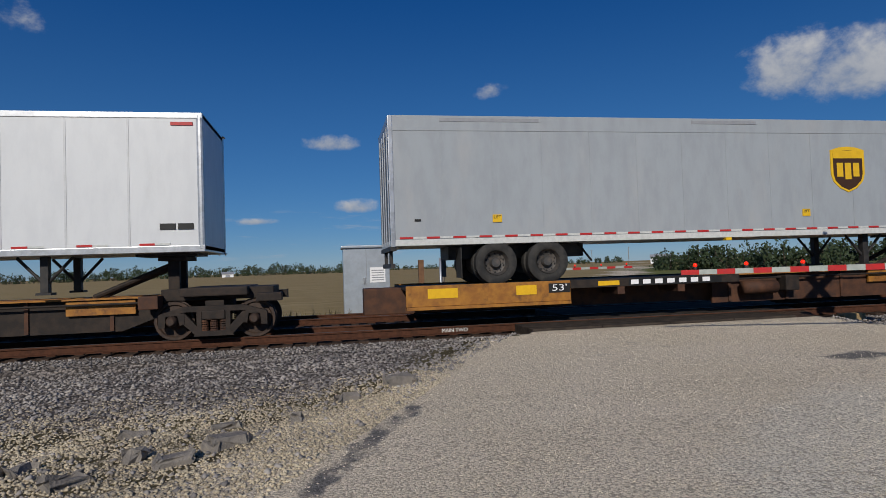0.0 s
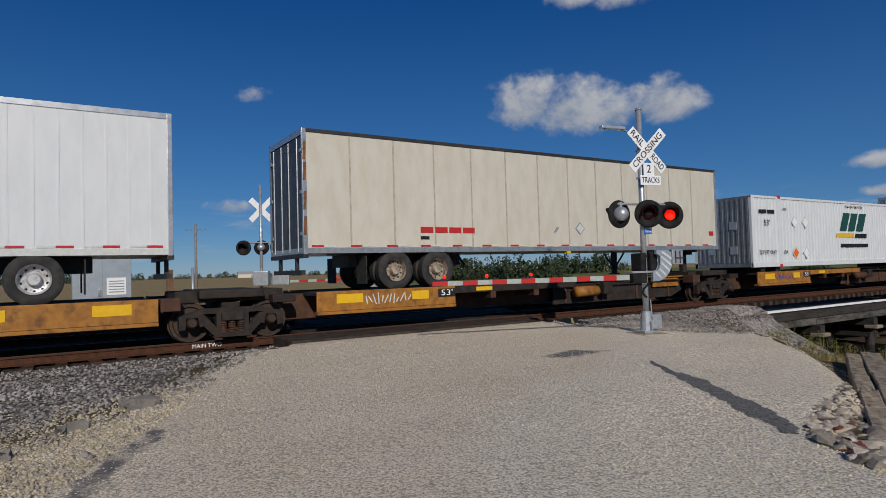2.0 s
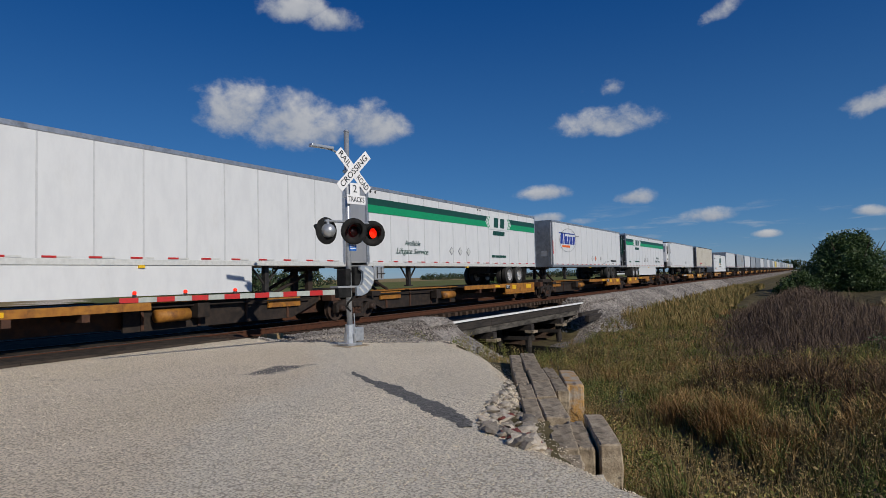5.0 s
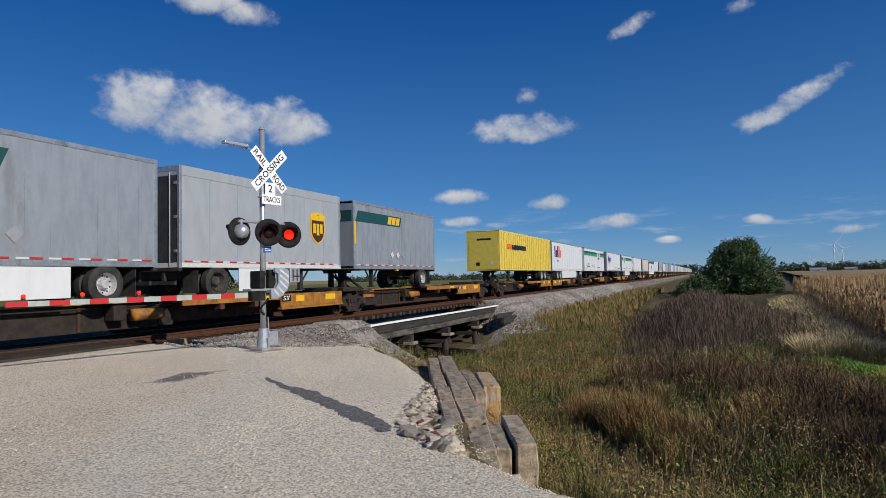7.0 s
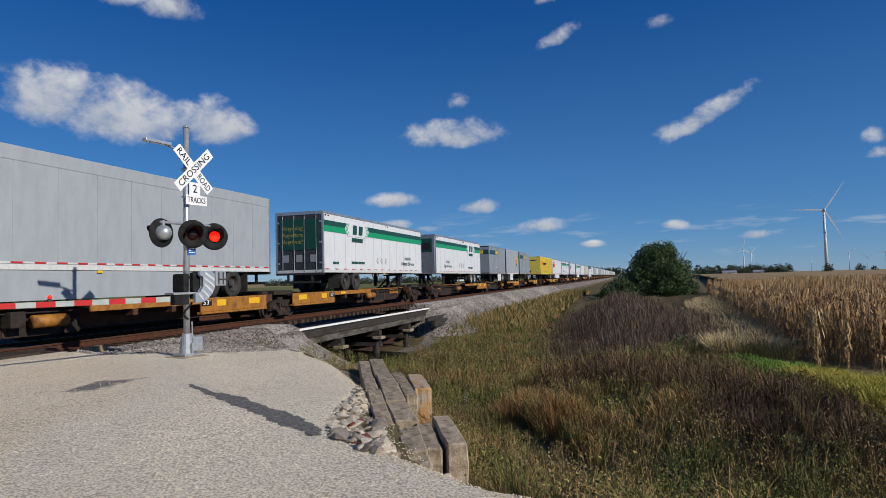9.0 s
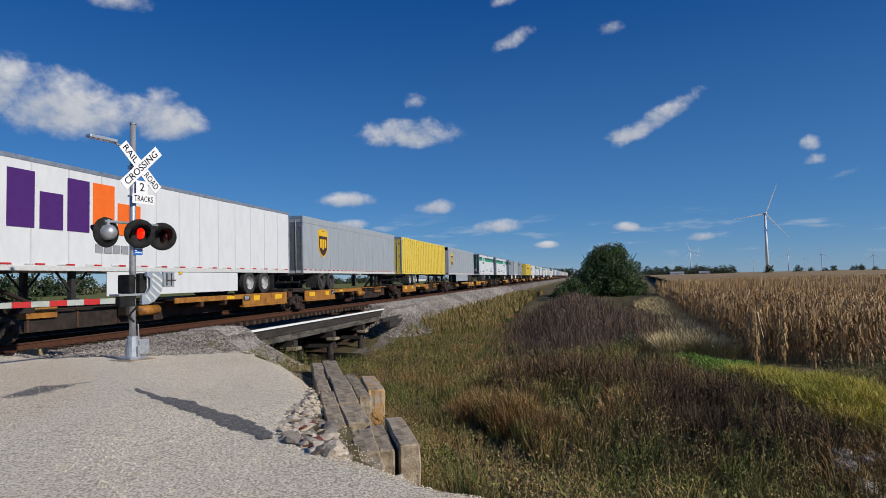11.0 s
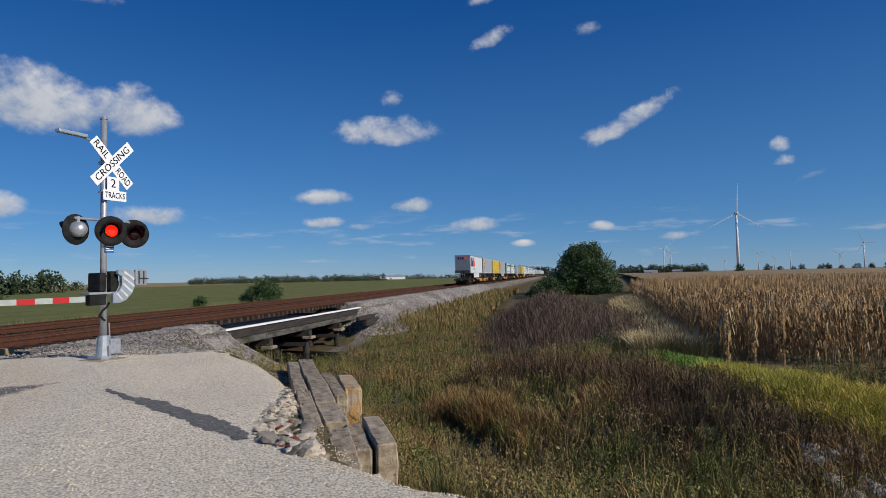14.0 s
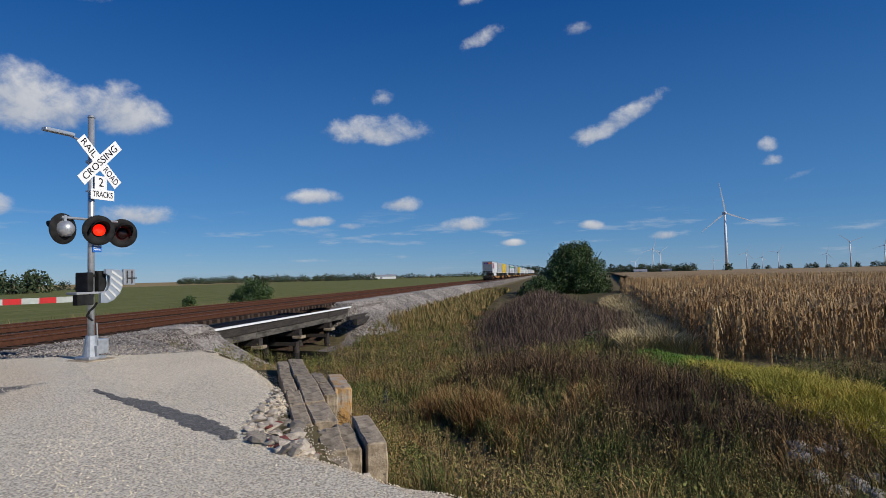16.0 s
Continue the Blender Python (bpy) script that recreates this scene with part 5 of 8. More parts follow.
    for x, z in ((11.4, 2.3), (12.1, 2.35), (13.6, 2.2), (11.0, 2.2)):
        on_side(t, "scrape", rect(x, x + 0.4, z, z + 0.05, 0.1), "graphite", 0.005)
    part("nose_panel", one(box, -0.008, 0.004, -1.19, 1.19, 1.95, 4.9), "steel_door", t, "dull grey metal nose")
    for y in (-0.7, 0.0, 0.6):
        bm = one(box, -0.012, 0.006, y - 0.2, y + 0.2, 2.6, 2.95)
        part("nose_placard", bm, "graphite", t)
    # green-band, nose to the rear
    t = trailer(-130.5, 16.15, "highway_trailer", "white trailer with two-tone green band, nose to the rear", "white", flip=True, bottom="tape_white")
    freight_marks_green(t, 16.15, 11.2, 1, 3.0, (6.2, 7.0, 7.8), 11.2)
    # purple and orange logo trailer
    t = trailer(-147.9, 16.15, "highway_trailer", "white trailer with purple and orange logo blocks", "white", skirt="white", bottom="tape_white")
    logo_blocks(t, 1.2, 3.3, [(0, 0.42, 1.15, "purple"), (0.6, 0.5, 0.75, "purple"), (1.25, 0.5, 1.15, "purple"), (1.95, 0.45, 1.15, "orange"), (2.5, 0.55, 0.75, "orange")])
    bars(t, 2.2, 3.1, 2.95, 0.16, "graphite", 3)
    # yellow sheet-and-post trailer
    yellow_trailer(-164.5, True)
    # three short trailers
    for s0, flp in ((-185.0, True), (-203.9, True)):
        t = trailer(s0, 8.53, "short_trailer", "short silver ribbed trailer with teal band and yellow mark", "silver", flip=True, ribs=0.6, bottom="rail_alu", tape_gap=0.75, skirt="white" if s0 < -190 else False)
        on_side(t, "teal_stripe", rect(0.16, 4.35, 4.02, 4.50, 0.2), "teal", 0.004, "dark teal stripe")
        logo_blocks(t, 3.05, 4.08, [(0.0, 0.34, 0.36, "gold"), (0.42, 0.34, 0.36, "gold"), (0.84, 0.34, 0.36, "gold")], 0.12)
        on_side(t, "number_plate", rect(0.03, 0.16, 3.0, 4.0), "gold", 0.008)
        bars(t, 0.05, 0.13, 3.5, 0.8, "ink", 1)
        for x in (3.5, 4.1, 4.7):
            diamond(t, x, 2.62, 0.2, "tape_white" if x < 4.5 else "graphite")
        part("nose_band", one(box, -0.012, 0.004, -1.2, 1.2, 4.02, 4.50), "teal", t)
        for k in range(3):
            part("nose_block", one(box, -0.018, -0.006, 0.2 - k * 0.42, 0.54 - k * 0.42, 4.08, 4.44), "gold", t)
    t = trailer(-194.6, 8.53, "short_trailer", "short light grey trailer with brown and gold shield badge", "grey", rim="rim_dark", door="door_dark", skirt="white", top="grey", bottom="tape_white", tape_gap=0.62, rail_h=0.3)
    badge(t, 6.9, 3.5, 0.95, 1.25)
    # 48 foot green-band trailers
    t = trailer(-222.8, 14.63, "highway_trailer", "white trailer with green band and a map poster nose", "white", flip=True, nose="steel_door", bottom="tape_white")
    freight_marks_green(t, 14.63, 10.85, 1, 3.2, (6.9, 7.5, 8.1), 10.6)
    p = part("map_poster", one(box, -0.014, 0.004, -1.0, 0.95, 3.55, 4.6), "green_dark", t, "dark poster on the nose")
    part("map_shape", one(box, -0.02, -0.012, -0.85, 0.1, 3.7, 4.3, bevel=0.004), "ink", p)
    for k in range(6):
        part("poster_bar", one(box, -0.02, -0.012, 0.2, 0.85, 3.7 + 0.13 * k, 3.76 + 0.13 * k), "tape_white", p)
    part("nose_panel", one(box, -0.008, 0.004, -1.19, 1.19, 1.95, 4.9), "steel_door", t)
    t = trailer(-240.8, 14.63, "highway_trailer", "white trailer with green band and yellow door poster", "white", rim="rim_dark", door="door_dark", bottom="tape_white")
    freight_marks_green(t, 14.63, 3.9, 1, 11.7, (6.7, 7.3, 7.95), 4.0)
    bars(t, 1.0, 1.7, 2.4, 0.12, "green_dark", 2)
    poster_rear(t, 14.63, False)
    # grey parcel trailer, nose to the rear
    t = trailer(-261.5, 16.15, "highway_trailer", "light grey parcel trailer with shield badge and side skirt", "grey", flip=True, skirt="grey", rim="rim_dark", top="grey", rail_h=0.36, bottom="tape_white", tape_gap=0.62, nose="rail_alu")
    badge(t, 1.85, 3.6, 1.15, 1.55)
    text_on(t, "53'", 0.24, "ink", 0.9, 2.65, 0.32)
    yellow_trailer(-279.4, False)
    t = trailer(-297.4, 16.15, "highway_trailer", "light grey parcel trailer with small shield badge", "grey", rim="rim_dark", top="grey", rail_h=0.36, bottom="tape_white", tape_gap=0.62)
    badge(t, 2.6, 3.6, 1.25, 1.6)
    t = trailer(-315.0, 16.15, "highway_trailer", "white trailer with large purple and orange logo blocks", "white", flip=True, skirt="white", nose="rail_alu", bottom="tape_white")
    logo_blocks(t, 0.8, 3.05, [(0, 0.8, 1.5, "purple"), (0.97, 0.75, 1.0, "purple"), (1.88, 0.78, 1.5, "purple"), (2.8, 0.85, 1.5, "orange"), (3.8, 1.0, 1.0, "orange")])
    bars(t, 3.7, 5.1, 2.6, 0.26, "graphite", 4)
    part("nose_panel", one(box, -0.008, 0.004, -1.19, 1.19, 1.95, 4.9), "steel_door", t, "grey metal nose")
    for y, w, mt in ((0.75, 0.3, "purple"), (0.35, 0.28, "purple"), (-0.02, 0.3, "purple"), (-0.4, 0.3, "orange"), (-0.78, 0.3, "orange")):
        part("nose_block", one(box, -0.016, -0.004, y - w / 2, y + w / 2, 4.2, 4.62), mt, t)
    part("nose_grille", boxes(*[(-0.03, -0.008, -1.1 + 0.42 * k, -0.75 + 0.42 * k, 1.97, 2.4) for k in range(6)]), "door_dark", t)
    # loads further up the train
    far = [("white", "plain white trailer"), ("grey", "grey trailer"), ("silver", "silver ribbed trailer"), ("white", "plain white trailer"), ("grey", "grey trailer"), ("white", "plain white trailer"), ("silver", "silver ribbed trailer"), ("white", "plain white trailer"), ("yellow", "yellow trailer"), ("white", "plain white trailer")]
    s0 = 20.0
    made = {}
    for k in range(26):
        skin, lab = far[k % len(far)]
        if skin not in made:
            made[skin] = trailer(s0, 16.15, "highway_trailer", lab + " riding far up the train", skin, full=False, door="door_dark")
        else:
            c = copy_thing(made[skin], pose(s0, TRACK_NEAR, 0))
            TRAIN.append((c, s0))
        CARS.append((s0, 16.15, False))
        TRUCKS.append(s0 + 16.9)
        s0 += 18.2


def yellow_trailer(s, flip):
    t = trailer(s, 16.15, "highway_trailer", "bright yellow trailer with upright side posts", "yellow", flip=flip, ribs=0.0 + 30, nose="yellow", top="yellow", bottom="yellow", door="yellow", tape_gap=2.0)
    for k in range(26):
        x = 0.4 + k * 0.61
        part("side_post", one(box, x - 0.05, x + 0.05, NEAR - 0.05, NEAR + 0.02, 2.07, 4.78, bevel=0.008), "yellow", t)
    if flip:
        bars(t, 3.0, 7.0, 3.75, 0.36, "ink", 9)
        on_side(t, "logo_block", rect(1.9, 2.9, 3.6, 3.95), "orange", 0.056, "red-orange logo block")
        for b in [o for o in t.children if o.name.startswith("number_bar")]:
            b.matrix_basis = pose(0, -0.052, 0)
        part("nose_panel", one(box, -0.012, 0.006, -1.18, 1.18, 2.0, 4.85), "yellow", t)
        part("nose_mark", one(box, -0.02, -0.008, -0.6, 0.5, 4.2, 4.34), "ink", t)
        part("nose_sticker", one(box, -0.02, -0.008, 0.3, 0.6, 2.3, 2.55, m=pose(0, 0, 0)), "ink", t)
        part("nose_sticker", one(box, -0.02, -0.008, -0.8, -0.5, 2.4, 2.6), "tape_white", t)


def container(s):
    """A corrugated white 53-foot container with posts 2 m from its ends."""
    L, Z0, Z1, W = 16.15, 1.19, 4.09, 1.3
    t = empty("freight_container", pose(s, TRACK_NEAR, 0))
    tagged(t, "white corrugated 53-foot container with dark green and yellow logo", "container")
    TRAIN.append((t, s))
    for side in (-1, 1):
        bm = bmesh.new()
        x, rows = 0.12, []
        while x < L - 0.12:
            for dx, d in ((0.0, 0.0), (0.12, 0.0), (0.15, 0.035), (0.21, 0.035), (0.24, 0.0)):
                rows.append((min(x + dx, L - 0.12), d))
            x += 0.245
        lo = [bm.verts.new((x, side * (W - 0.02 - d), Z0 + 0.2)) for x, d in rows]
        hi = [bm.verts.new((x, side * (W - 0.02 - d), Z1 - 0.1)) for x, d in rows]
        for i in range(len(lo) - 1):
            if rows[i + 1][0] > rows[i][0] + 1e-5:
                bm.faces.new((lo[i], lo[i + 1], hi[i + 1], hi[i]))
        part("side_wall", bm, "white", t, "corrugated white side")
        for z0, z1 in ((Z0, Z0 + 0.2), (Z1 - 0.1, Z1)):
            part("side_rail", one(box, 0.0, L, side * W, side * (W - 0.1), z0, z1, bevel=0.012), "white", t)
        for x in (2.0, L - 2.0):
            part("lift_post", one(box, x - 0.12, x + 0.12, side * (W + 0.004), side * (W - 0.1), Z0 + 0.01, Z1 - 0.01, bevel=0.01), "white", t)
            for z in (Z0 - 0.03, Z1 - 0.09):
                part("corner_casting", one(box, x - 0.10, x + 0.10, side * (W + 0.012), side * (W - 0.14), z, z + 0.13, bevel=0.01), "red", t, "red lifting casting")
        for x in (0.0, L - 0.12):
            part("end_post", one(box, x, x + 0.12, side * (W + 0.002), side * (W - 0.12), Z0 + 0.002, Z1 - 0.002, bevel=0.012), "white", t)
    part("core", one(box, 0.05, L - 0.05, -W + 0.08, W - 0.08, Z0 + 0.02, Z1 - 0.02), "white", t, "roof and inner box")
    for k in range(11):
        y = -1.1 + k * 0.22
        part("end_rib", one(box, -0.01, 0.06, y - 0.05, y + 0.05, Z0 + 0.2, Z1 - 0.12, bevel=0.01), "steel_door", t, "grey ribbed end wall" if k == 0 else "")
    part("end_wall", one(box, 0.012, 0.05, -1.18, 1.18, Z0 + 0.02, Z1 - 0.02), "steel_door", t)
    for y in (-0.5, 0.5):
        for z in (1.9, 2.9):
            part("end_placard", one(box, -0.03, -0.012, y - 0.16, y + 0.16, z - 0.16, z + 0.16, m=None), "cabinet", t)
    # slanted dark green letters as plain blocks, yellow bar
    for k, (x, w) in enumerate(((6.98, 0.58), (7.74, 0.58), (8.52, 0.62))):
        on_side(t, "logo_block", rect(x, x + w, 2.72, 3.55, 0.42), "green_dark", 0.0, "dark green slanted logo block")
    on_side(t, "logo_bar", rect(6.65, 8.25, 2.44, 2.62, 0.08), "gold", 0.0, "yellow logo bar")
    bars(t, 8.4, 9.5, 2.50, 0.2, "ink", 4, 0.05)
    bars(t, 7.0, 9.65, 2.05, 0.16, "ink", 6, 0.03)
    text_on(t, "WARNING HIGH CUBE", 0.16, "ink", 8.35, 3.84, 1.7)
    for x, sx in ((1.05, 1), (15.2, 1)):
        text_on(t, "53'", 0.34, "ink", x, 2.98, 0.42)
        text_on(t, "TOP LIFT ONLY", 0.24, "ink", x, 1.78, 1.25)
    bars(t, 0.55, 1.7, 3.45, 0.15, "ink", 2)
    for x in (2.4, 13.75):
        text_on(t, "VTP", 0.18, "ink", x, 3.56, 0.28)
        text_on(t, "DA", 0.2, "ink", x, 1.78, 0.24)
    for x in (3.15, 4.0):
        diamond(t, x, 3.05, 0.26, "sign_white", "tape_white")
        diamond(t, x, 1.75, 0.26, "sign_white" if x > 3.5 else "orange", "tape_white")
    part("lamp_stub", one(box, 2.45, 2.56, 0.9, 1.0, Z1, Z1 + 0.22), "white", t)


# ---- flat cars ----
CARS = []   # (rear of the load, its length, nose to the rear)
TRUCKS = []  # where the trucks stand


def wheelset_mesh(bm):
    for y in (-0.755, 0.755):
        s = 1 if y > 0 else -1
        lathe(bm, [(0.0, s * 0.065), (0.16, s * 0.065), (0.19, s * 0.03), (0.33, s * 0.02), (0.36, s * 0.065), (0.42, s * 0.065), (0.425, -s * 0.05), (0.45, -s * 0.055), (0.45, -s * 0.085), (0.36, -s * 0.085), (0.0, -s * 0.07)], seg=28, at=(0, y, 0.425))
    rod(bm, (0, -1.05, 0.425), (0, 1.05, 0.425), 0.075, None, 10)


WHEELSET = shared("wheelset", wheelset_mesh, "wheel_steel", True)


def side_frame_mesh(bm):
    """A cast frame with open windows beside the springs."""
    plate(bm, [(-1.10, 0.50), (-1.10, 0.60), (-0.62, 0.74), (0.62, 0.74), (1.10, 0.60), (1.10, 0.50), (0.60, 0.62), (-0.60, 0.62)], -0.080, 0.080)
    plate(bm, [(-0.42, 0.09), (-0.36, 0.20), (0.36, 0.20), (0.42, 0.09)], -0.092, 0.092)
    for d in (-1, 1):
        for outline, half in (([(1.13, 0.30), (1.13, 0.58), (0.60, 0.60), (0.60, 0.36), (0.70, 0.34), (0.74, 0.55), (0.98, 0.55), (1.0, 0.30)], 0.088),
                              ([(0.72, 0.46), (0.60, 0.60), (0.26, 0.21), (0.37, 0.10)], 0.076), ([(0.35, 0.15), (0.25, 0.15), (0.25, 0.68), (0.35, 0.68)], 0.084)):
            pts = [(d * x, z) for x, z in outline]
            plate(bm, pts if d > 0 else pts[::-1], -half, half)


SIDE_FRAME = shared("side_frame", side_frame_mesh, "car_dark")


def cap_mesh(bm):
    lathe(bm, [(0.0, -0.12), (0.07, -0.12), (0.10, -0.09), (0.12, -0.02), (0.12, 0.05)], seg=14)


CAP = shared("bearing_cap", cap_mesh, "wheel_steel", True)


def truck(s):
    """A two-axle truck under the joint of two platforms."""
    t = empty("rail_truck", pose(s, TRACK_NEAR, 0))
    tagged(t, "grimy two-axle freight truck with rusty wheels", "rail truck", "rail trucks")
    TRAIN.append((t, s))
    for x in (-0.86, 0.86):
        w = piece("wheelset", WHEELSET, "wheel_steel", t)
        w.matrix_basis = pose(x, 0, 0)
        for sy in (-1, 1):
            c = piece("bearing_cap", CAP, "wheel_steel", t)
            c.matrix_basis = pose(x, sy * 1.08, 0.43, 0, 0, 0 if sy < 0 else 180)
    for sy in (-1, 1):
        f = piece("side_frame", SIDE_FRAME, "car_dark", t)
        f.matrix_basis = pose(0, sy * 1.0, 0)
        bm = bmesh.new()
        for k in range(3):
            for j in range(5):
                x = -0.2 + k * 0.2
                rod(bm, (x, sy * 1.0, 0.20 + 0.05 * j), (x, sy * 1.0, 0.235 + 0.05 * j), 0.085, None, 10)
        part("spring_group", bm, "car_brown", t)
        part("bolster_end", one(box, -0.24, 0.24, sy * 1.12, sy * 0.8, 0.45, 0.64, bevel=0.02), "car_dark", t)
    part("bolster", one(box, -0.2, 0.2, -0.9, 0.9, 0.5, 0.85, bevel=0.02), "car_dark", t)
    part("joint_deck", one(box, -1.15, 1.25, -0.75, 0.75, 0.86, 1.12, bevel=0.02), "car_dark", t)
    part("joint_block", one(box, -0.7, 0.72, -1.05, 1.05, 0.95, 1.14, bevel=0.03), "car_dark", t)
    for sy in (-1, 1):
        part("side_step", one(box, -1.5, -1.1, sy * 1.2, sy * 0.75, 0.72, 1.0, bevel=0.02), "car_brown", t)
        part("bracket", one(box, 0.9, 1.45, sy * 1.1, sy * 0.75, 0.80, 0.98, bevel=0.02), "car_dark", t)
    return t


def platform(s, L, flip, k):
    """One platform of a spine car under a load."""
    c = empty("spine_car", pose(s, TRACK_NEAR, 0))
    tagged(c, "weathered yellow and rust-brown spine car platform", "rail car", "spine cars")
    TRAIN.append((c, s))
    X = (lambda u: L - u) if flip else (lambda u: u)

    def bx(u0, u1, *r, **kw):
        a, b = sorted((X(u0), X(u1)))
        return one(box, a, b, *r, **kw)
    part("spine", bx(-0.6, L + 0.2, -0.33, 0.33, 0.32, 0.95, bevel=0.02), "car_brown", c, "brown centre spine")
    short = L < 10
    d0, d1, d2 = (0.3, 4.25, 8.75) if not short else (0.3, 2.6, 4.8)
    part("wheel_deck", bx(d0, d2, -1.24, 1.24, 0.90, 0.965), "car_dark", c, "dark wheel deck")
    for sy in (-1, 1):
        y0, y1 = sorted((sy * 1.28, sy * 1.22))
        part("deep_side_sill", bx(d0, d1, y0, y1, 0.52, 1.0, bevel=0.01), "car_yellow", c, "deep yellow side sill")
        part("sill_flange", bx(d0, d1, min(sy * 1.31, sy * 1.1), max(sy * 1.31, sy * 1.1), 0.44, 0.515, bevel=0.01), "car_yellow", c)
        part("thin_side_sill", bx(d1 + 0.004, d2, y0, y1, 0.80, 0.995, bevel=0.01), "car_yellow" if k % 3 else "car_dark", c, "narrow side sill")
        for u in (d1 + 1.3, d1 + 2.9):
            part("outrigger", bx(u - 0.07, u + 0.07, min(sy * 1.2, sy * 0.3), max(sy * 1.2, sy * 0.3), 0.62, 0.9), "car_brown", c)
            part("gusset", bx(u - 0.09, u + 0.09, min(sy * 1.27, sy * 1.2), max(sy * 1.27, sy * 1.2), 0.62, 0.798), "car_brown", c)
    # fish-belly web behind the hitch end
    a, b, e = d2 - 0.3, L - 1.9, L - 0.6
    for sy in (-1, 1):
        bm = bmesh.new()
        plate(bm, [(X(a), 0.95), (X(a), 0.24), (X(b), 0.24), (X(e), 0.72), (X(e), 0.95)], sy * 0.56, sy * 0.50)
        part("belly_web", bm, "car_brown" if k % 2 == 0 else "car_dark", c, "brown fish-belly side web")
        n = 4
        for j in range(n):
            u = a + 0.5 + (b - a - 0.7) * j / (n - 1)
            part("web_rib", bx(u - 0.04, u + 0.04, min(sy * 0.60, sy * 0.56), max(sy * 0.60, sy * 0.56), 0.26, 0.94), "car_brown", c)
        part("top_flange", bx(a, e, min(sy * 0.72, sy * 0.3), max(sy * 0.72, sy * 0.3), 0.95, 0.985), "car_yellow", c)
        part("end_plate", bx(L - 3.0, L - 1.6, min(sy * 0.66, sy * 0.6), max(sy * 0.66, sy * 0.6), 0.62, 0.93), "car_yellow", c)
    # hitch stand
    if k == 2:
        for u in (0.9, 2.0, L - 2.0, L - 0.9):
            part("load_pedestal", bx(u - 0.15, u + 0.15, -1.15, 1.15, 0.96, 1.188, bevel=0.01), "car_dark", c)
    else:
        hu = L - 0.85
        bm = one(box, X(hu) - 0.12, X(hu) + 0.12, -0.42, -0.26, 0.95, 1.84, bevel=0.01)
        box(bm, X(hu) - 0.12, X(hu) + 0.12, 0.26, 0.42, 0.95, 1.84, bevel=0.01)
        box(bm, X(hu) - 0.3, X(hu) + 0.3, -0.55, 0.55, 1.76, 1.855, bevel=0.01)
        part("hitch_stand", bm, "car_dark", c, "dark trailer hitch")
        bm = bmesh.new()
        for y in (-0.3, 0.3):
            rod(bm, (X(hu), y, 1.7), (X(hu - 1.7), y, 1.0), 0.06, None, 8)
        part("hitch_strut", bm, "car_dark", c)
    # air tank, valves and pipes
    part("air_tank", one(rod, (X(d2 + 0.4), -0.85, 0.62), (X(d2 + 1.35), -0.85, 0.62), 0.17, None, 16), "car_yellow" if k % 2 else "car_brown", c, "round brake air tank", True)
    part("brake_pipe", one(rod, (X(d2 - 0.2), -0.75, 0.85), (X(L - 1.2), -0.75, 0.85), 0.025, None, 8), "car_dark", c)
    part("valve_box", bx(d2 + 1.6, d2 + 2.0, -0.95, -0.6, 0.5, 0.9, bevel=0.03), "car_dark", c)
    # reflective plates and markings on the near sill
    for u0, u1 in ((d0 + 0.5, d0 + 1.2), (d0 + 2.6, d0 + 3.1), (d1 + 0.7, d1 + 1.25)):
        if u1 < d1 or not short:
            z0, z1 = (0.70, 0.92) if u1 < d1 else (0.84, 0.95)
            part("yellow_plate", bx(u0, u1, -1.288, -1.27, z0, z1), "patch_yellow", c, "bright yellow reflective plate")
    if not short:
        part("length_plate", bx(d1 - 0.55, d1 - 0.01, -1.288, -1.27, 0.72, 0.94), "ink", c, "black plate")
        words("lettering", "53'", 0.22, "sign_white", c, pose(X(d1 - 0.28), -1.292, 0.83) @ FACE, width=0.36)
    if k in (0, 4):
        part("number_panel", bx(d1 + 1.5, d1 + 4.0, -1.287, -1.27, 0.81, 0.985), "ink", c, "black number panel")
        for j in range(7):
            u = d1 + 1.65 + j * 0.32
            part("number_bar", one(box, X(u) - 0.10, X(u) + 0.10, -1.292, -1.286, 0.845, 0.955), "sign_white", c)
    if k in (2, 3):
        # scrawled paint
        rng = random.Random(k)
        for j in range(12):
            u = d0 + 1.3 + j * 0.11
            bm = one(box, X(u) - 0.015, X(u) + 0.015, -1.286, -1.275, 0.62 + rng.uniform(0, 0.08), 0.86 + rng.uniform(-0.08, 0.06))
            bmesh.ops.rotate(bm, cent=(X(u), -1.28, 0.75), matrix=Matrix.Rotation(rng.uniform(-0.7, 0.7), 3, "Y"), verts=bm.verts)
            part("scrawl", bm, "navy" if k == 2 else "tape_white", c)
    return c


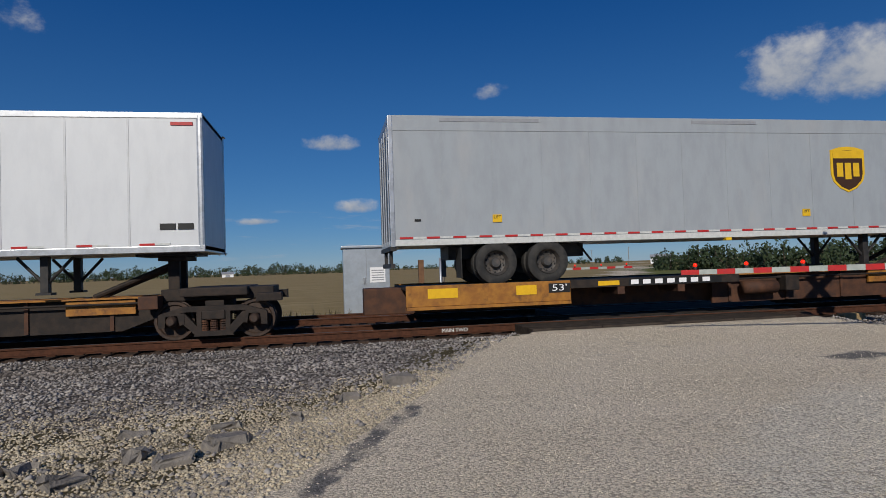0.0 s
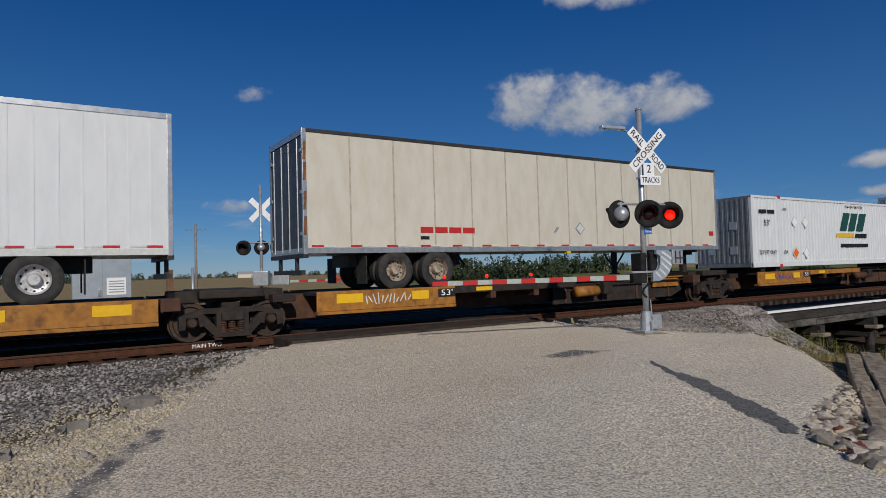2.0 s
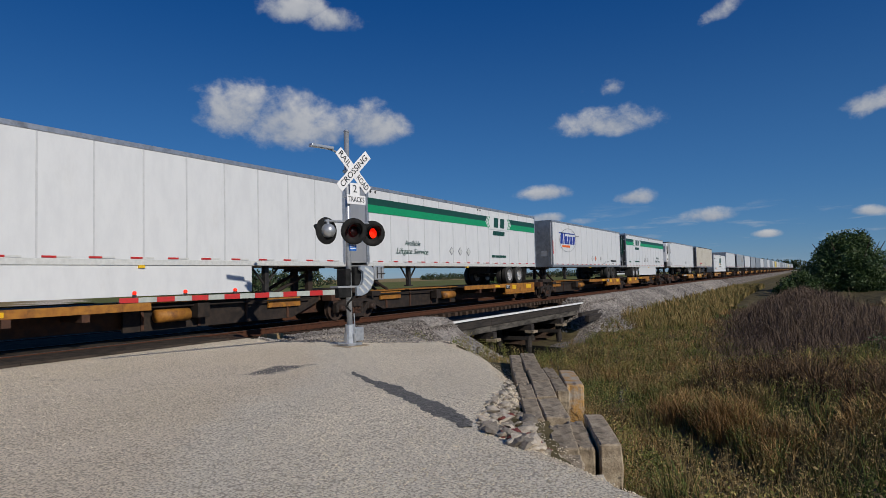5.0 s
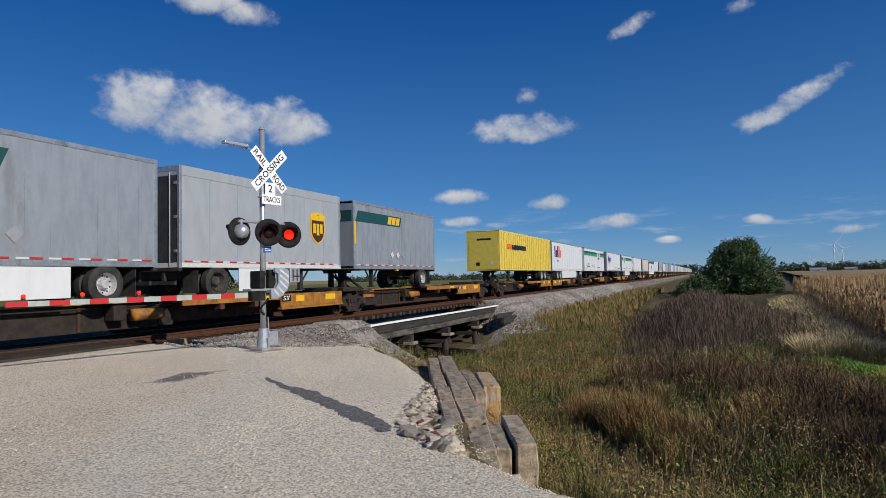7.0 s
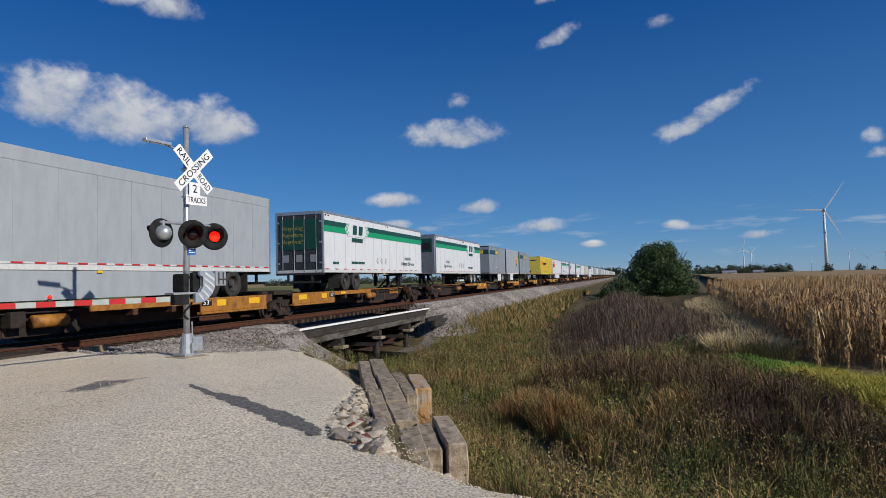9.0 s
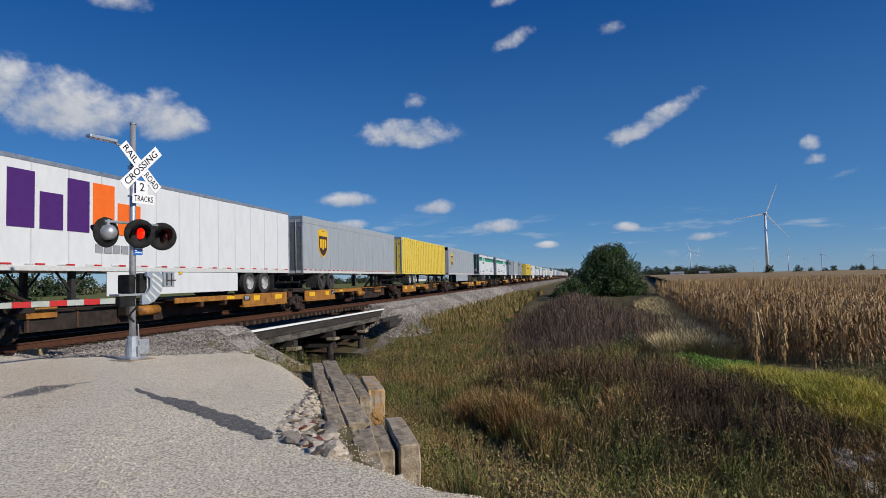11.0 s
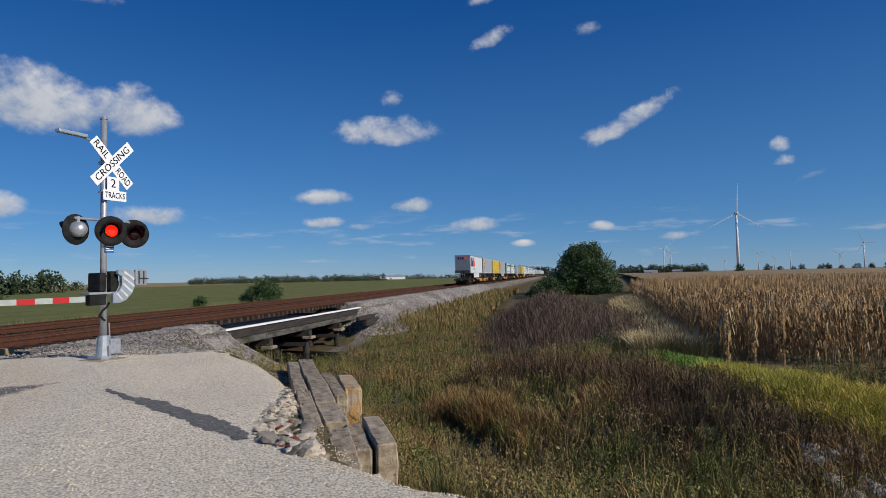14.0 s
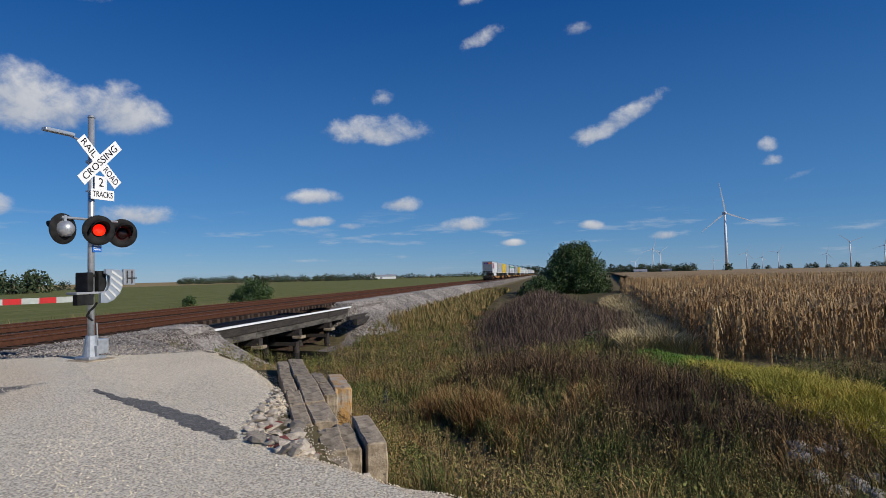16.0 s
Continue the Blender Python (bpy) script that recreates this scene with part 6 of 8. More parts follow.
def build_train():
    CARS.extend([(1.4, 16.15, False), (-18.75, 16.15, False), (-36.0, 16.15, False), (-54.4, 16.15, False), (-73.4, 16.15, True), (-93.4, 16.15, False),
                 (-111.5, 16.15, True), (-130.5, 16.15, True), (-147.9, 16.15, False), (-164.3, 16.15, True), (-185.2, 16.5, True), (-204.3, 18.6, True),
                 (-222.7, 17.4, True), (-243.9, 16.2, False), (-261.5, 16.15, True), (-279.4, 16.15, False), (-297.4, 16.15, False), (-315.0, 16.15, True)])
    TRUCKS.extend([18.2, -2.5, -20.3, -38.2, -56.0, -73.2, -78.0, -94.6, -112.0, -130.9, -147.7, -163.6, -168.1, -184.8, -204.4, -222.2, -227.1, -244.0, -261.4, -279.6, -297.3, -314.6])
    n = len(CARS)
    build_loads()
    proto = {}
    for k, (s, L, flip) in enumerate(CARS):
        if k < 6:
            platform(s, L, flip, k)
            continue
        key = (L, flip, k % 2)
        if key in proto:
            c = copy_thing(proto[key], pose(s, TRACK_NEAR, 0))
            TRAIN.append((c, s))
        else:
            proto[key] = platform(s, L, flip, 5 + k % 2 * 2)
    first = None
    for s in TRUCKS:
        if first is None:
            first = truck(s)
        else:
            c = copy_thing(first, pose(s, TRACK_NEAR, 0))
            TRAIN.append((c, s))
    # the rear end of the last platform: hand brake, ladder, coupler, marker
    e = empty("rear_platform", pose(-317.0, TRACK_NEAR, 0))
    tagged(e, "dark end platform with hand brake wheel, grab irons and coupler", "rail car")
    TRAIN.append((e, -317.0))
    part("end_sill", one(box, 0.0, 1.6, -1.2, 1.2, 0.75, 0.98, bevel=0.02), "car_dark", e)
    part("coupler", one(box, -0.7, 0.1, -0.16, 0.16, 0.62, 0.92, bevel=0.05), "car_dark", e)
    bm = bmesh.new()
    lathe(bm, [(0.22, -0.03), (0.28, -0.03), (0.28, 0.03), (0.22, 0.03), (0.22, -0.03)], axis="x", seg=20, at=(0.25, -0.35, 2.0))
    for a in range(3):
        rod(bm, (0.25, -0.35 - 0.25 * math.cos(a * 2.1), 2.0 - 0.25 * math.sin(a * 2.1)), (0.25, -0.35 + 0.05, 2.0), 0.02, None, 6)
    part("brake_wheel", bm, "car_dark", e, "hand brake wheel")
    part("brake_stand", one(box, 0.25, 0.4, -0.45, -0.25, 0.98, 2.1, bevel=0.02), "car_dark", e)
    bm = bmesh.new()
    for y in (-1.15, -0.6):
        rod(bm, (0.1, y, 0.3), (0.1, y, 1.7), 0.025, None, 8)
    for z in (0.4, 0.75, 1.1, 1.4, 1.68):
        rod(bm, (0.1, -1.15, z), (0.1, -0.6, z), 0.022, None, 8)
    part("ladder", bm, "car_dark", e)
    part("marker", one(box, 1.35, 1.5, -1.22, -1.08, 0.85, 1.25, bevel=0.01), "red", e, "red marker plate")


build_train()

# ---- retaining blocks and rubble beside the creek ----


def beam_run(line, w, h, n, mat="concrete", seed=1):
    """Concrete blocks laid end to end along a line of top points, with open joints and chipped edges."""
    rng = random.Random(seed)
    line = [Vector(p) for p in line]
    run = [0.0]
    for p, q in zip(line, line[1:]):
        run.append(run[-1] + (q - p).length)

    def at(u):
        return Vector([float(np.interp(u * run[-1], run, [p[i] for p in line])) for i in range(3)])
    for k in range(n):
        a, b = at(k / n), at((k + 1) / n)
        d = b - a
        yaw = math.degrees(math.atan2(d.y, d.x))
        pitch = -math.degrees(math.atan2(d.z, math.hypot(d.x, d.y)))
        m = Matrix.Translation((a + b) / 2) @ pose(0, rng.uniform(-0.015, 0.015), rng.uniform(-0.012, 0.012), rng.uniform(-2, 2), pitch + rng.uniform(-0.8, 0.8), yaw + rng.uniform(-1, 1))
        bm = one(box, -d.length / 2 + 0.018, d.length / 2 - 0.018, -w / 2, w / 2, -h, 0)
        bmesh.ops.subdivide_edges(bm, edges=bm.edges[:], cuts=4, use_grid_fill=True)
        off = Vector((rng.uniform(0, 90), rng.uniform(0, 90), 0))
        for v in bm.verts:
            v.co += noise.noise_vector(v.co * 5.5 + off) * 0.014 + noise.noise_vector(v.co * 19 + off) * 0.008
        es = [e for e in bm.edges if e.calc_face_angle(0) > 0.9]
        bmesh.ops.bevel(bm, geom=es, offset=0.016, segments=1, affect="EDGES")
        ob = part("concrete_block", bm, mat)
        ob.matrix_basis = m
        tagged(ob, "lichen-stained concrete block on the creek bank" if mat == "lichen" else "weathered grey-brown concrete block lining the creek bank", "concrete block", "retaining blocks")


beam_run([(12.25, 5.66, -0.28), (9.15, 4.11, -0.28), (7.0, 3.0, -0.30)], 0.22, 1.0, 5, seed=3)
beam_run([(12.62, 5.55, -0.26), (9.17, 3.80, -0.27), (7.2, 2.80, -0.30)], 0.30, 1.3, 5, seed=4)
beam_run([(6.95, 2.68, -0.32), (6.06, 2.28, -0.34)], 0.26, 0.7, 1, seed=5)
beam_run([(6.05, 2.29, -0.38), (5.50, 2.06, -0.43)], 0.32, 0.6, 1, seed=6)
beam_run([(10.85, 4.36, -0.27), (8.85, 3.33, -0.29)], 0.20, 1.5, 2, seed=7)
beam_run([(10.55, 3.90, -0.28), (9.25, 3.27, -0.29)], 0.27, 1.7, 1, "lichen", seed=8)
beam_run([(7.32, 2.64, -0.34), (6.28, 2.14, -0.36)], 0.20, 1.0, 1, seed=9)
beam_run([(7.62, 2.48, -0.30), (6.34, 1.91, -0.32)], 0.23, 1.2, 1, seed=10)
beam_run([(5.85, 2.02, -0.50), (5.62, 1.82, -0.51)], 0.30, 0.4, 1, "pale_block", seed=11)


def build_rubble():
    rng = random.Random(11)
    kinds = []
    for k in range(6):
        bm = bmesh.new()
        bmesh.ops.create_icosphere(bm, subdivisions=1, radius=0.5)
        for v in bm.verts:
            v.co = Vector((v.co.x * rng.uniform(0.8, 1.25), v.co.y * rng.uniform(0.6, 1.0), v.co.z * rng.uniform(0.5, 0.75)))
            v.co += Vector((rng.uniform(-0.1, 0.1), rng.uniform(-0.1, 0.1), rng.uniform(-0.07, 0.07)))
        me = bpy.data.meshes.new("rubble_stone")
        bm.to_mesh(me)
        bm.free()
        me.materials.append(M["rubble_stone"])
        red = me.copy()
        red.materials.clear()
        red.materials.append(M["rubble_red"])
        kinds.append((me, red))
    # (stretch of the heap, how many, least and most size)
    EDGE_A = [(5.55, 2.30), (6.2, 2.62), (7.1, 3.14), (8.0, 3.64), (8.9, 4.12)]
    EDGE_B = [(5.35, 2.45), (5.80, 3.15), (6.7, 3.60), (7.9, 3.85), (8.95, 4.30)]
    for k in range(298):
        u = rng.random() ** 1.6 * 4
        i = min(int(u), 3)
        f, v = u - i, rng.random()
        a = Vector(EDGE_A[i]).lerp(Vector(EDGE_A[i + 1]), f)
        b = Vector(EDGE_B[i]).lerp(Vector(EDGE_B[i + 1]), f)
        x, y = a.lerp(b, v)
        z = float(terrain(np.array([x]), np.array([y]))[0][0])
        me, red = kinds[rng.randrange(6)]
        big = rng.random() < 0.22 and u < 2.2
        sz = rng.uniform(0.16, 0.27) if big else rng.uniform(0.06, 0.15) * (1.15 - 0.15 * u)
        ob = new("rubble_stone", red if rng.random() < (0.10 if u < 1.5 else 0.04) else me)
        flat = rng.uniform(0.45, 0.8)
        ob.matrix_basis = pose(x, y, z + sz * 0.16 * flat + (0.05 if v > 0.25 and v < 0.8 else 0.0) * rng.random(), rng.uniform(-22, 22), rng.uniform(-22, 22), rng.uniform(0, 360)) @ Matrix.Diagonal((sz, sz, sz * flat, 1))
        tagged(ob, "broken stone in a rubble heap on the bank", "stone", "rubble heap")
    # darker broken slabs on the left shoulder
    for x, y, sx, sy, sz, rz in ((0.9, 8.35, 0.62, 0.32, 0.26, 10), (0.18, 7.75, 0.4, 0.28, 0.16, 30), (-0.95, 6.35, 0.62, 0.30, 0.22, 35), (-1.35, 6.0, 0.5, 0.36, 0.2, 20), (-1.75, 6.3, 0.3, 0.26, 0.26, 60),
                                 (-0.35, 7.0, 0.16, 0.14, 0.16, 0), (-2.0, 7.2, 0.5, 0.25, 0.12, 15), (-2.1, 5.7, 0.55, 0.35, 0.16, 50), (-1.1, 7.1, 0.4, 0.2, 0.1, 20), (-2.7, 6.3, 0.4, 0.3, 0.12, 70)):
        z = float(terrain(np.array([x]), np.array([y]))[0][0])
        sx, sy, sz = sx * 0.6, sy * 0.55, sz * 0.42
        bm = one(box, -sx / 2, sx / 2, -sy / 2, sy / 2, -0.1, sz, bevel=0.03)
        for v in bm.verts:
            v.co += Vector((rng.uniform(-1, 1), rng.uniform(-1, 1), rng.uniform(-1, 1))) * 0.05
        ob = part("broken_slab", bm, material("old_asphalt", (0.16, 0.145, 0.13), 0.95, 0, (0.27, 0.24, 0.205), 6, bump=0.8, bump_scale=25))
        ob.matrix_basis = pose(x, y, z, rng.uniform(-8, 8), rng.uniform(-8, 8), rz)
        tagged(ob, "dark broken slab half sunk in the shoulder", "slab", "broken slabs")


build_rubble()

# ---- loose stone ----


def stones(name, xs, ys, sizes, mat, label, lift=0.25, seed=3):
    """Many small angular stones on the ground, in one mesh."""
    rng = np.random.RandomState(seed)
    n = len(xs)
    base = np.array([(1, 0, 0), (-1, 0, 0), (0, 1, 0), (0, -1, 0), (0, 0, 1), (0, 0, -1)], dtype=float)
    tri = np.array([(0, 2, 4), (2, 1, 4), (1, 3, 4), (3, 0, 4), (2, 0, 5), (1, 2, 5), (3, 1, 5), (0, 3, 5)])
    v = base[None] * (rng.uniform(0.55, 1.25, (n, 6, 1)))
    v += rng.uniform(-0.3, 0.3, (n, 6, 3))
    v[:, :, 2] *= 0.7
    a = rng.uniform(0, 2 * np.pi, n)
    c, s = np.cos(a)[:, None], np.sin(a)[:, None]
    x, y = v[:, :, 0] * c - v[:, :, 1] * s, v[:, :, 0] * s + v[:, :, 1] * c
    v = np.stack([x, y, v[:, :, 2]], -1) * np.asarray(sizes)[:, None, None]
    z = terrain(xs, ys)[0] + np.asarray(sizes) * lift
    v += np.stack([xs, ys, z], -1)[:, None, :]
    f = (tri[None] + (np.arange(n) * 6)[:, None, None]).reshape(-1, 3)
    return quick(name, v.reshape(-1, 3), f, mat, label, "stones")


def scatter_stones():
    rng = np.random.RandomState(7)
    # ballast on the near shoulder and between the tracks
    x = rng.uniform(-16, 20, 60000)
    y = 22.4 - 17.5 * rng.random_sample(60000) ** 0.9
    z, left, right, corn, roadway, under = terrain(x, y)
    keep = (~roadway) & (((left > 0.2) & (rng.random_sample(60000) < 0.25 + 0.75 * smooth(y, 7.2, 9.4))) | ((right < 1.9) & (x > 10)) | ((y > 11.9) & (x > 10)))
    keep &= ~((right > 0) & (y < 10.6) & ~((x > 12.4) & (y > 7.6) & (right < 1.9))) & ~((y > 14.15) & (y < 21.0))
    stones("ballast", x[keep], y[keep], rng.uniform(0.018, 0.045, keep.sum()), "ballast_stone", "grey and brown crushed ballast stones", 0.3, 5)
    x = 20 + 90 * rng.random_sample(45000) ** 1.6
    y = rng.uniform(10.0, 14.6, 45000)
    z, left, right, corn, roadway, under = terrain(x, y)
    keep = (under < 0.8) | (y > 13.3)
    keep &= (y < 14.2) & ~((under > 0.02) & (z < -2.2))
    stones("ballast_bank", x[keep], y[keep], rng.uniform(0.03, 0.06, keep.sum()) * (1 + x[keep] / 80), "ballast_stone", "crushed ballast stones on the bank", 0.3, 6)
    # sandy limestone mixed into the shoulder on the other side of the road
    x, y = rng.uniform(-10, 2, 70000), rng.uniform(2.5, 9.6, 70000)
    z, left, right, corn, roadway, under = terrain(x, y)
    keep = (left > 0.1) & (rng.random_sample(70000) < 0.9 - 0.75 * smooth(y, 7.4, 9.4))
    stones("shoulder_gravel", x[keep], y[keep], rng.uniform(0.010, 0.026, keep.sum()), "shoulder_stone", "tan and grey broken limestone on the shoulder", 0.3, 15)
    # pale loose gravel on the road and its right shoulder
    x, y = rng.uniform(-6, 15, 150000), rng.uniform(-3, 12.5, 150000)
    z, left, right, corn, roadway, under = terrain(x, y)
    keep = (right < 0.7) & (left < 0.8) & (rng.random_sample(150000) < np.where(-right < 2.5, 0.95, 0.45))
    seam = np.abs(side_of(SEAM, x, y))
    keep &= (seam > 0.17) | (rng.random_sample(150000) < 0.05)
    stones("gravel", x[keep], y[keep], rng.uniform(0.004, 0.011, keep.sum()) * np.where(-right[keep] < 2.0, 1.25, 1.0), "gravel_stone", "pale crushed limestone gravel", 0.25, 8)


scatter_stones()

# ---- water ----
bm = bmesh.new()
bm.faces.new([bm.verts.new((x, y, -2.36)) for x, y in ((12.2, 0.6), (14.0, 0.2), (17.5, 3.2), (22, 6.5), (30, 9), (33, 22), (27, 24), (25, 10), (18, 6), (13.2, 3.2))])
tagged(part("creek", bm, "water"), "dark still creek water between reeds", "water", kind="structure")

# ---- plants ----


def blades(name, x, y, height, width, mat, label, lean=0.35, seed=1, category="grass", sink=0.03):
    """Bent grass blades, two quads each, in one mesh."""
    rng = np.random.RandomState(seed)
    n = len(x)
    z = terrain(x, y)[0] - sink
    a = rng.uniform(0, 2 * np.pi, n)
    d = np.stack([np.cos(a), np.sin(a)], -1)
    side = np.stack([-d[:, 1], d[:, 0]], -1)
    le = rng.uniform(0.1, 1.0, n) * lean * height
    w = width * rng.uniform(0.6, 1.3, n)
    v = np.zeros((n, 6, 3))
    for k, (h, o, ww) in enumerate(((0, 0, 1.0), (0.55, 0.3, 0.85), (1.0, 1.0, 0.15))):
        for j, sg in ((0, -1), (1, 1)):
            v[:, k * 2 + j, 0] = x + d[:, 0] * le * o + side[:, 0] * sg * w * ww
            v[:, k * 2 + j, 1] = y + d[:, 1] * le * o + side[:, 1] * sg * w * ww
            v[:, k * 2 + j, 2] = z + height * h
    f = np.array([(0, 1, 3, 2), (2, 3, 5, 4)])[None] + (np.arange(n) * 6)[:, None, None]
    return quick(name, v.reshape(-1, 3), f.reshape(-1, 4), mat, label, category)


def leaves(points, sizes, seed=1):
    """Small bent leaf quads at points."""
    rng = np.random.RandomState(seed)
    n = len(points)
    u = rng.normal(size=(n, 3))
    u /= np.linalg.norm(u, axis=1, keepdims=True)
    w = np.cross(u, rng.normal(size=(n, 3)))
    w /= np.linalg.norm(w, axis=1, keepdims=True)
    s = np.asarray(sizes)[:, None]
    v = np.stack([points - u * s, points + w * s * 0.55, points + u * s, points - w * s * 0.55], 1)
    f = np.arange(n * 4).reshape(n, 4)
    return v.reshape(-1, 3), f


def in_ditch(x, y):
    z, left, right, corn, roadway, under = terrain(x, y)
    ok = (right > 0.55) & (corn < -0.1) & (y < 11.0) & (x > 2)
    ok &= ~((x > 5.2) & (x < 13.0) & (right < 1.25))
    ok &= ~((x < 16) & (y > 8.6))
    wet = side_of([(11.4, 0.7), (12.4, 1.25), (13.2, 1.8), (14.2, 2.6), (18, 5.0), (24, 8)], x, y)
    ok &= ~((np.abs(wet) < 0.22) & (x < 15.5))
    ok &= ~((corn > -2.2) & (x < 21.5) & (y < -4.6))  # the bare field track
    return ok, corn, right


def tussocks(name, cx, cy, count, height, spread, width, mat, label, lean=0.9, seed=1, category="grass"):
    """Clumps of bent blades that fan out from their roots, in one mesh."""
    rng = np.random.RandomState(seed)
    m = len(cx)
    own = rng.uniform(0.55, 1.25, m)
    i = np.repeat(np.arange(m), count)
    n = len(i)
    a = rng.uniform(0, 2 * np.pi, n)
    rr = np.asarray(spread)[i] * rng.random_sample(n) ** 0.6
    x, y = cx[i] + rr * np.cos(a), cy[i] + rr * np.sin(a)
    h = np.asarray(height)[i] * own[i] * rng.uniform(0.45, 1.1, n)
    w = np.asarray(width)[i] * rng.uniform(0.6, 1.3, n)
    b = a + rng.normal(0, 0.7, n)
    d = np.stack([np.cos(b), np.sin(b)], -1)
    sway = rng.uniform(0, 2 * np.pi, m)
    out = lean * h * rng.uniform(0.1, 1.0, n)
    z = terrain(x, y)[0] - 0.03
    t = rng.uniform(0, 2 * np.pi, n)
    side = np.stack([np.cos(t), np.sin(t)], -1)
    v = np.zeros((n, 8, 3))
    for k, (hh, o, ww) in enumerate(((0, 0, 0.8), (0.5, 0.18, 1.0), (0.86, 0.55, 0.75), (0.97, 1.0, 0.12))):
        for j, sg in ((0, -1), (1, 1)):
            v[:, k * 2 + j, 0] = x + d[:, 0] * out * o + np.cos(sway[i]) * 0.25 * h * o + side[:, 0] * sg * w * ww
            v[:, k * 2 + j, 1] = y + d[:, 1] * out * o + np.sin(sway[i]) * 0.25 * h * o + side[:, 1] * sg * w * ww
            v[:, k * 2 + j, 2] = z + h * hh
    f = np.array([(0, 1, 3, 2), (2, 3, 5, 4), (4, 5, 7, 6)])[None] + (np.arange(n) * 8)[:, None, None]
    return quick(name, v.reshape(-1, 3), f.reshape(-1, 4), mat, label, category)


def weeds(name, cx, cy, height, mat, label, seed=1, count=26, leaf=0.02, spread=0.16, category="weeds"):
    """Upright branching weeds: thin stems set with small leaves and seed heads, in one mesh."""
    rng = np.random.RandomState(seed)
    m = len(cx)
    i = np.repeat(np.arange(m), count)
    n = len(i)
    own = height * rng.uniform(0.55, 1.2, m)
    u = rng.random_sample(n) ** 0.8
    a = rng.uniform(0, 2 * np.pi, n)
    flare = spread * (0.25 + 0.75 * u) * rng.random_sample(n) ** 0.5
    x, y = cx[i] + flare * np.cos(a), cy[i] + flare * np.sin(a)
    z = terrain(cx, cy)[0][i] + own[i] * (0.12 + 0.88 * u)
    r = np.hypot(cx, cy)[i]
    lv, lf = leaves(np.stack([x, y, z], -1), leaf * rng.uniform(0.5, 1.35, n) * (1 + r / 30), seed + 7)
    # stems
    ns = 3
    k = np.repeat(np.arange(m), ns)
    b = rng.uniform(0, 2 * np.pi, len(k))
    foot = np.stack([cx[k], cy[k], terrain(cx, cy)[0][k] - 0.03], -1)
    tip = foot + np.stack([np.cos(b) * spread * 0.6, np.sin(b) * spread * 0.6, own[k] * rng.uniform(0.8, 1.08, len(k))], -1)
    sw = np.stack([-np.sin(b), np.cos(b), 0 * b], -1) * (0.003 + 0.00018 * np.hypot(cx, cy)[k])[:, None]
    sv = np.stack([foot - sw, foot + sw, tip + sw * 0.5, tip - sw * 0.5], 1).reshape(-1, 3)
    sf = np.arange(len(k) * 4).reshape(-1, 4) + len(lv)
    return quick(name, np.concatenate([lv, sv]), np.concatenate([lf, sf]), mat, label, category)


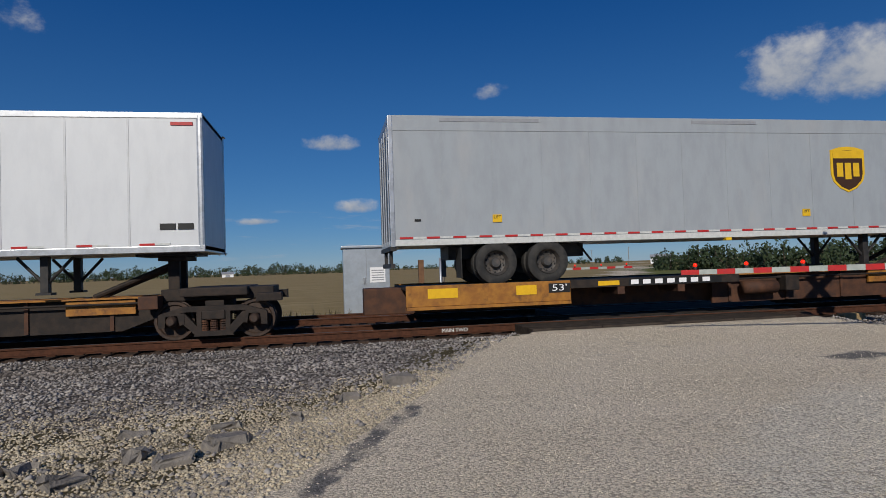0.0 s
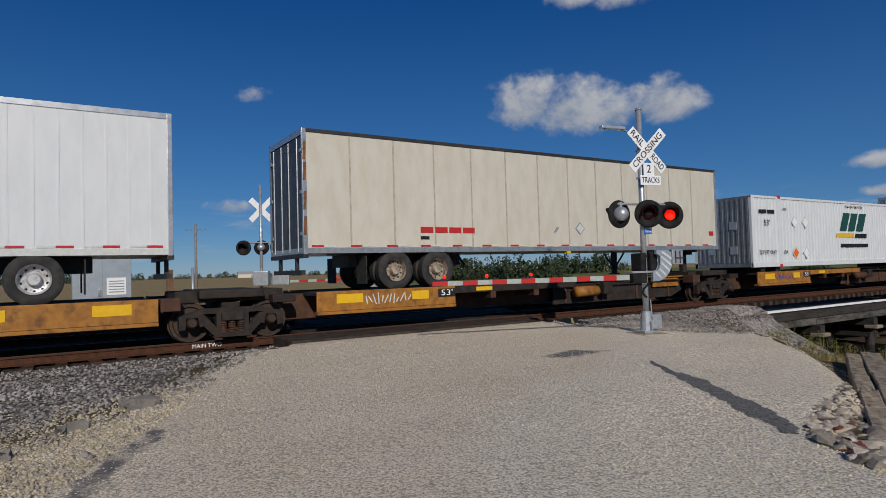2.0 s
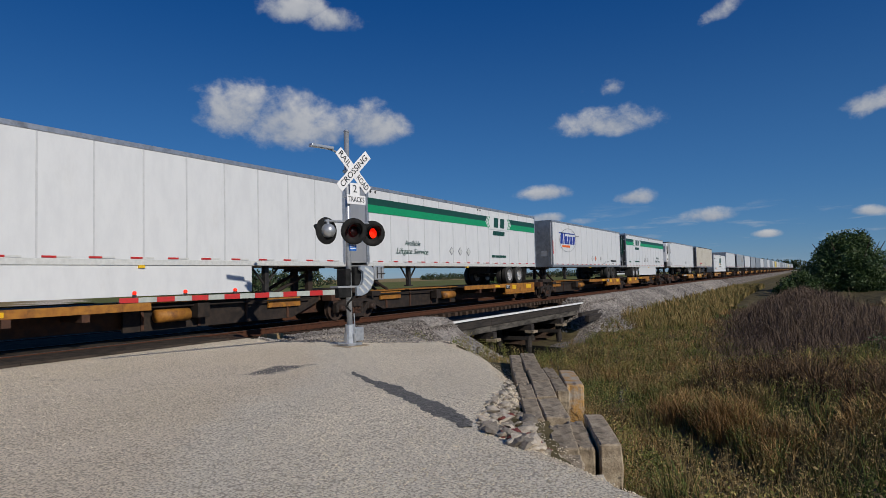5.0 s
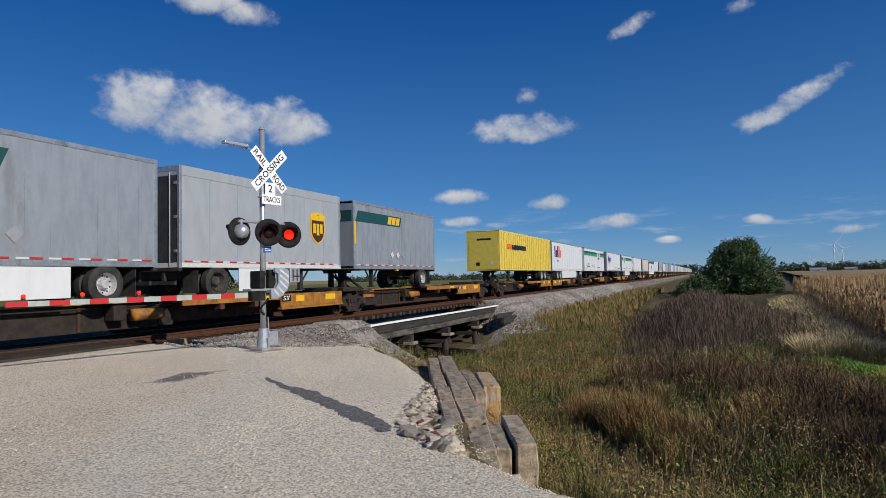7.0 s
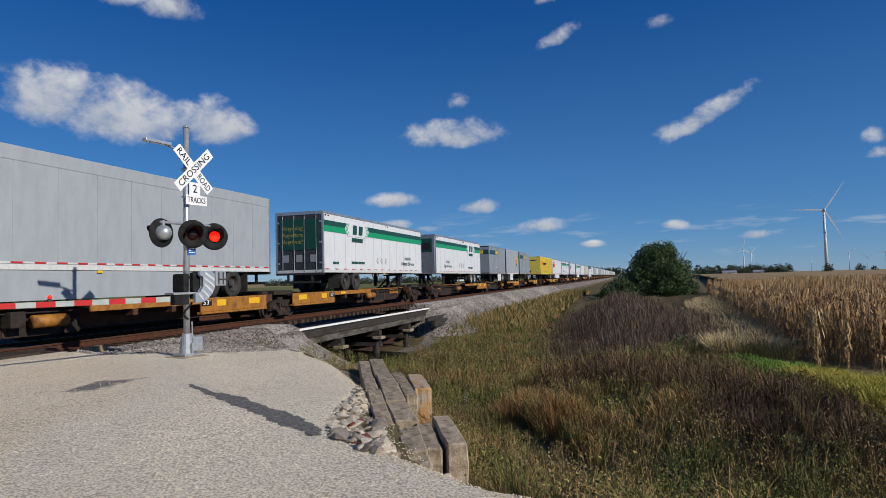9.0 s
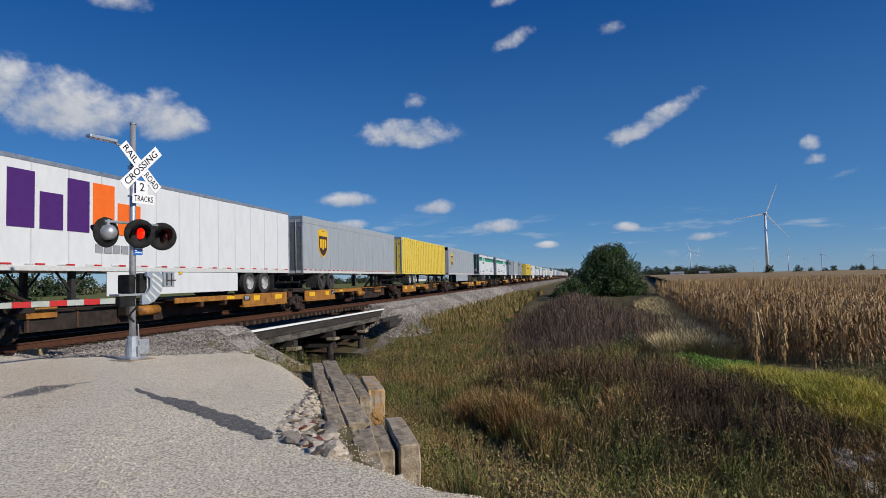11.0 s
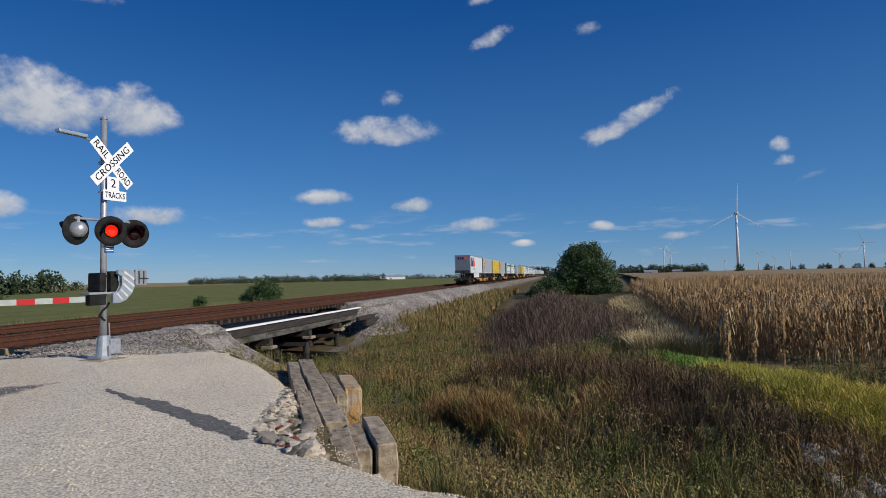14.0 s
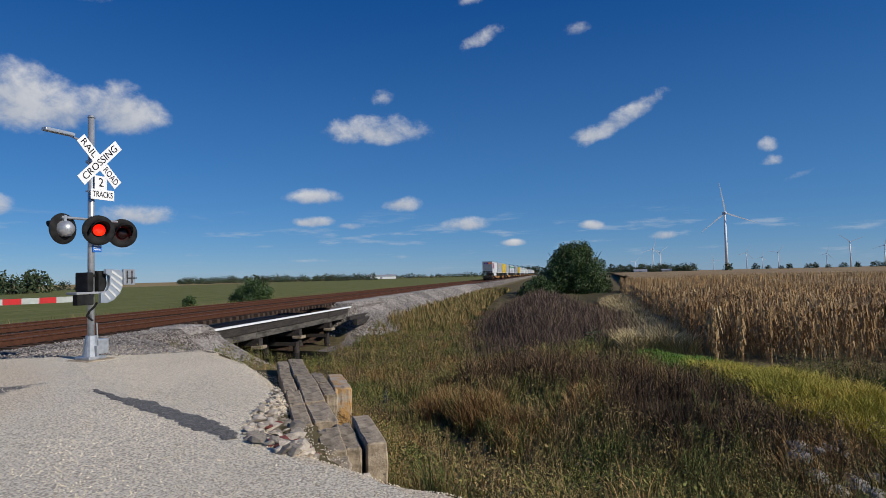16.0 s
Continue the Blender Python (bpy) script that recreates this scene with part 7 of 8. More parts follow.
def build_grass():
    rng = np.random.RandomState(21)

    def spots(n, r0, r1, a0=52, a1=140, power=1.35):
        r = r0 + (r1 - r0) * rng.random_sample(n) ** power
        a = np.radians(rng.uniform(a0, a1, n))
        x, y = r * np.sin(a), r * np.cos(a)
        ok, corn, right = in_ditch(x, y)
        return x[ok], y[ok], corn[ok], right[ok], r[ok]

    def dark_zone(x, y):
        """The stand of dead brown stalks in the middle of the ditch: 1 inside it."""
        d = np.abs(side_of([(18.2, 1.3), (16.6, -0.6), (15.2, -2.0), (13.2, -3.0)], x, y)) + 0.45 * lumps(x * 1.1, y * 1.1)
        return 0.85 * (1 - smooth(d, 0.6, 1.7))
    # low tangle that covers the ground
    x, y, corn, right, r = spots(60000, 3.5, 60)
    blades("grass_floor", x, y, rng.uniform(0.08, 0.28, len(x)), 0.006 + 0.0006 * r, "weed", "low brown tangle of dead grass", 1.6, 3)
    # tussocks of grass
    x, y, corn, right, r = spots(9000, 3.5, 62)
    patch = lumps(x * 0.42 + 1, y * 0.42) + rng.uniform(-0.5, 0.5, len(x))
    lush = (np.abs(side_of(LUSH, x, y)) < 1.25)
    dark = dark_zone(x, y) > rng.random_sample(len(x))
    green = ~lush & ~dark & (patch > 0.35)
    straw = ~lush & ~dark & (patch < -0.35)
    plain = ~(lush | dark | green | straw)
    wd = 0.0018 + 0.00036 * r
    low = np.where((y > 6.5) & (x > 18) & (x < 42), 0.6, 1.0)
    for nm, m, mat, lab, hh, cnt in (("grass", plain, "grass", "tall dry and green ditch grass", 0.50, 38), ("green_grass", green, "green_grass", "green rank grass in the ditch", 0.45, 38), ("pale_grass", straw, "rust_grass", "straw and rust coloured grass", 0.52, 36),
                                     ("dead_stalks", dark, "dead", "dark brown dead stalks in the ditch", 0.62, 40)):
        tussocks(nm, x[m], y[m], cnt, hh * low[m], np.full(m.sum(), 0.16) + 0.004 * r[m], wd[m], mat, lab, 0.75, len(nm))
    # bright grass along the field track
    n = 5200
    u = rng.random_sample(n) * 4
    lx, ly = np.interp(u, range(5), [p[0] for p in LUSH]), np.interp(u, range(5), [p[1] for p in LUSH])
    half = np.interp(u, range(5), [0.3, 0.55, 0.85, 1.05, 1.2])
    x, y = lx + rng.uniform(-1, 1, n) * half * 0.45, ly + rng.uniform(-1, 1, n) * half
    ok, corn, right = in_ditch(x, y)
    x, y, u = x[ok], y[ok], u[ok]
    far = u < 1.2
    tussocks("lush_grass", x[~far], y[~far], 26, np.full((~far).sum(), 0.40), np.full((~far).sum(), 0.16), np.full((~far).sum(), 0.005), "lush", "bright yellow-green grass by the field track", 0.7, 31)
    tussocks("lush_clover", x[far], y[far], 26, np.full(far.sum(), 0.30), np.full(far.sum(), 0.16), np.full(far.sum(), 0.011), "bright_green", "bright green low growth by the field track", 0.7, 32)
    # branching weeds over the near bank and the ditch
    x, y, corn, right, r = spots(14000, 4.0, 44, 56, 140)
    lush = np.abs(side_of(LUSH, x, y)) < 1.1
    dark = dark_zone(x, y) > rng.random_sample(len(x)) * 0.8
    patch = lumps(x * 0.6 + 4, y * 0.6 + 2) + rng.uniform(-0.6, 0.6, len(x))
    for nm, m, mat, lab, hh in (("leafy_weeds", ~lush & ~dark & (patch > -0.1), "weed_leaf", "leafy green weeds on the bank", 0.62), ("seeding_weeds", ~lush & ~dark & (patch <= -0.1), "seed_weed", "tan weeds gone to seed on the bank", 0.68),
                                ("dead_weeds", dark & ~lush, "dead", "dark dead weeds in the ditch", 0.70)):
        weeds(nm, x[m], y[m], np.full(m.sum(), hh), mat, lab, len(nm), 44, 0.014, 0.22)
    # foxtails close to the road's edge
    x, y, corn, right, r = spots(2600, 4.5, 11, 88, 140)
    tussocks("foxtail_grass", x, y, 12, np.full(len(x), 0.50), np.full(len(x), 0.12), np.full(len(x), 0.0035), "foxtail", "green and tan foxtail grass beside the road", 0.9, 41)
    # leaning rust-coloured tufts by the water
    for j, (cx, cy, rad, cnt, hh) in enumerate(((14.6, 1.75, 0.7, 1100, 0.85), (13.6, 0.9, 0.6, 700, 0.6), (15.6, 3.0, 0.6, 600, 0.8), (13.3, 3.2, 0.4, 300, 0.6), (22.0, 2.0, 0.8, 400, 0.8))):
        a, rr = rng.uniform(0, 2 * np.pi, cnt), rad * rng.random_sample(cnt) ** 0.7
        blades("grass_tuft", cx + rr * np.cos(a), cy + rr * np.sin(a), rng.uniform(0.45, 1.0, cnt) * hh, np.full(cnt, 0.008), "rust_grass", "tall rust and straw coloured grass tuft", 1.0, 60 + j)
    # straw-coloured grass along the corn
    n = 34000
    x = 20.6 + 40 * rng.random_sample(n) ** 1.3
    y = np.interp(x, [20, 24, 35, 60], [-3.9, -4.0, -4.5, -6.6]) + rng.uniform(-0.8, 1.5, n)
    z, left, right, corn, roadway, under = terrain(x, y)
    ok = (corn < -0.15) & (corn > -2.6)
    blades("straw_grass", x[ok], y[ok], rng.uniform(0.3, 0.85, ok.sum()), 0.006 + 0.0005 * x[ok], "straw", "pale straw grass along the corn", 1.1, 23)
    # field edge beyond the tracks
    n = 34000
    x, y = -40 + 130 * rng.random_sample(n), 22.8 + 9 * rng.random_sample(n) ** 1.6
    z, left, right, corn, roadway, under = terrain(x, y)
    ok = ~roadway & (np.abs(side_of([(8.0, 22.0), (700.0, 1300.0)], x, y)) > 3)
    blades("verge_grass", x[ok], y[ok], rng.uniform(0.2, 0.7, ok.sum()), np.full(ok.sum(), 0.016), "grass", "dry grass along the track verge", 0.5, 9)
    # tufts along the bank under the bridge end and embankment foot
    n = 20000
    x, y = 40 + 70 * rng.random_sample(n) ** 1.4, rng.uniform(6.5, 11.0, n)
    ok = (x > 41) & (rng.random_sample(n) < np.clip((12.2 - y) / 4, 0, 1))
    blades("bank_grass", x[ok], y[ok], rng.uniform(0.3, 0.85, ok.sum()), 0.01 + x[ok] * 0.0006, "grass", "dry grass at the foot of the ballast bank", 0.5, 12)


build_grass()


def build_brush():
    """A wide mass of bare purple-brown twigs."""
    rng = np.random.RandomState(31)
    n = 95000
    u = rng.random_sample(n)
    mid = -0.6 + 1.6 * u
    x = 24 + 34 * u
    y = mid + rng.normal(0, 1.0, n) * (1.8 + 1.2 * np.sin(u * 3.1))
    z, left, right, corn, roadway, under = terrain(x, y)
    ok = (corn < -1.0) & (y < 8.5)
    x, y, z, u, mid = x[ok], y[ok], z[ok], u[ok], mid[ok]
    n = len(x)
    top = (1.1 + 1.35 * np.sin(np.clip(u * 1.25, 0, 1) * 2.6)) * np.exp(-((y - mid) / 3.4) ** 2) * (1 + 0.16 * lumps(x * 0.8, y * 0.8))
    h = top * rng.random_sample(n) ** 0.7
    a = rng.uniform(0, 2 * np.pi, n)
    tilt = rng.normal(0, 0.95, n)
    ln = rng.uniform(0.15, 0.42, n)
    d = np.stack([np.cos(a) * np.sin(tilt), np.sin(a) * np.sin(tilt), np.cos(tilt)], -1) * ln[:, None]
    b = np.stack([x, y, z + h], -1)
    e = b + d
    side = np.stack([-np.sin(a), np.cos(a), np.zeros(n)], -1) * (0.003 + 0.00020 * x)[:, None]
    v = np.stack([b - side, b + side, e + side * 0.5, e - side * 0.5], 1).reshape(-1, 3)
    f = np.arange(n * 4).reshape(n, 4)
    quick("brush", v, f, "twig", "bare purple-brown brush along the creek", "brush")


build_brush()


def bush(name, at, w, h, mat, label, n=5000, leaf=0.12, category="bush", seed=1, trunks=5, base=0.0, flat=1.0):
    """Limbs from the ground and a crown of many small leaves in uneven clumps."""
    rng = np.random.RandomState(seed)
    b = empty(name, pose(*at))
    tagged(b, label, category)
    bm = bmesh.new()
    ends = []
    for k in range(trunks):
        a = 2 * math.pi * k / trunks + rng.uniform(-0.4, 0.4)
        p0 = Vector((rng.uniform(-0.1, 0.1) * w, rng.uniform(-0.1, 0.1) * w, -0.1))
        p1 = Vector((math.cos(a) * w * 0.22, math.sin(a) * w * 0.22, base + (h - base) * 0.45))
        p2 = Vector((math.cos(a) * w * 0.36, math.sin(a) * w * 0.36, base + (h - base) * 0.8))
        rod(bm, p0, p1, h * 0.018, h * 0.012, 7)
        rod(bm, p1, p2, h * 0.012, h * 0.004, 6)
        ends += [p1, p2]
    part("trunk", bm, "bark", b)
    m = 60 if n < 6000 else 130
    c = rng.normal(size=(m, 3))
    c /= np.linalg.norm(c, axis=1, keepdims=True)
    c *= (rng.uniform(0.25, 1.0, (m, 1)) ** 0.5)
    c[:, 2] = np.abs(c[:, 2]) * flat if base == 0 else c[:, 2]
    c *= np.array([w * 0.42, w * 0.42, (h - base) * (0.86 if base == 0 else 0.43)])
    c[:, 2] += h * 0.04 if base == 0 else base + (h - base) * 0.5
    rad = rng.uniform(0.12, 0.22, m) * min(w, h)
    which = rng.randint(0, m, n)
    d = rng.normal(size=(n, 3))
    d /= np.linalg.norm(d, axis=1, keepdims=True)
    p = c[which] + d * (rad[which] * rng.uniform(0.5, 1.1, n))[:, None]
    p[:, 2] = np.maximum(p[:, 2], 0.02)
    v, f = leaves(p, rng.uniform(0.6, 1.3, n) * leaf, seed)
    me = bpy.data.meshes.new("crown")
    me.from_pydata(v.tolist(), [], f.tolist())
    piece("crown", me, mat, b)
    return b


def polar(az, d, z=None):
    x, y = d * math.sin(radians(az)), d * math.cos(radians(az))
    if z is None:
        z = float(terrain(np.array([x]), np.array([y]))[0][0])
    return (x, y, z)


bush("field_bush", polar(92.5, 92), 10.6, 7.6, "leaf", "large round dark green bush by the corn", 44000, 0.15, seed=3, trunks=7)
bush("field_bush", polar(89.2, 84), 4.6, 2.9, "leaf", "small dark green bush beside the larger one", 9000, 0.12, seed=4)
bush("field_bush", polar(88.0, 80), 2.6, 2.2, "leaf", "low green bush on the bank", 2000, 0.12, seed=14)
bush("trackside_bush", polar(63.0, 68), 5.2, 2.9, "leaf", "dark green bush beyond the tracks", 12000, 0.11, seed=5)
bush("trackside_bush", polar(57.8, 70), 1.7, 1.2, "leaf", "small green bush beyond the tracks", 1200, 0.10, seed=6)
bush("weed_clump", (22.5, -1.5, -2.1), 1.1, 1.6, "leaf", "dark green upright weed clump", 1200, 0.05, seed=7)
bush("golden_clump", (8.9, 2.2, -1.6), 1.0, 0.7, "weed_leaf", "yellow-green goldenrod clump on the bank", 3500, 0.02, seed=8)


def woods(name, az0, az1, dist, height, label, count, seed, mat="far_leaf", wide=1.0):
    rng = random.Random(seed)
    for k in range(count):
        az = az0 + (az1 - az0) * (k + rng.uniform(0.2, 0.8)) / count
        d = dist * rng.uniform(0.94, 1.06)
        h = height * rng.uniform(0.7, 1.15)
        bush(name, polar(az, d, -1.2), h * rng.uniform(0.9, 1.5) * wide, h, mat, label, 420, h * 0.075, "tree", seed * 50 + k, 3)


woods("field_tree", 56.8, 74.0, 620, 7.5, "far tree in a long hedgerow across the green field", 44, 2, wide=1.5)
woods("field_tree", 74.0, 86.0, 900, 7.0, "far tree in a long hedgerow across the green field", 22, 3, wide=1.6)
woods("roadside_tree", 42.5, 47.3, 230, 8.0, "dark tree in a row past the field", 6, 4)
woods("roadside_tree", 48.0, 52.0, 300, 4.5, "dark shrub in a row past the field", 4, 5)
woods("near_wood_tree", 29.5, 43.5, 150, 5.6, "leafy dark tree at the wood's edge beyond the road", 18, 6, wide=1.2)
woods("field_tree", -26, 5.0, 600, 11.0, "far tree in a wood across the stubble", 40, 7, wide=1.4)
woods("field_tree", 5.0, 27.0, 900, 9.0, "far tree in a wood across the stubble", 30, 8, wide=1.4)
woods("farm_tree", 95.4, 102.8, 900, 13.0, "tree of a distant farm wood", 26, 9, wide=1.2)
woods("farm_tree", 105.0, 105.6, 700, 11, "round tree at the foot of a wind turbine", 1, 10)
woods("farm_tree", 107.0, 121.0, 1100, 11, "tree on the far edge of the corn", 16, 11, wide=1.2)
woods("farm_tree", 86.5, 90.5, 700, 16.0, "tall tree beyond the train", 5, 12)


def build_corn():
    """Standing dry corn in rows: near plants with bent leaves, further ones simpler."""
    rng = np.random.RandomState(41)
    # rows run along the field edge
    px, py = [], []
    for row in range(78):
        off = 0.35 + row * 0.76
        step_x = 0.17 if row < 6 else (0.3 if row < 16 else 0.7)
        xs = np.arange(17, 95 if row < 16 else 130, step_x) + rng.uniform(-0.06, 0.06)
        ed = np.interp(xs, [c[0] for c in CORN_EDGE], [c[1] for c in CORN_EDGE])
        px.append(xs + rng.normal(0, 0.04, len(xs)))
        py.append(ed - off + rng.normal(0, 0.05, len(xs)))
    x, y = np.concatenate(px), np.concatenate(py)
    corn = side_of(CORN_EDGE, x, y)
    ok = (corn > 0.2) & (np.hypot(x, y) < 140)
    ang = np.degrees(np.arctan2(x, y))
    ok &= (ang < 132)
    x, y = x[ok], y[ok]
    r = np.hypot(x, y)
    z = terrain(x, y)[0]
    n = len(x)
    h = rng.uniform(1.65, 2.1, n)
    V, F, base = [], [], 0
    a = rng.uniform(0, 2 * np.pi, n)
    w = 0.007 + 0.00022 * r
    # stalk
    v = np.zeros((n, 4, 3))
    for k, (sx, zz) in enumerate(((-1, 0), (1, 0), (0.5, 1), (-0.5, 1))):
        v[:, k, 0], v[:, k, 1], v[:, k, 2] = x + np.cos(a) * w * sx, y + np.sin(a) * w * sx, z + h * zz
    V.append(v.reshape(-1, 3))
    F.append(np.arange(n * 4).reshape(n, 4))
    base = n * 4
    # drooping leaves, two quads each
    for k in range(20):
        near = r < (200 if k < 4 else (60 if k < 9 else 36))
        m = near.sum()
        b = rng.uniform(0, 2 * np.pi, m)
        hh = h[near] * (0.10 + 0.85 * ((k * 7) % 20 + rng.uniform(0, 1, m)) / 20)
        ln = rng.uniform(0.22, 0.5, m)
        d = np.stack([np.cos(b), np.sin(b)], -1)
        sd = np.stack([-d[:, 1], d[:, 0]], -1) * (0.013 + 0.00042 * r[near])[:, None] * rng.uniform(0.6, 1.2, (m, 1))
        v = np.zeros((m, 6, 3))
        for i, (o, up, ww) in enumerate(((0.02, 0.0, 0.7), (0.36, 0.18, 1.0), (0.55, -0.62, 0.25))):
            for j, sg in ((0, -1), (1, 1)):
                v[:, i * 2 + j, 0] = x[near] + d[:, 0] * ln * o + sd[:, 0] * sg * ww
                v[:, i * 2 + j, 1] = y[near] + d[:, 1] * ln * o + sd[:, 1] * sg * ww
                v[:, i * 2 + j, 2] = z[near] + hh + up * ln
        V.append(v.reshape(-1, 3))
        F.append((np.array([(0, 1, 3, 2), (2, 3, 5, 4)])[None] + base + (np.arange(m) * 6)[:, None, None]).reshape(-1, 4))
        base += m * 6
    quick("corn", np.concatenate(V), np.concatenate(F), "corn_leaf", "ripe dry standing corn field", "corn")
    # the field goes on to the horizon as an uneven canopy
    xs, ys = np.concatenate([np.arange(-30, 150, 1.5), np.geomspace(152, 2600, 70)]), np.concatenate([-np.geomspace(2400, 46, 60), np.arange(-44, -6, 0.8)])
    X, Y = np.meshgrid(xs, ys)
    corn = side_of(CORN_EDGE, X, Y)
    R = np.hypot(X, Y)
    Z = -1.38 + np.where(R < 120, 1.3, 1.6) + rng.uniform(-0.25, 0.2, X.shape)
    nn, kk = X.shape
    i = np.arange(nn * kk).reshape(nn, kk)
    f = np.stack([i[:-1, :-1], i[:-1, 1:], i[1:, 1:], i[1:, :-1]], -1).reshape(-1, 4)
    okv = ((corn > 3.0) & (R > 26)).ravel()
    f = f[okv[f].all(1)]
    quick("corn_canopy", np.stack([X, Y, Z], -1).reshape(-1, 3), f, "corn_far", "far tops of the ripe corn field", "corn")


build_corn()

# ---- far things ----


def turbine(az, d, hub, blade, rz, name="wind_turbine"):
    t = empty(name, polar_pose(az, d))
    tagged(t, "tall white three-bladed wind turbine on the horizon", "wind turbine", "wind farm")
    part("tower", one(rod, (0, 0, 0), (0, 0, hub), hub * 0.028, hub * 0.016, 20), "turbine", t, "", True)
    part("nacelle", one(box, -2.0, 2.0, -3.2, 6.0, hub - 1.6, hub + 2.0, bevel=0.5), "turbine", t)
    bm = bmesh.new()
    lathe(bm, [(0.0, -2.2), (1.1, -1.6), (1.6, 0.0), (1.5, 1.2), (0.0, 1.2)], seg=14)
    for k in range(3):
        a = 2 * math.pi * k / 3
        m = pose(0, 0, 0, 0, math.degrees(a), 0)
        for z0, z1, w0, w1 in ((0.5, blade * 0.2, 1.0, 1.9), (blade * 0.2, blade, 1.9, 0.35)):
            vs = []
            for z, w in ((z0, w0), (z1, w1)):
                for sx, sy in ((-0.4, -0.12), (0.6, -0.12), (0.6, 0.12), (-0.4, 0.12)):
                    vs.append(bm.verts.new(m @ Vector((sx * w, sy * w - 0.3, z))))
            for q in ((0, 1, 5, 4), (1, 2, 6, 5), (2, 3, 7, 6), (3, 0, 4, 7), (4, 5, 6, 7)):
                bm.faces.new([vs[i] for i in q])
    r = part("rotor", bm, "turbine", t, "three long tapered blades")
    r.matrix_basis = pose(0, -4.4, hub)
    return t, r, hub


def polar_pose(az, d):
    x, y, z = polar(az, d, -1.2)
    return pose(x, y, z, 0, 0, -az + 12)


ROTORS = []
for az, d, hub, blade, rate, ph in ((105.22, 930, 80, 42, 114, 87), (99.34, 2300, 80, 42, 104, 30), (99.9, 2700, 80, 40, 104, 70), (106.74, 3000, 72, 42, 98, 10), (109.06, 3100, 72, 40, 104, 55),
                                 (112.44, 3200, 62, 38, 100, 95), (114.02, 2200, 76, 42, 108, 20), (116.2, 2700, 76, 42, 102, 60), (104.2, 3300, 50, 30, 100, 60), (107.9, 3300, 56, 34, 96, 40), (97.8, 3300, 50, 32, 100, 0)):
    t, r, hub = turbine(az, d, hub, blade, 0)
    ROTORS.append((r, hub, rate, ph))


def build_far_side():
    # signal cabinet beyond the tracks
    d = 29.5
    c = empty("signal_cabinet", pose(*polar(3.2, d, -0.75), 0, 0, 0))
    tagged(c, "silver metal signal cabinet with a white notice", "cabinet")
    part("case", one(box, -1.05, 1.05, -0.9, 0.9, 0.1, 3.15, bevel=0.02), "cabinet", c)
    part("roof", one(box, -1.13, 1.13, -1.0, 1.0, 3.15, 3.27, bevel=0.03), "cabinet", c)
    part("plinth", one(box, -1.0, 1.0, -0.85, 0.85, -0.5, 0.1), "concrete", c)
    n = part("notice", one(box, 0.15, 0.85, -0.92, -0.905, 1.55, 2.25), "sign_white", c, "white notice")
    part("notice_bar", boxes(*[(0.22, 0.78, -0.926, -0.918, 1.65 + 0.11 * k, 1.69 + 0.11 * k) for k in range(5)]), "graphite", n)
    part("door_line", boxes((-0.02, 0.0, -0.905, -0.897, 0.2, 3.1)), "graphite", c)
    part("latch", one(box, -0.16, -0.06, -0.95, -0.9, 1.5, 1.8, bevel=0.01), "galv", c)
    # far crossing signal, seen from behind, with its gate
    fx, fy, fz = polar(15.8, 26.0, -0.1)
    s = empty("far_crossing_signal", pose(fx, fy, fz, 0, 0, 150))
    tagged(s, "far crossing signal mast seen from behind", "crossing signal")
    part("mast", one(rod, (0, 0, 0), (0, 0, 5.2), 0.065, 0.06, 14), "galv", s, "", True)
    part("base", one(box, -0.2, 0.2, -0.2, 0.2, -0.2, 0.35, bevel=0.05), "galv", s)
    for ang in (-45, 45):
        bm = one(box, -0.61, 0.61, -0.006, 0.006, -0.114, 0.114)
        bmesh.ops.transform(bm, matrix=pose(0, -0.1 - (0.015 if ang > 0 else 0), 4.2) @ pose(0, 0, 0, 0, ang, 0), verts=bm.verts)
        part("crossbuck_blade", bm, "sign_white", s)
    part("cross_arm", one(rod, (-0.75, 0, 2.85), (0.75, 0, 2.85), 0.03, None, 10), "galv", s)
    for x in (-0.68, 0.0, 0.68):
        disc_lamp("flasher", s, pose(x, 0.12 if x else -0.1, 2.65, 0, 0, 180 if x else 0), "far")
    part("gate_mechanism", one(box, -0.3, 0.3, -0.25, 0.25, 1.1, 1.7, bevel=0.04), "galv", s)
    part("counterweight", one(box, -1.1, -0.4, -0.2, 0.0, 1.1, 1.6, bevel=0.05), "galv", s)
    build_gate((fx + 0.4, fy), (0.98, -0.1), 5.2, fz + 1.25, "gate_arm", "lowered far gate arm in red and white", True, 14)
    # poles
    def pole(az, d, h, name="utility_pole", label="grey wooden utility pole"):
        x, y, z = polar(az, d, -1.2)
        p = empty(name, pose(x, y, z, 0, 0, -az))
        tagged(p, label, "pole", "poles")
        part("shaft", one(rod, (0, 0, -0.3), (0, 0, h), 0.14, 0.10, 12), "wood_pole", p, "", True)
        if h > 5:
            part("cross_bar", one(box, -0.9, 0.9, -0.05, 0.05, h - 0.6, h - 0.48), "wood_pole", p)
            part("insulator", one(rod, (0.7, 0, h - 0.48), (0.7, 0, h - 0.3), 0.05, None, 8), "cabinet", p)
    pole(10.35, 62, 7.6)
    pole(27.2, 300, 9.0)
    pole(24.0, 340, 9.0)
    x, y, z = polar(8.3, 31, -1.1)
    ob = part("timber_post", one(box, -0.13, 0.13, -0.13, 0.13, -0.3, 2.9, bevel=0.02), material("brown_post", (0.20, 0.105, 0.055), 0.9, 0, (0.13, 0.07, 0.04), 5, bump=0.4))
    ob.matrix_basis = pose(x, y, z)
    tagged(ob, "brown timber post beyond the tracks", "post")
    x, y, z = polar(10.1, 33, -1.1)
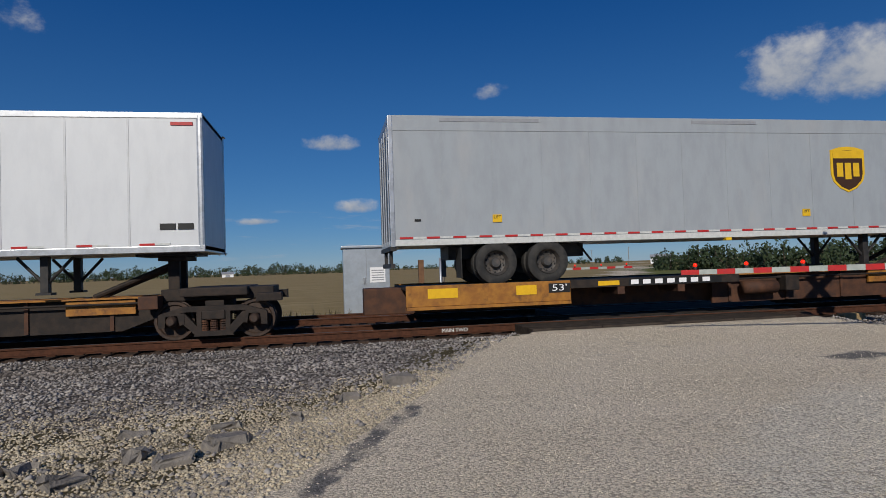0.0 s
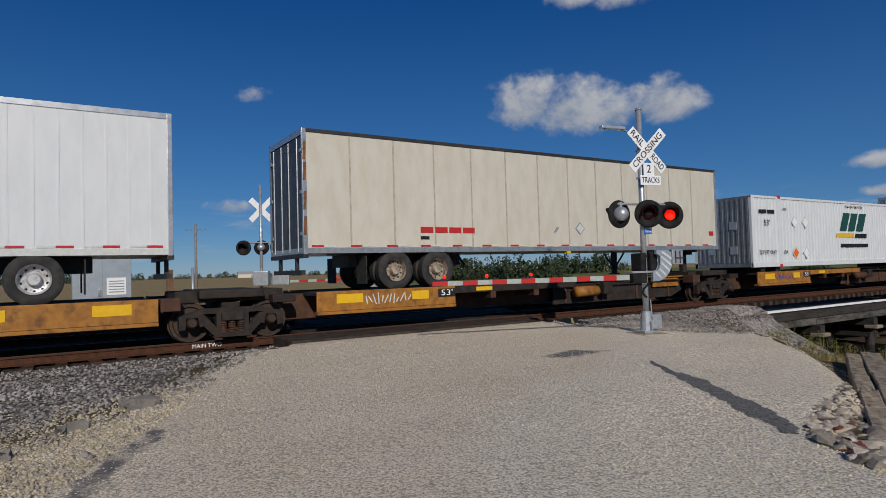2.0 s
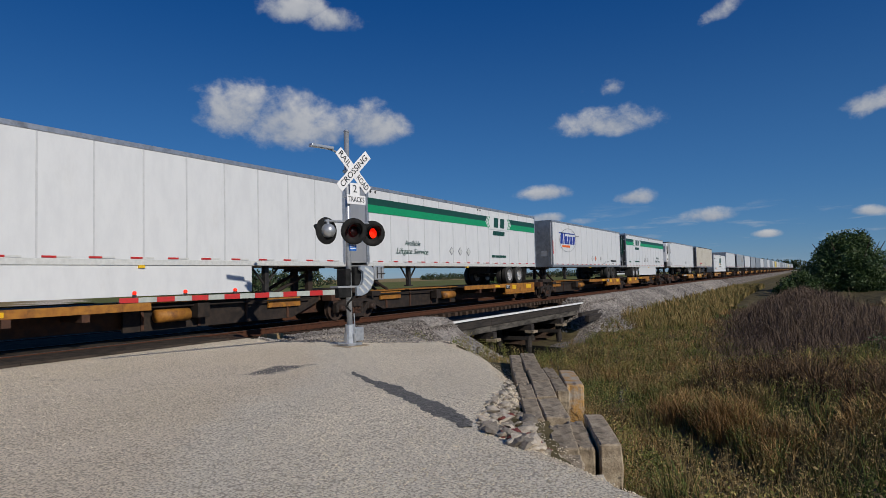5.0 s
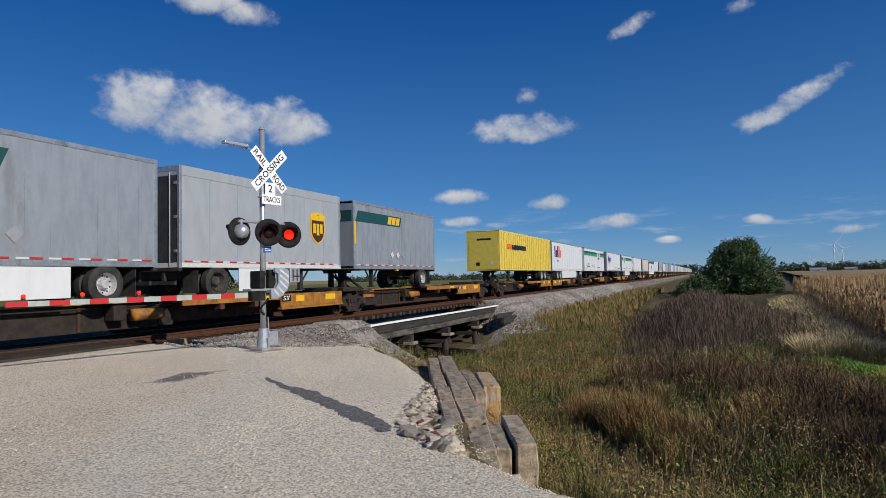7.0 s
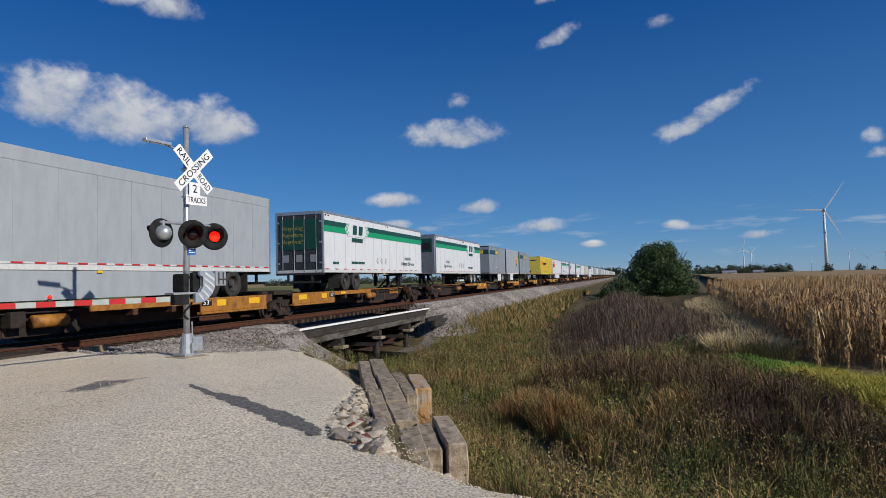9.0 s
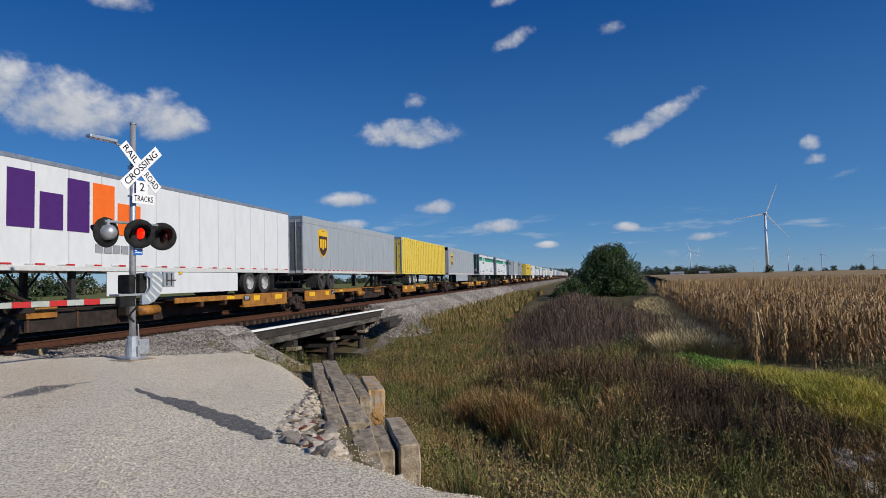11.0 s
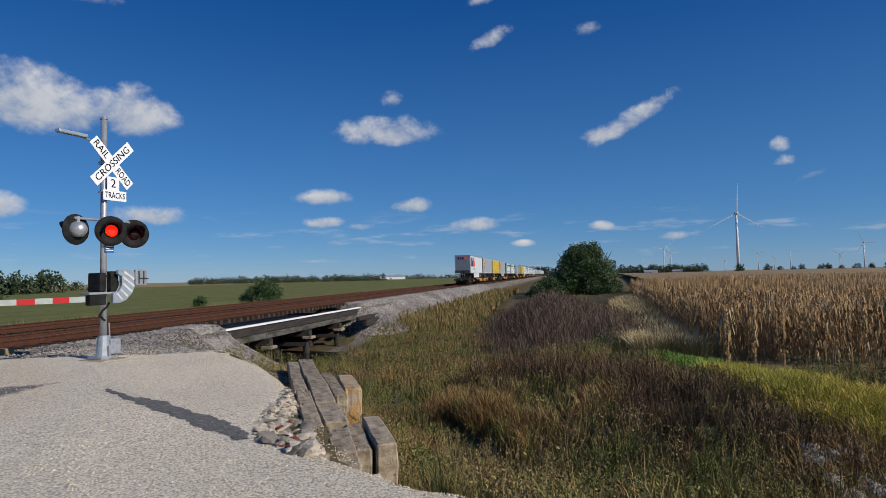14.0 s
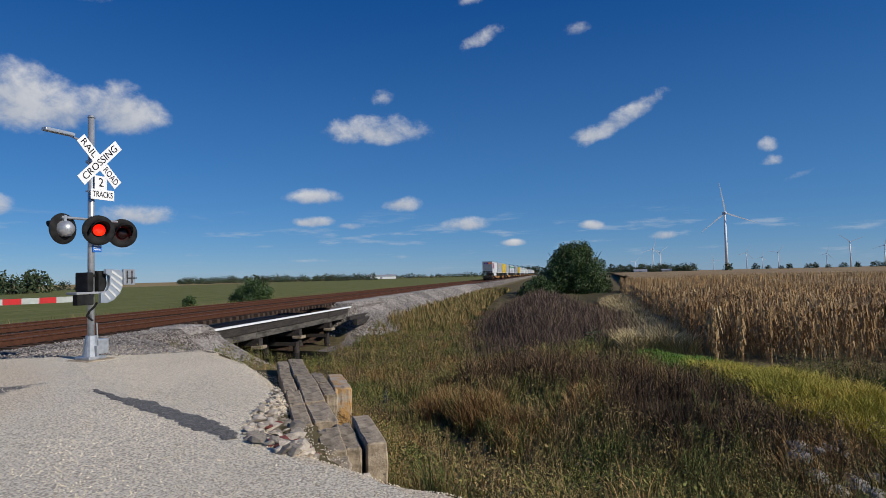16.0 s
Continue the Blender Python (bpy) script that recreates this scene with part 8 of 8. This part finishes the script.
    ob = part("steel_post", one(rod, (0, 0, -0.3), (0, 0, 3.0), 0.07, None, 12), "galv", None, "", True)
    ob.matrix_basis = pose(x, y, z)
    tagged(ob, "grey steel post beyond the tracks", "post")
    # waiting car on the far road
    x, y, z = polar(26.0, 34, -1.0)
    car = empty("parked_car", pose(x, y, z, 0, 0, 62))
    tagged(car, "dark car waiting beyond the crossing", "car")
    bm = one(box, -2.2, 2.2, -0.88, 0.88, 0.35, 0.95, bevel=0.14)
    part("body", bm, "ink", car)
    part("cabin", one(box, -1.3, 1.0, -0.76, 0.76, 0.9, 1.45, bevel=0.2), "lens_glass", car, "dark glass cabin")
    part("roof", one(box, -0.9, 0.6, -0.68, 0.68, 1.42, 1.48, bevel=0.03), "ink", car)
    for x in (-1.4, 1.4):
        for y in (-0.85, 0.85):
            part("wheel", one(rod, (x, y - 0.1, 0.33), (x, y + 0.1, 0.33), 0.33, None, 16), "tyre", car)
    # farm buildings far off
    for az, d, w, h, mt, lab in ((98.2, 820, 16, 5, "sign_white", "white farm building"), (100.4, 850, 12, 5, "cream", "pale farm shed"), (74.6, 850, 40, 6, "sign_white", "long white farm shed"), (30.0, 420, 14, 6, "sign_white", "white farmhouse"), (44.0, 260, 10, 4, "sign_white", "white shed among trees"), (-9.0, 480, 8, 4, "sign_white", "white field shed"), (15.0, 700, 30, 7, "cream", "pale farm shed")):
        x, y, z = polar(az, d, -1.2)
        hs = empty("farm_building", pose(x, y, z, 0, 0, -az))
        tagged(hs, lab + " on the horizon", "building")
        part("wall", one(box, -w / 2, w / 2, -3, 3, 0, h * 0.62), mt, hs)
        bm = bmesh.new()
        a = [bm.verts.new(p) for p in ((-w / 2 - 0.4, -3.5, h * 0.6), (w / 2 + 0.4, -3.5, h * 0.6), (w / 2 + 0.4, 3.5, h * 0.6), (-w / 2 - 0.4, 3.5, h * 0.6), (-w / 2 - 0.4, 0, h), (w / 2 + 0.4, 0, h))]
        for q in ((0, 1, 5, 4), (2, 3, 4, 5), (1, 2, 5), (3, 0, 4), (0, 3, 2, 1)):
            bm.faces.new([a[i] for i in q])
        part("roof", bm, "graphite", hs)
        part("door", one(box, -1.5, 1.5, -3.04, -3.0, 0, h * 0.45), "graphite", hs)


build_far_side()

# pale rocks at the foot of the far bank
rng_r = random.Random(77)
for k in range(16):
    x, y = 11.5 + rng_r.uniform(-0.9, 0.9), -4.7 + rng_r.uniform(-0.5, 0.5)
    sz = rng_r.uniform(0.08, 0.2)
    bm = bmesh.new()
    bmesh.ops.create_icosphere(bm, subdivisions=2, radius=sz)
    for v in bm.verts:
        v.co = Vector((v.co.x * 1.2, v.co.y, v.co.z * 0.65)) + Vector((rng_r.uniform(-1, 1), rng_r.uniform(-1, 1), rng_r.uniform(-1, 1))) * sz * 0.12
    ob = part("bank_rock", bm, "bank_rock")
    ob.matrix_basis = pose(x, y, float(terrain(np.array([x]), np.array([y]))[0][0]) + sz * 0.5, 0, 0, rng_r.uniform(0, 360))
    tagged(ob, "pale grey rock half hidden in the weeds", "rock", "bank rocks")


def motions():
    times = [0.5 * k for k in range(33)]
    for thing, s in TRAIN:
        walk(thing, [(t, pose(s + SPEED * t, TRACK_NEAR, 0)) for t in (0.0, 4.0, 8.0, 12.0, 16.0)])
    for r, hub, rate, ph in ROTORS:
        walk(r, [(t, pose(0, -4.4, hub, 0, ph + rate * t, 0)) for t in times])
    # the two lamps flash in turn: each turns its lit face to the road for half a beat
    beat = [(0.0, 1), (0.68, 0), (1.12, 1), (1.32, 0), (1.75, 1), (2.25, 0), (2.75, 1), (3.25, 0), (3.75, 1), (4.3, 0), (4.8, 1), (5.3, 0), (5.8, 1), (6.28, 0), (6.78, 1), (7.28, 0), (7.78, 1), (8.28, 0),
            (8.75, 1), (9.12, 0), (9.6, 1), (10.1, 0), (10.6, 1), (11.0, 0), (11.4, 1), (11.87, 0), (12.37, 1), (12.87, 0), (13.37, 1), (13.87, 0), (14.37, 1), (14.87, 0), (15.37, 1), (15.87, 0)]
    for k, lens in enumerate(LENSES):
        turn = 180.0 if beat[0][1] == k else 0.0
        rows = [(0.0, turn)]
        for t, lit in beat[1:]:
            for j in (0, 1, 2, 3):
                rows.append((t - 0.05 + j / 30, turn + j * 60))
            turn += 180.0
        rows.append((16.0, turn))
        walk(lens, [(t, pose(0, 0, 0, 0, 0, a)) for t, a in rows])


motions()
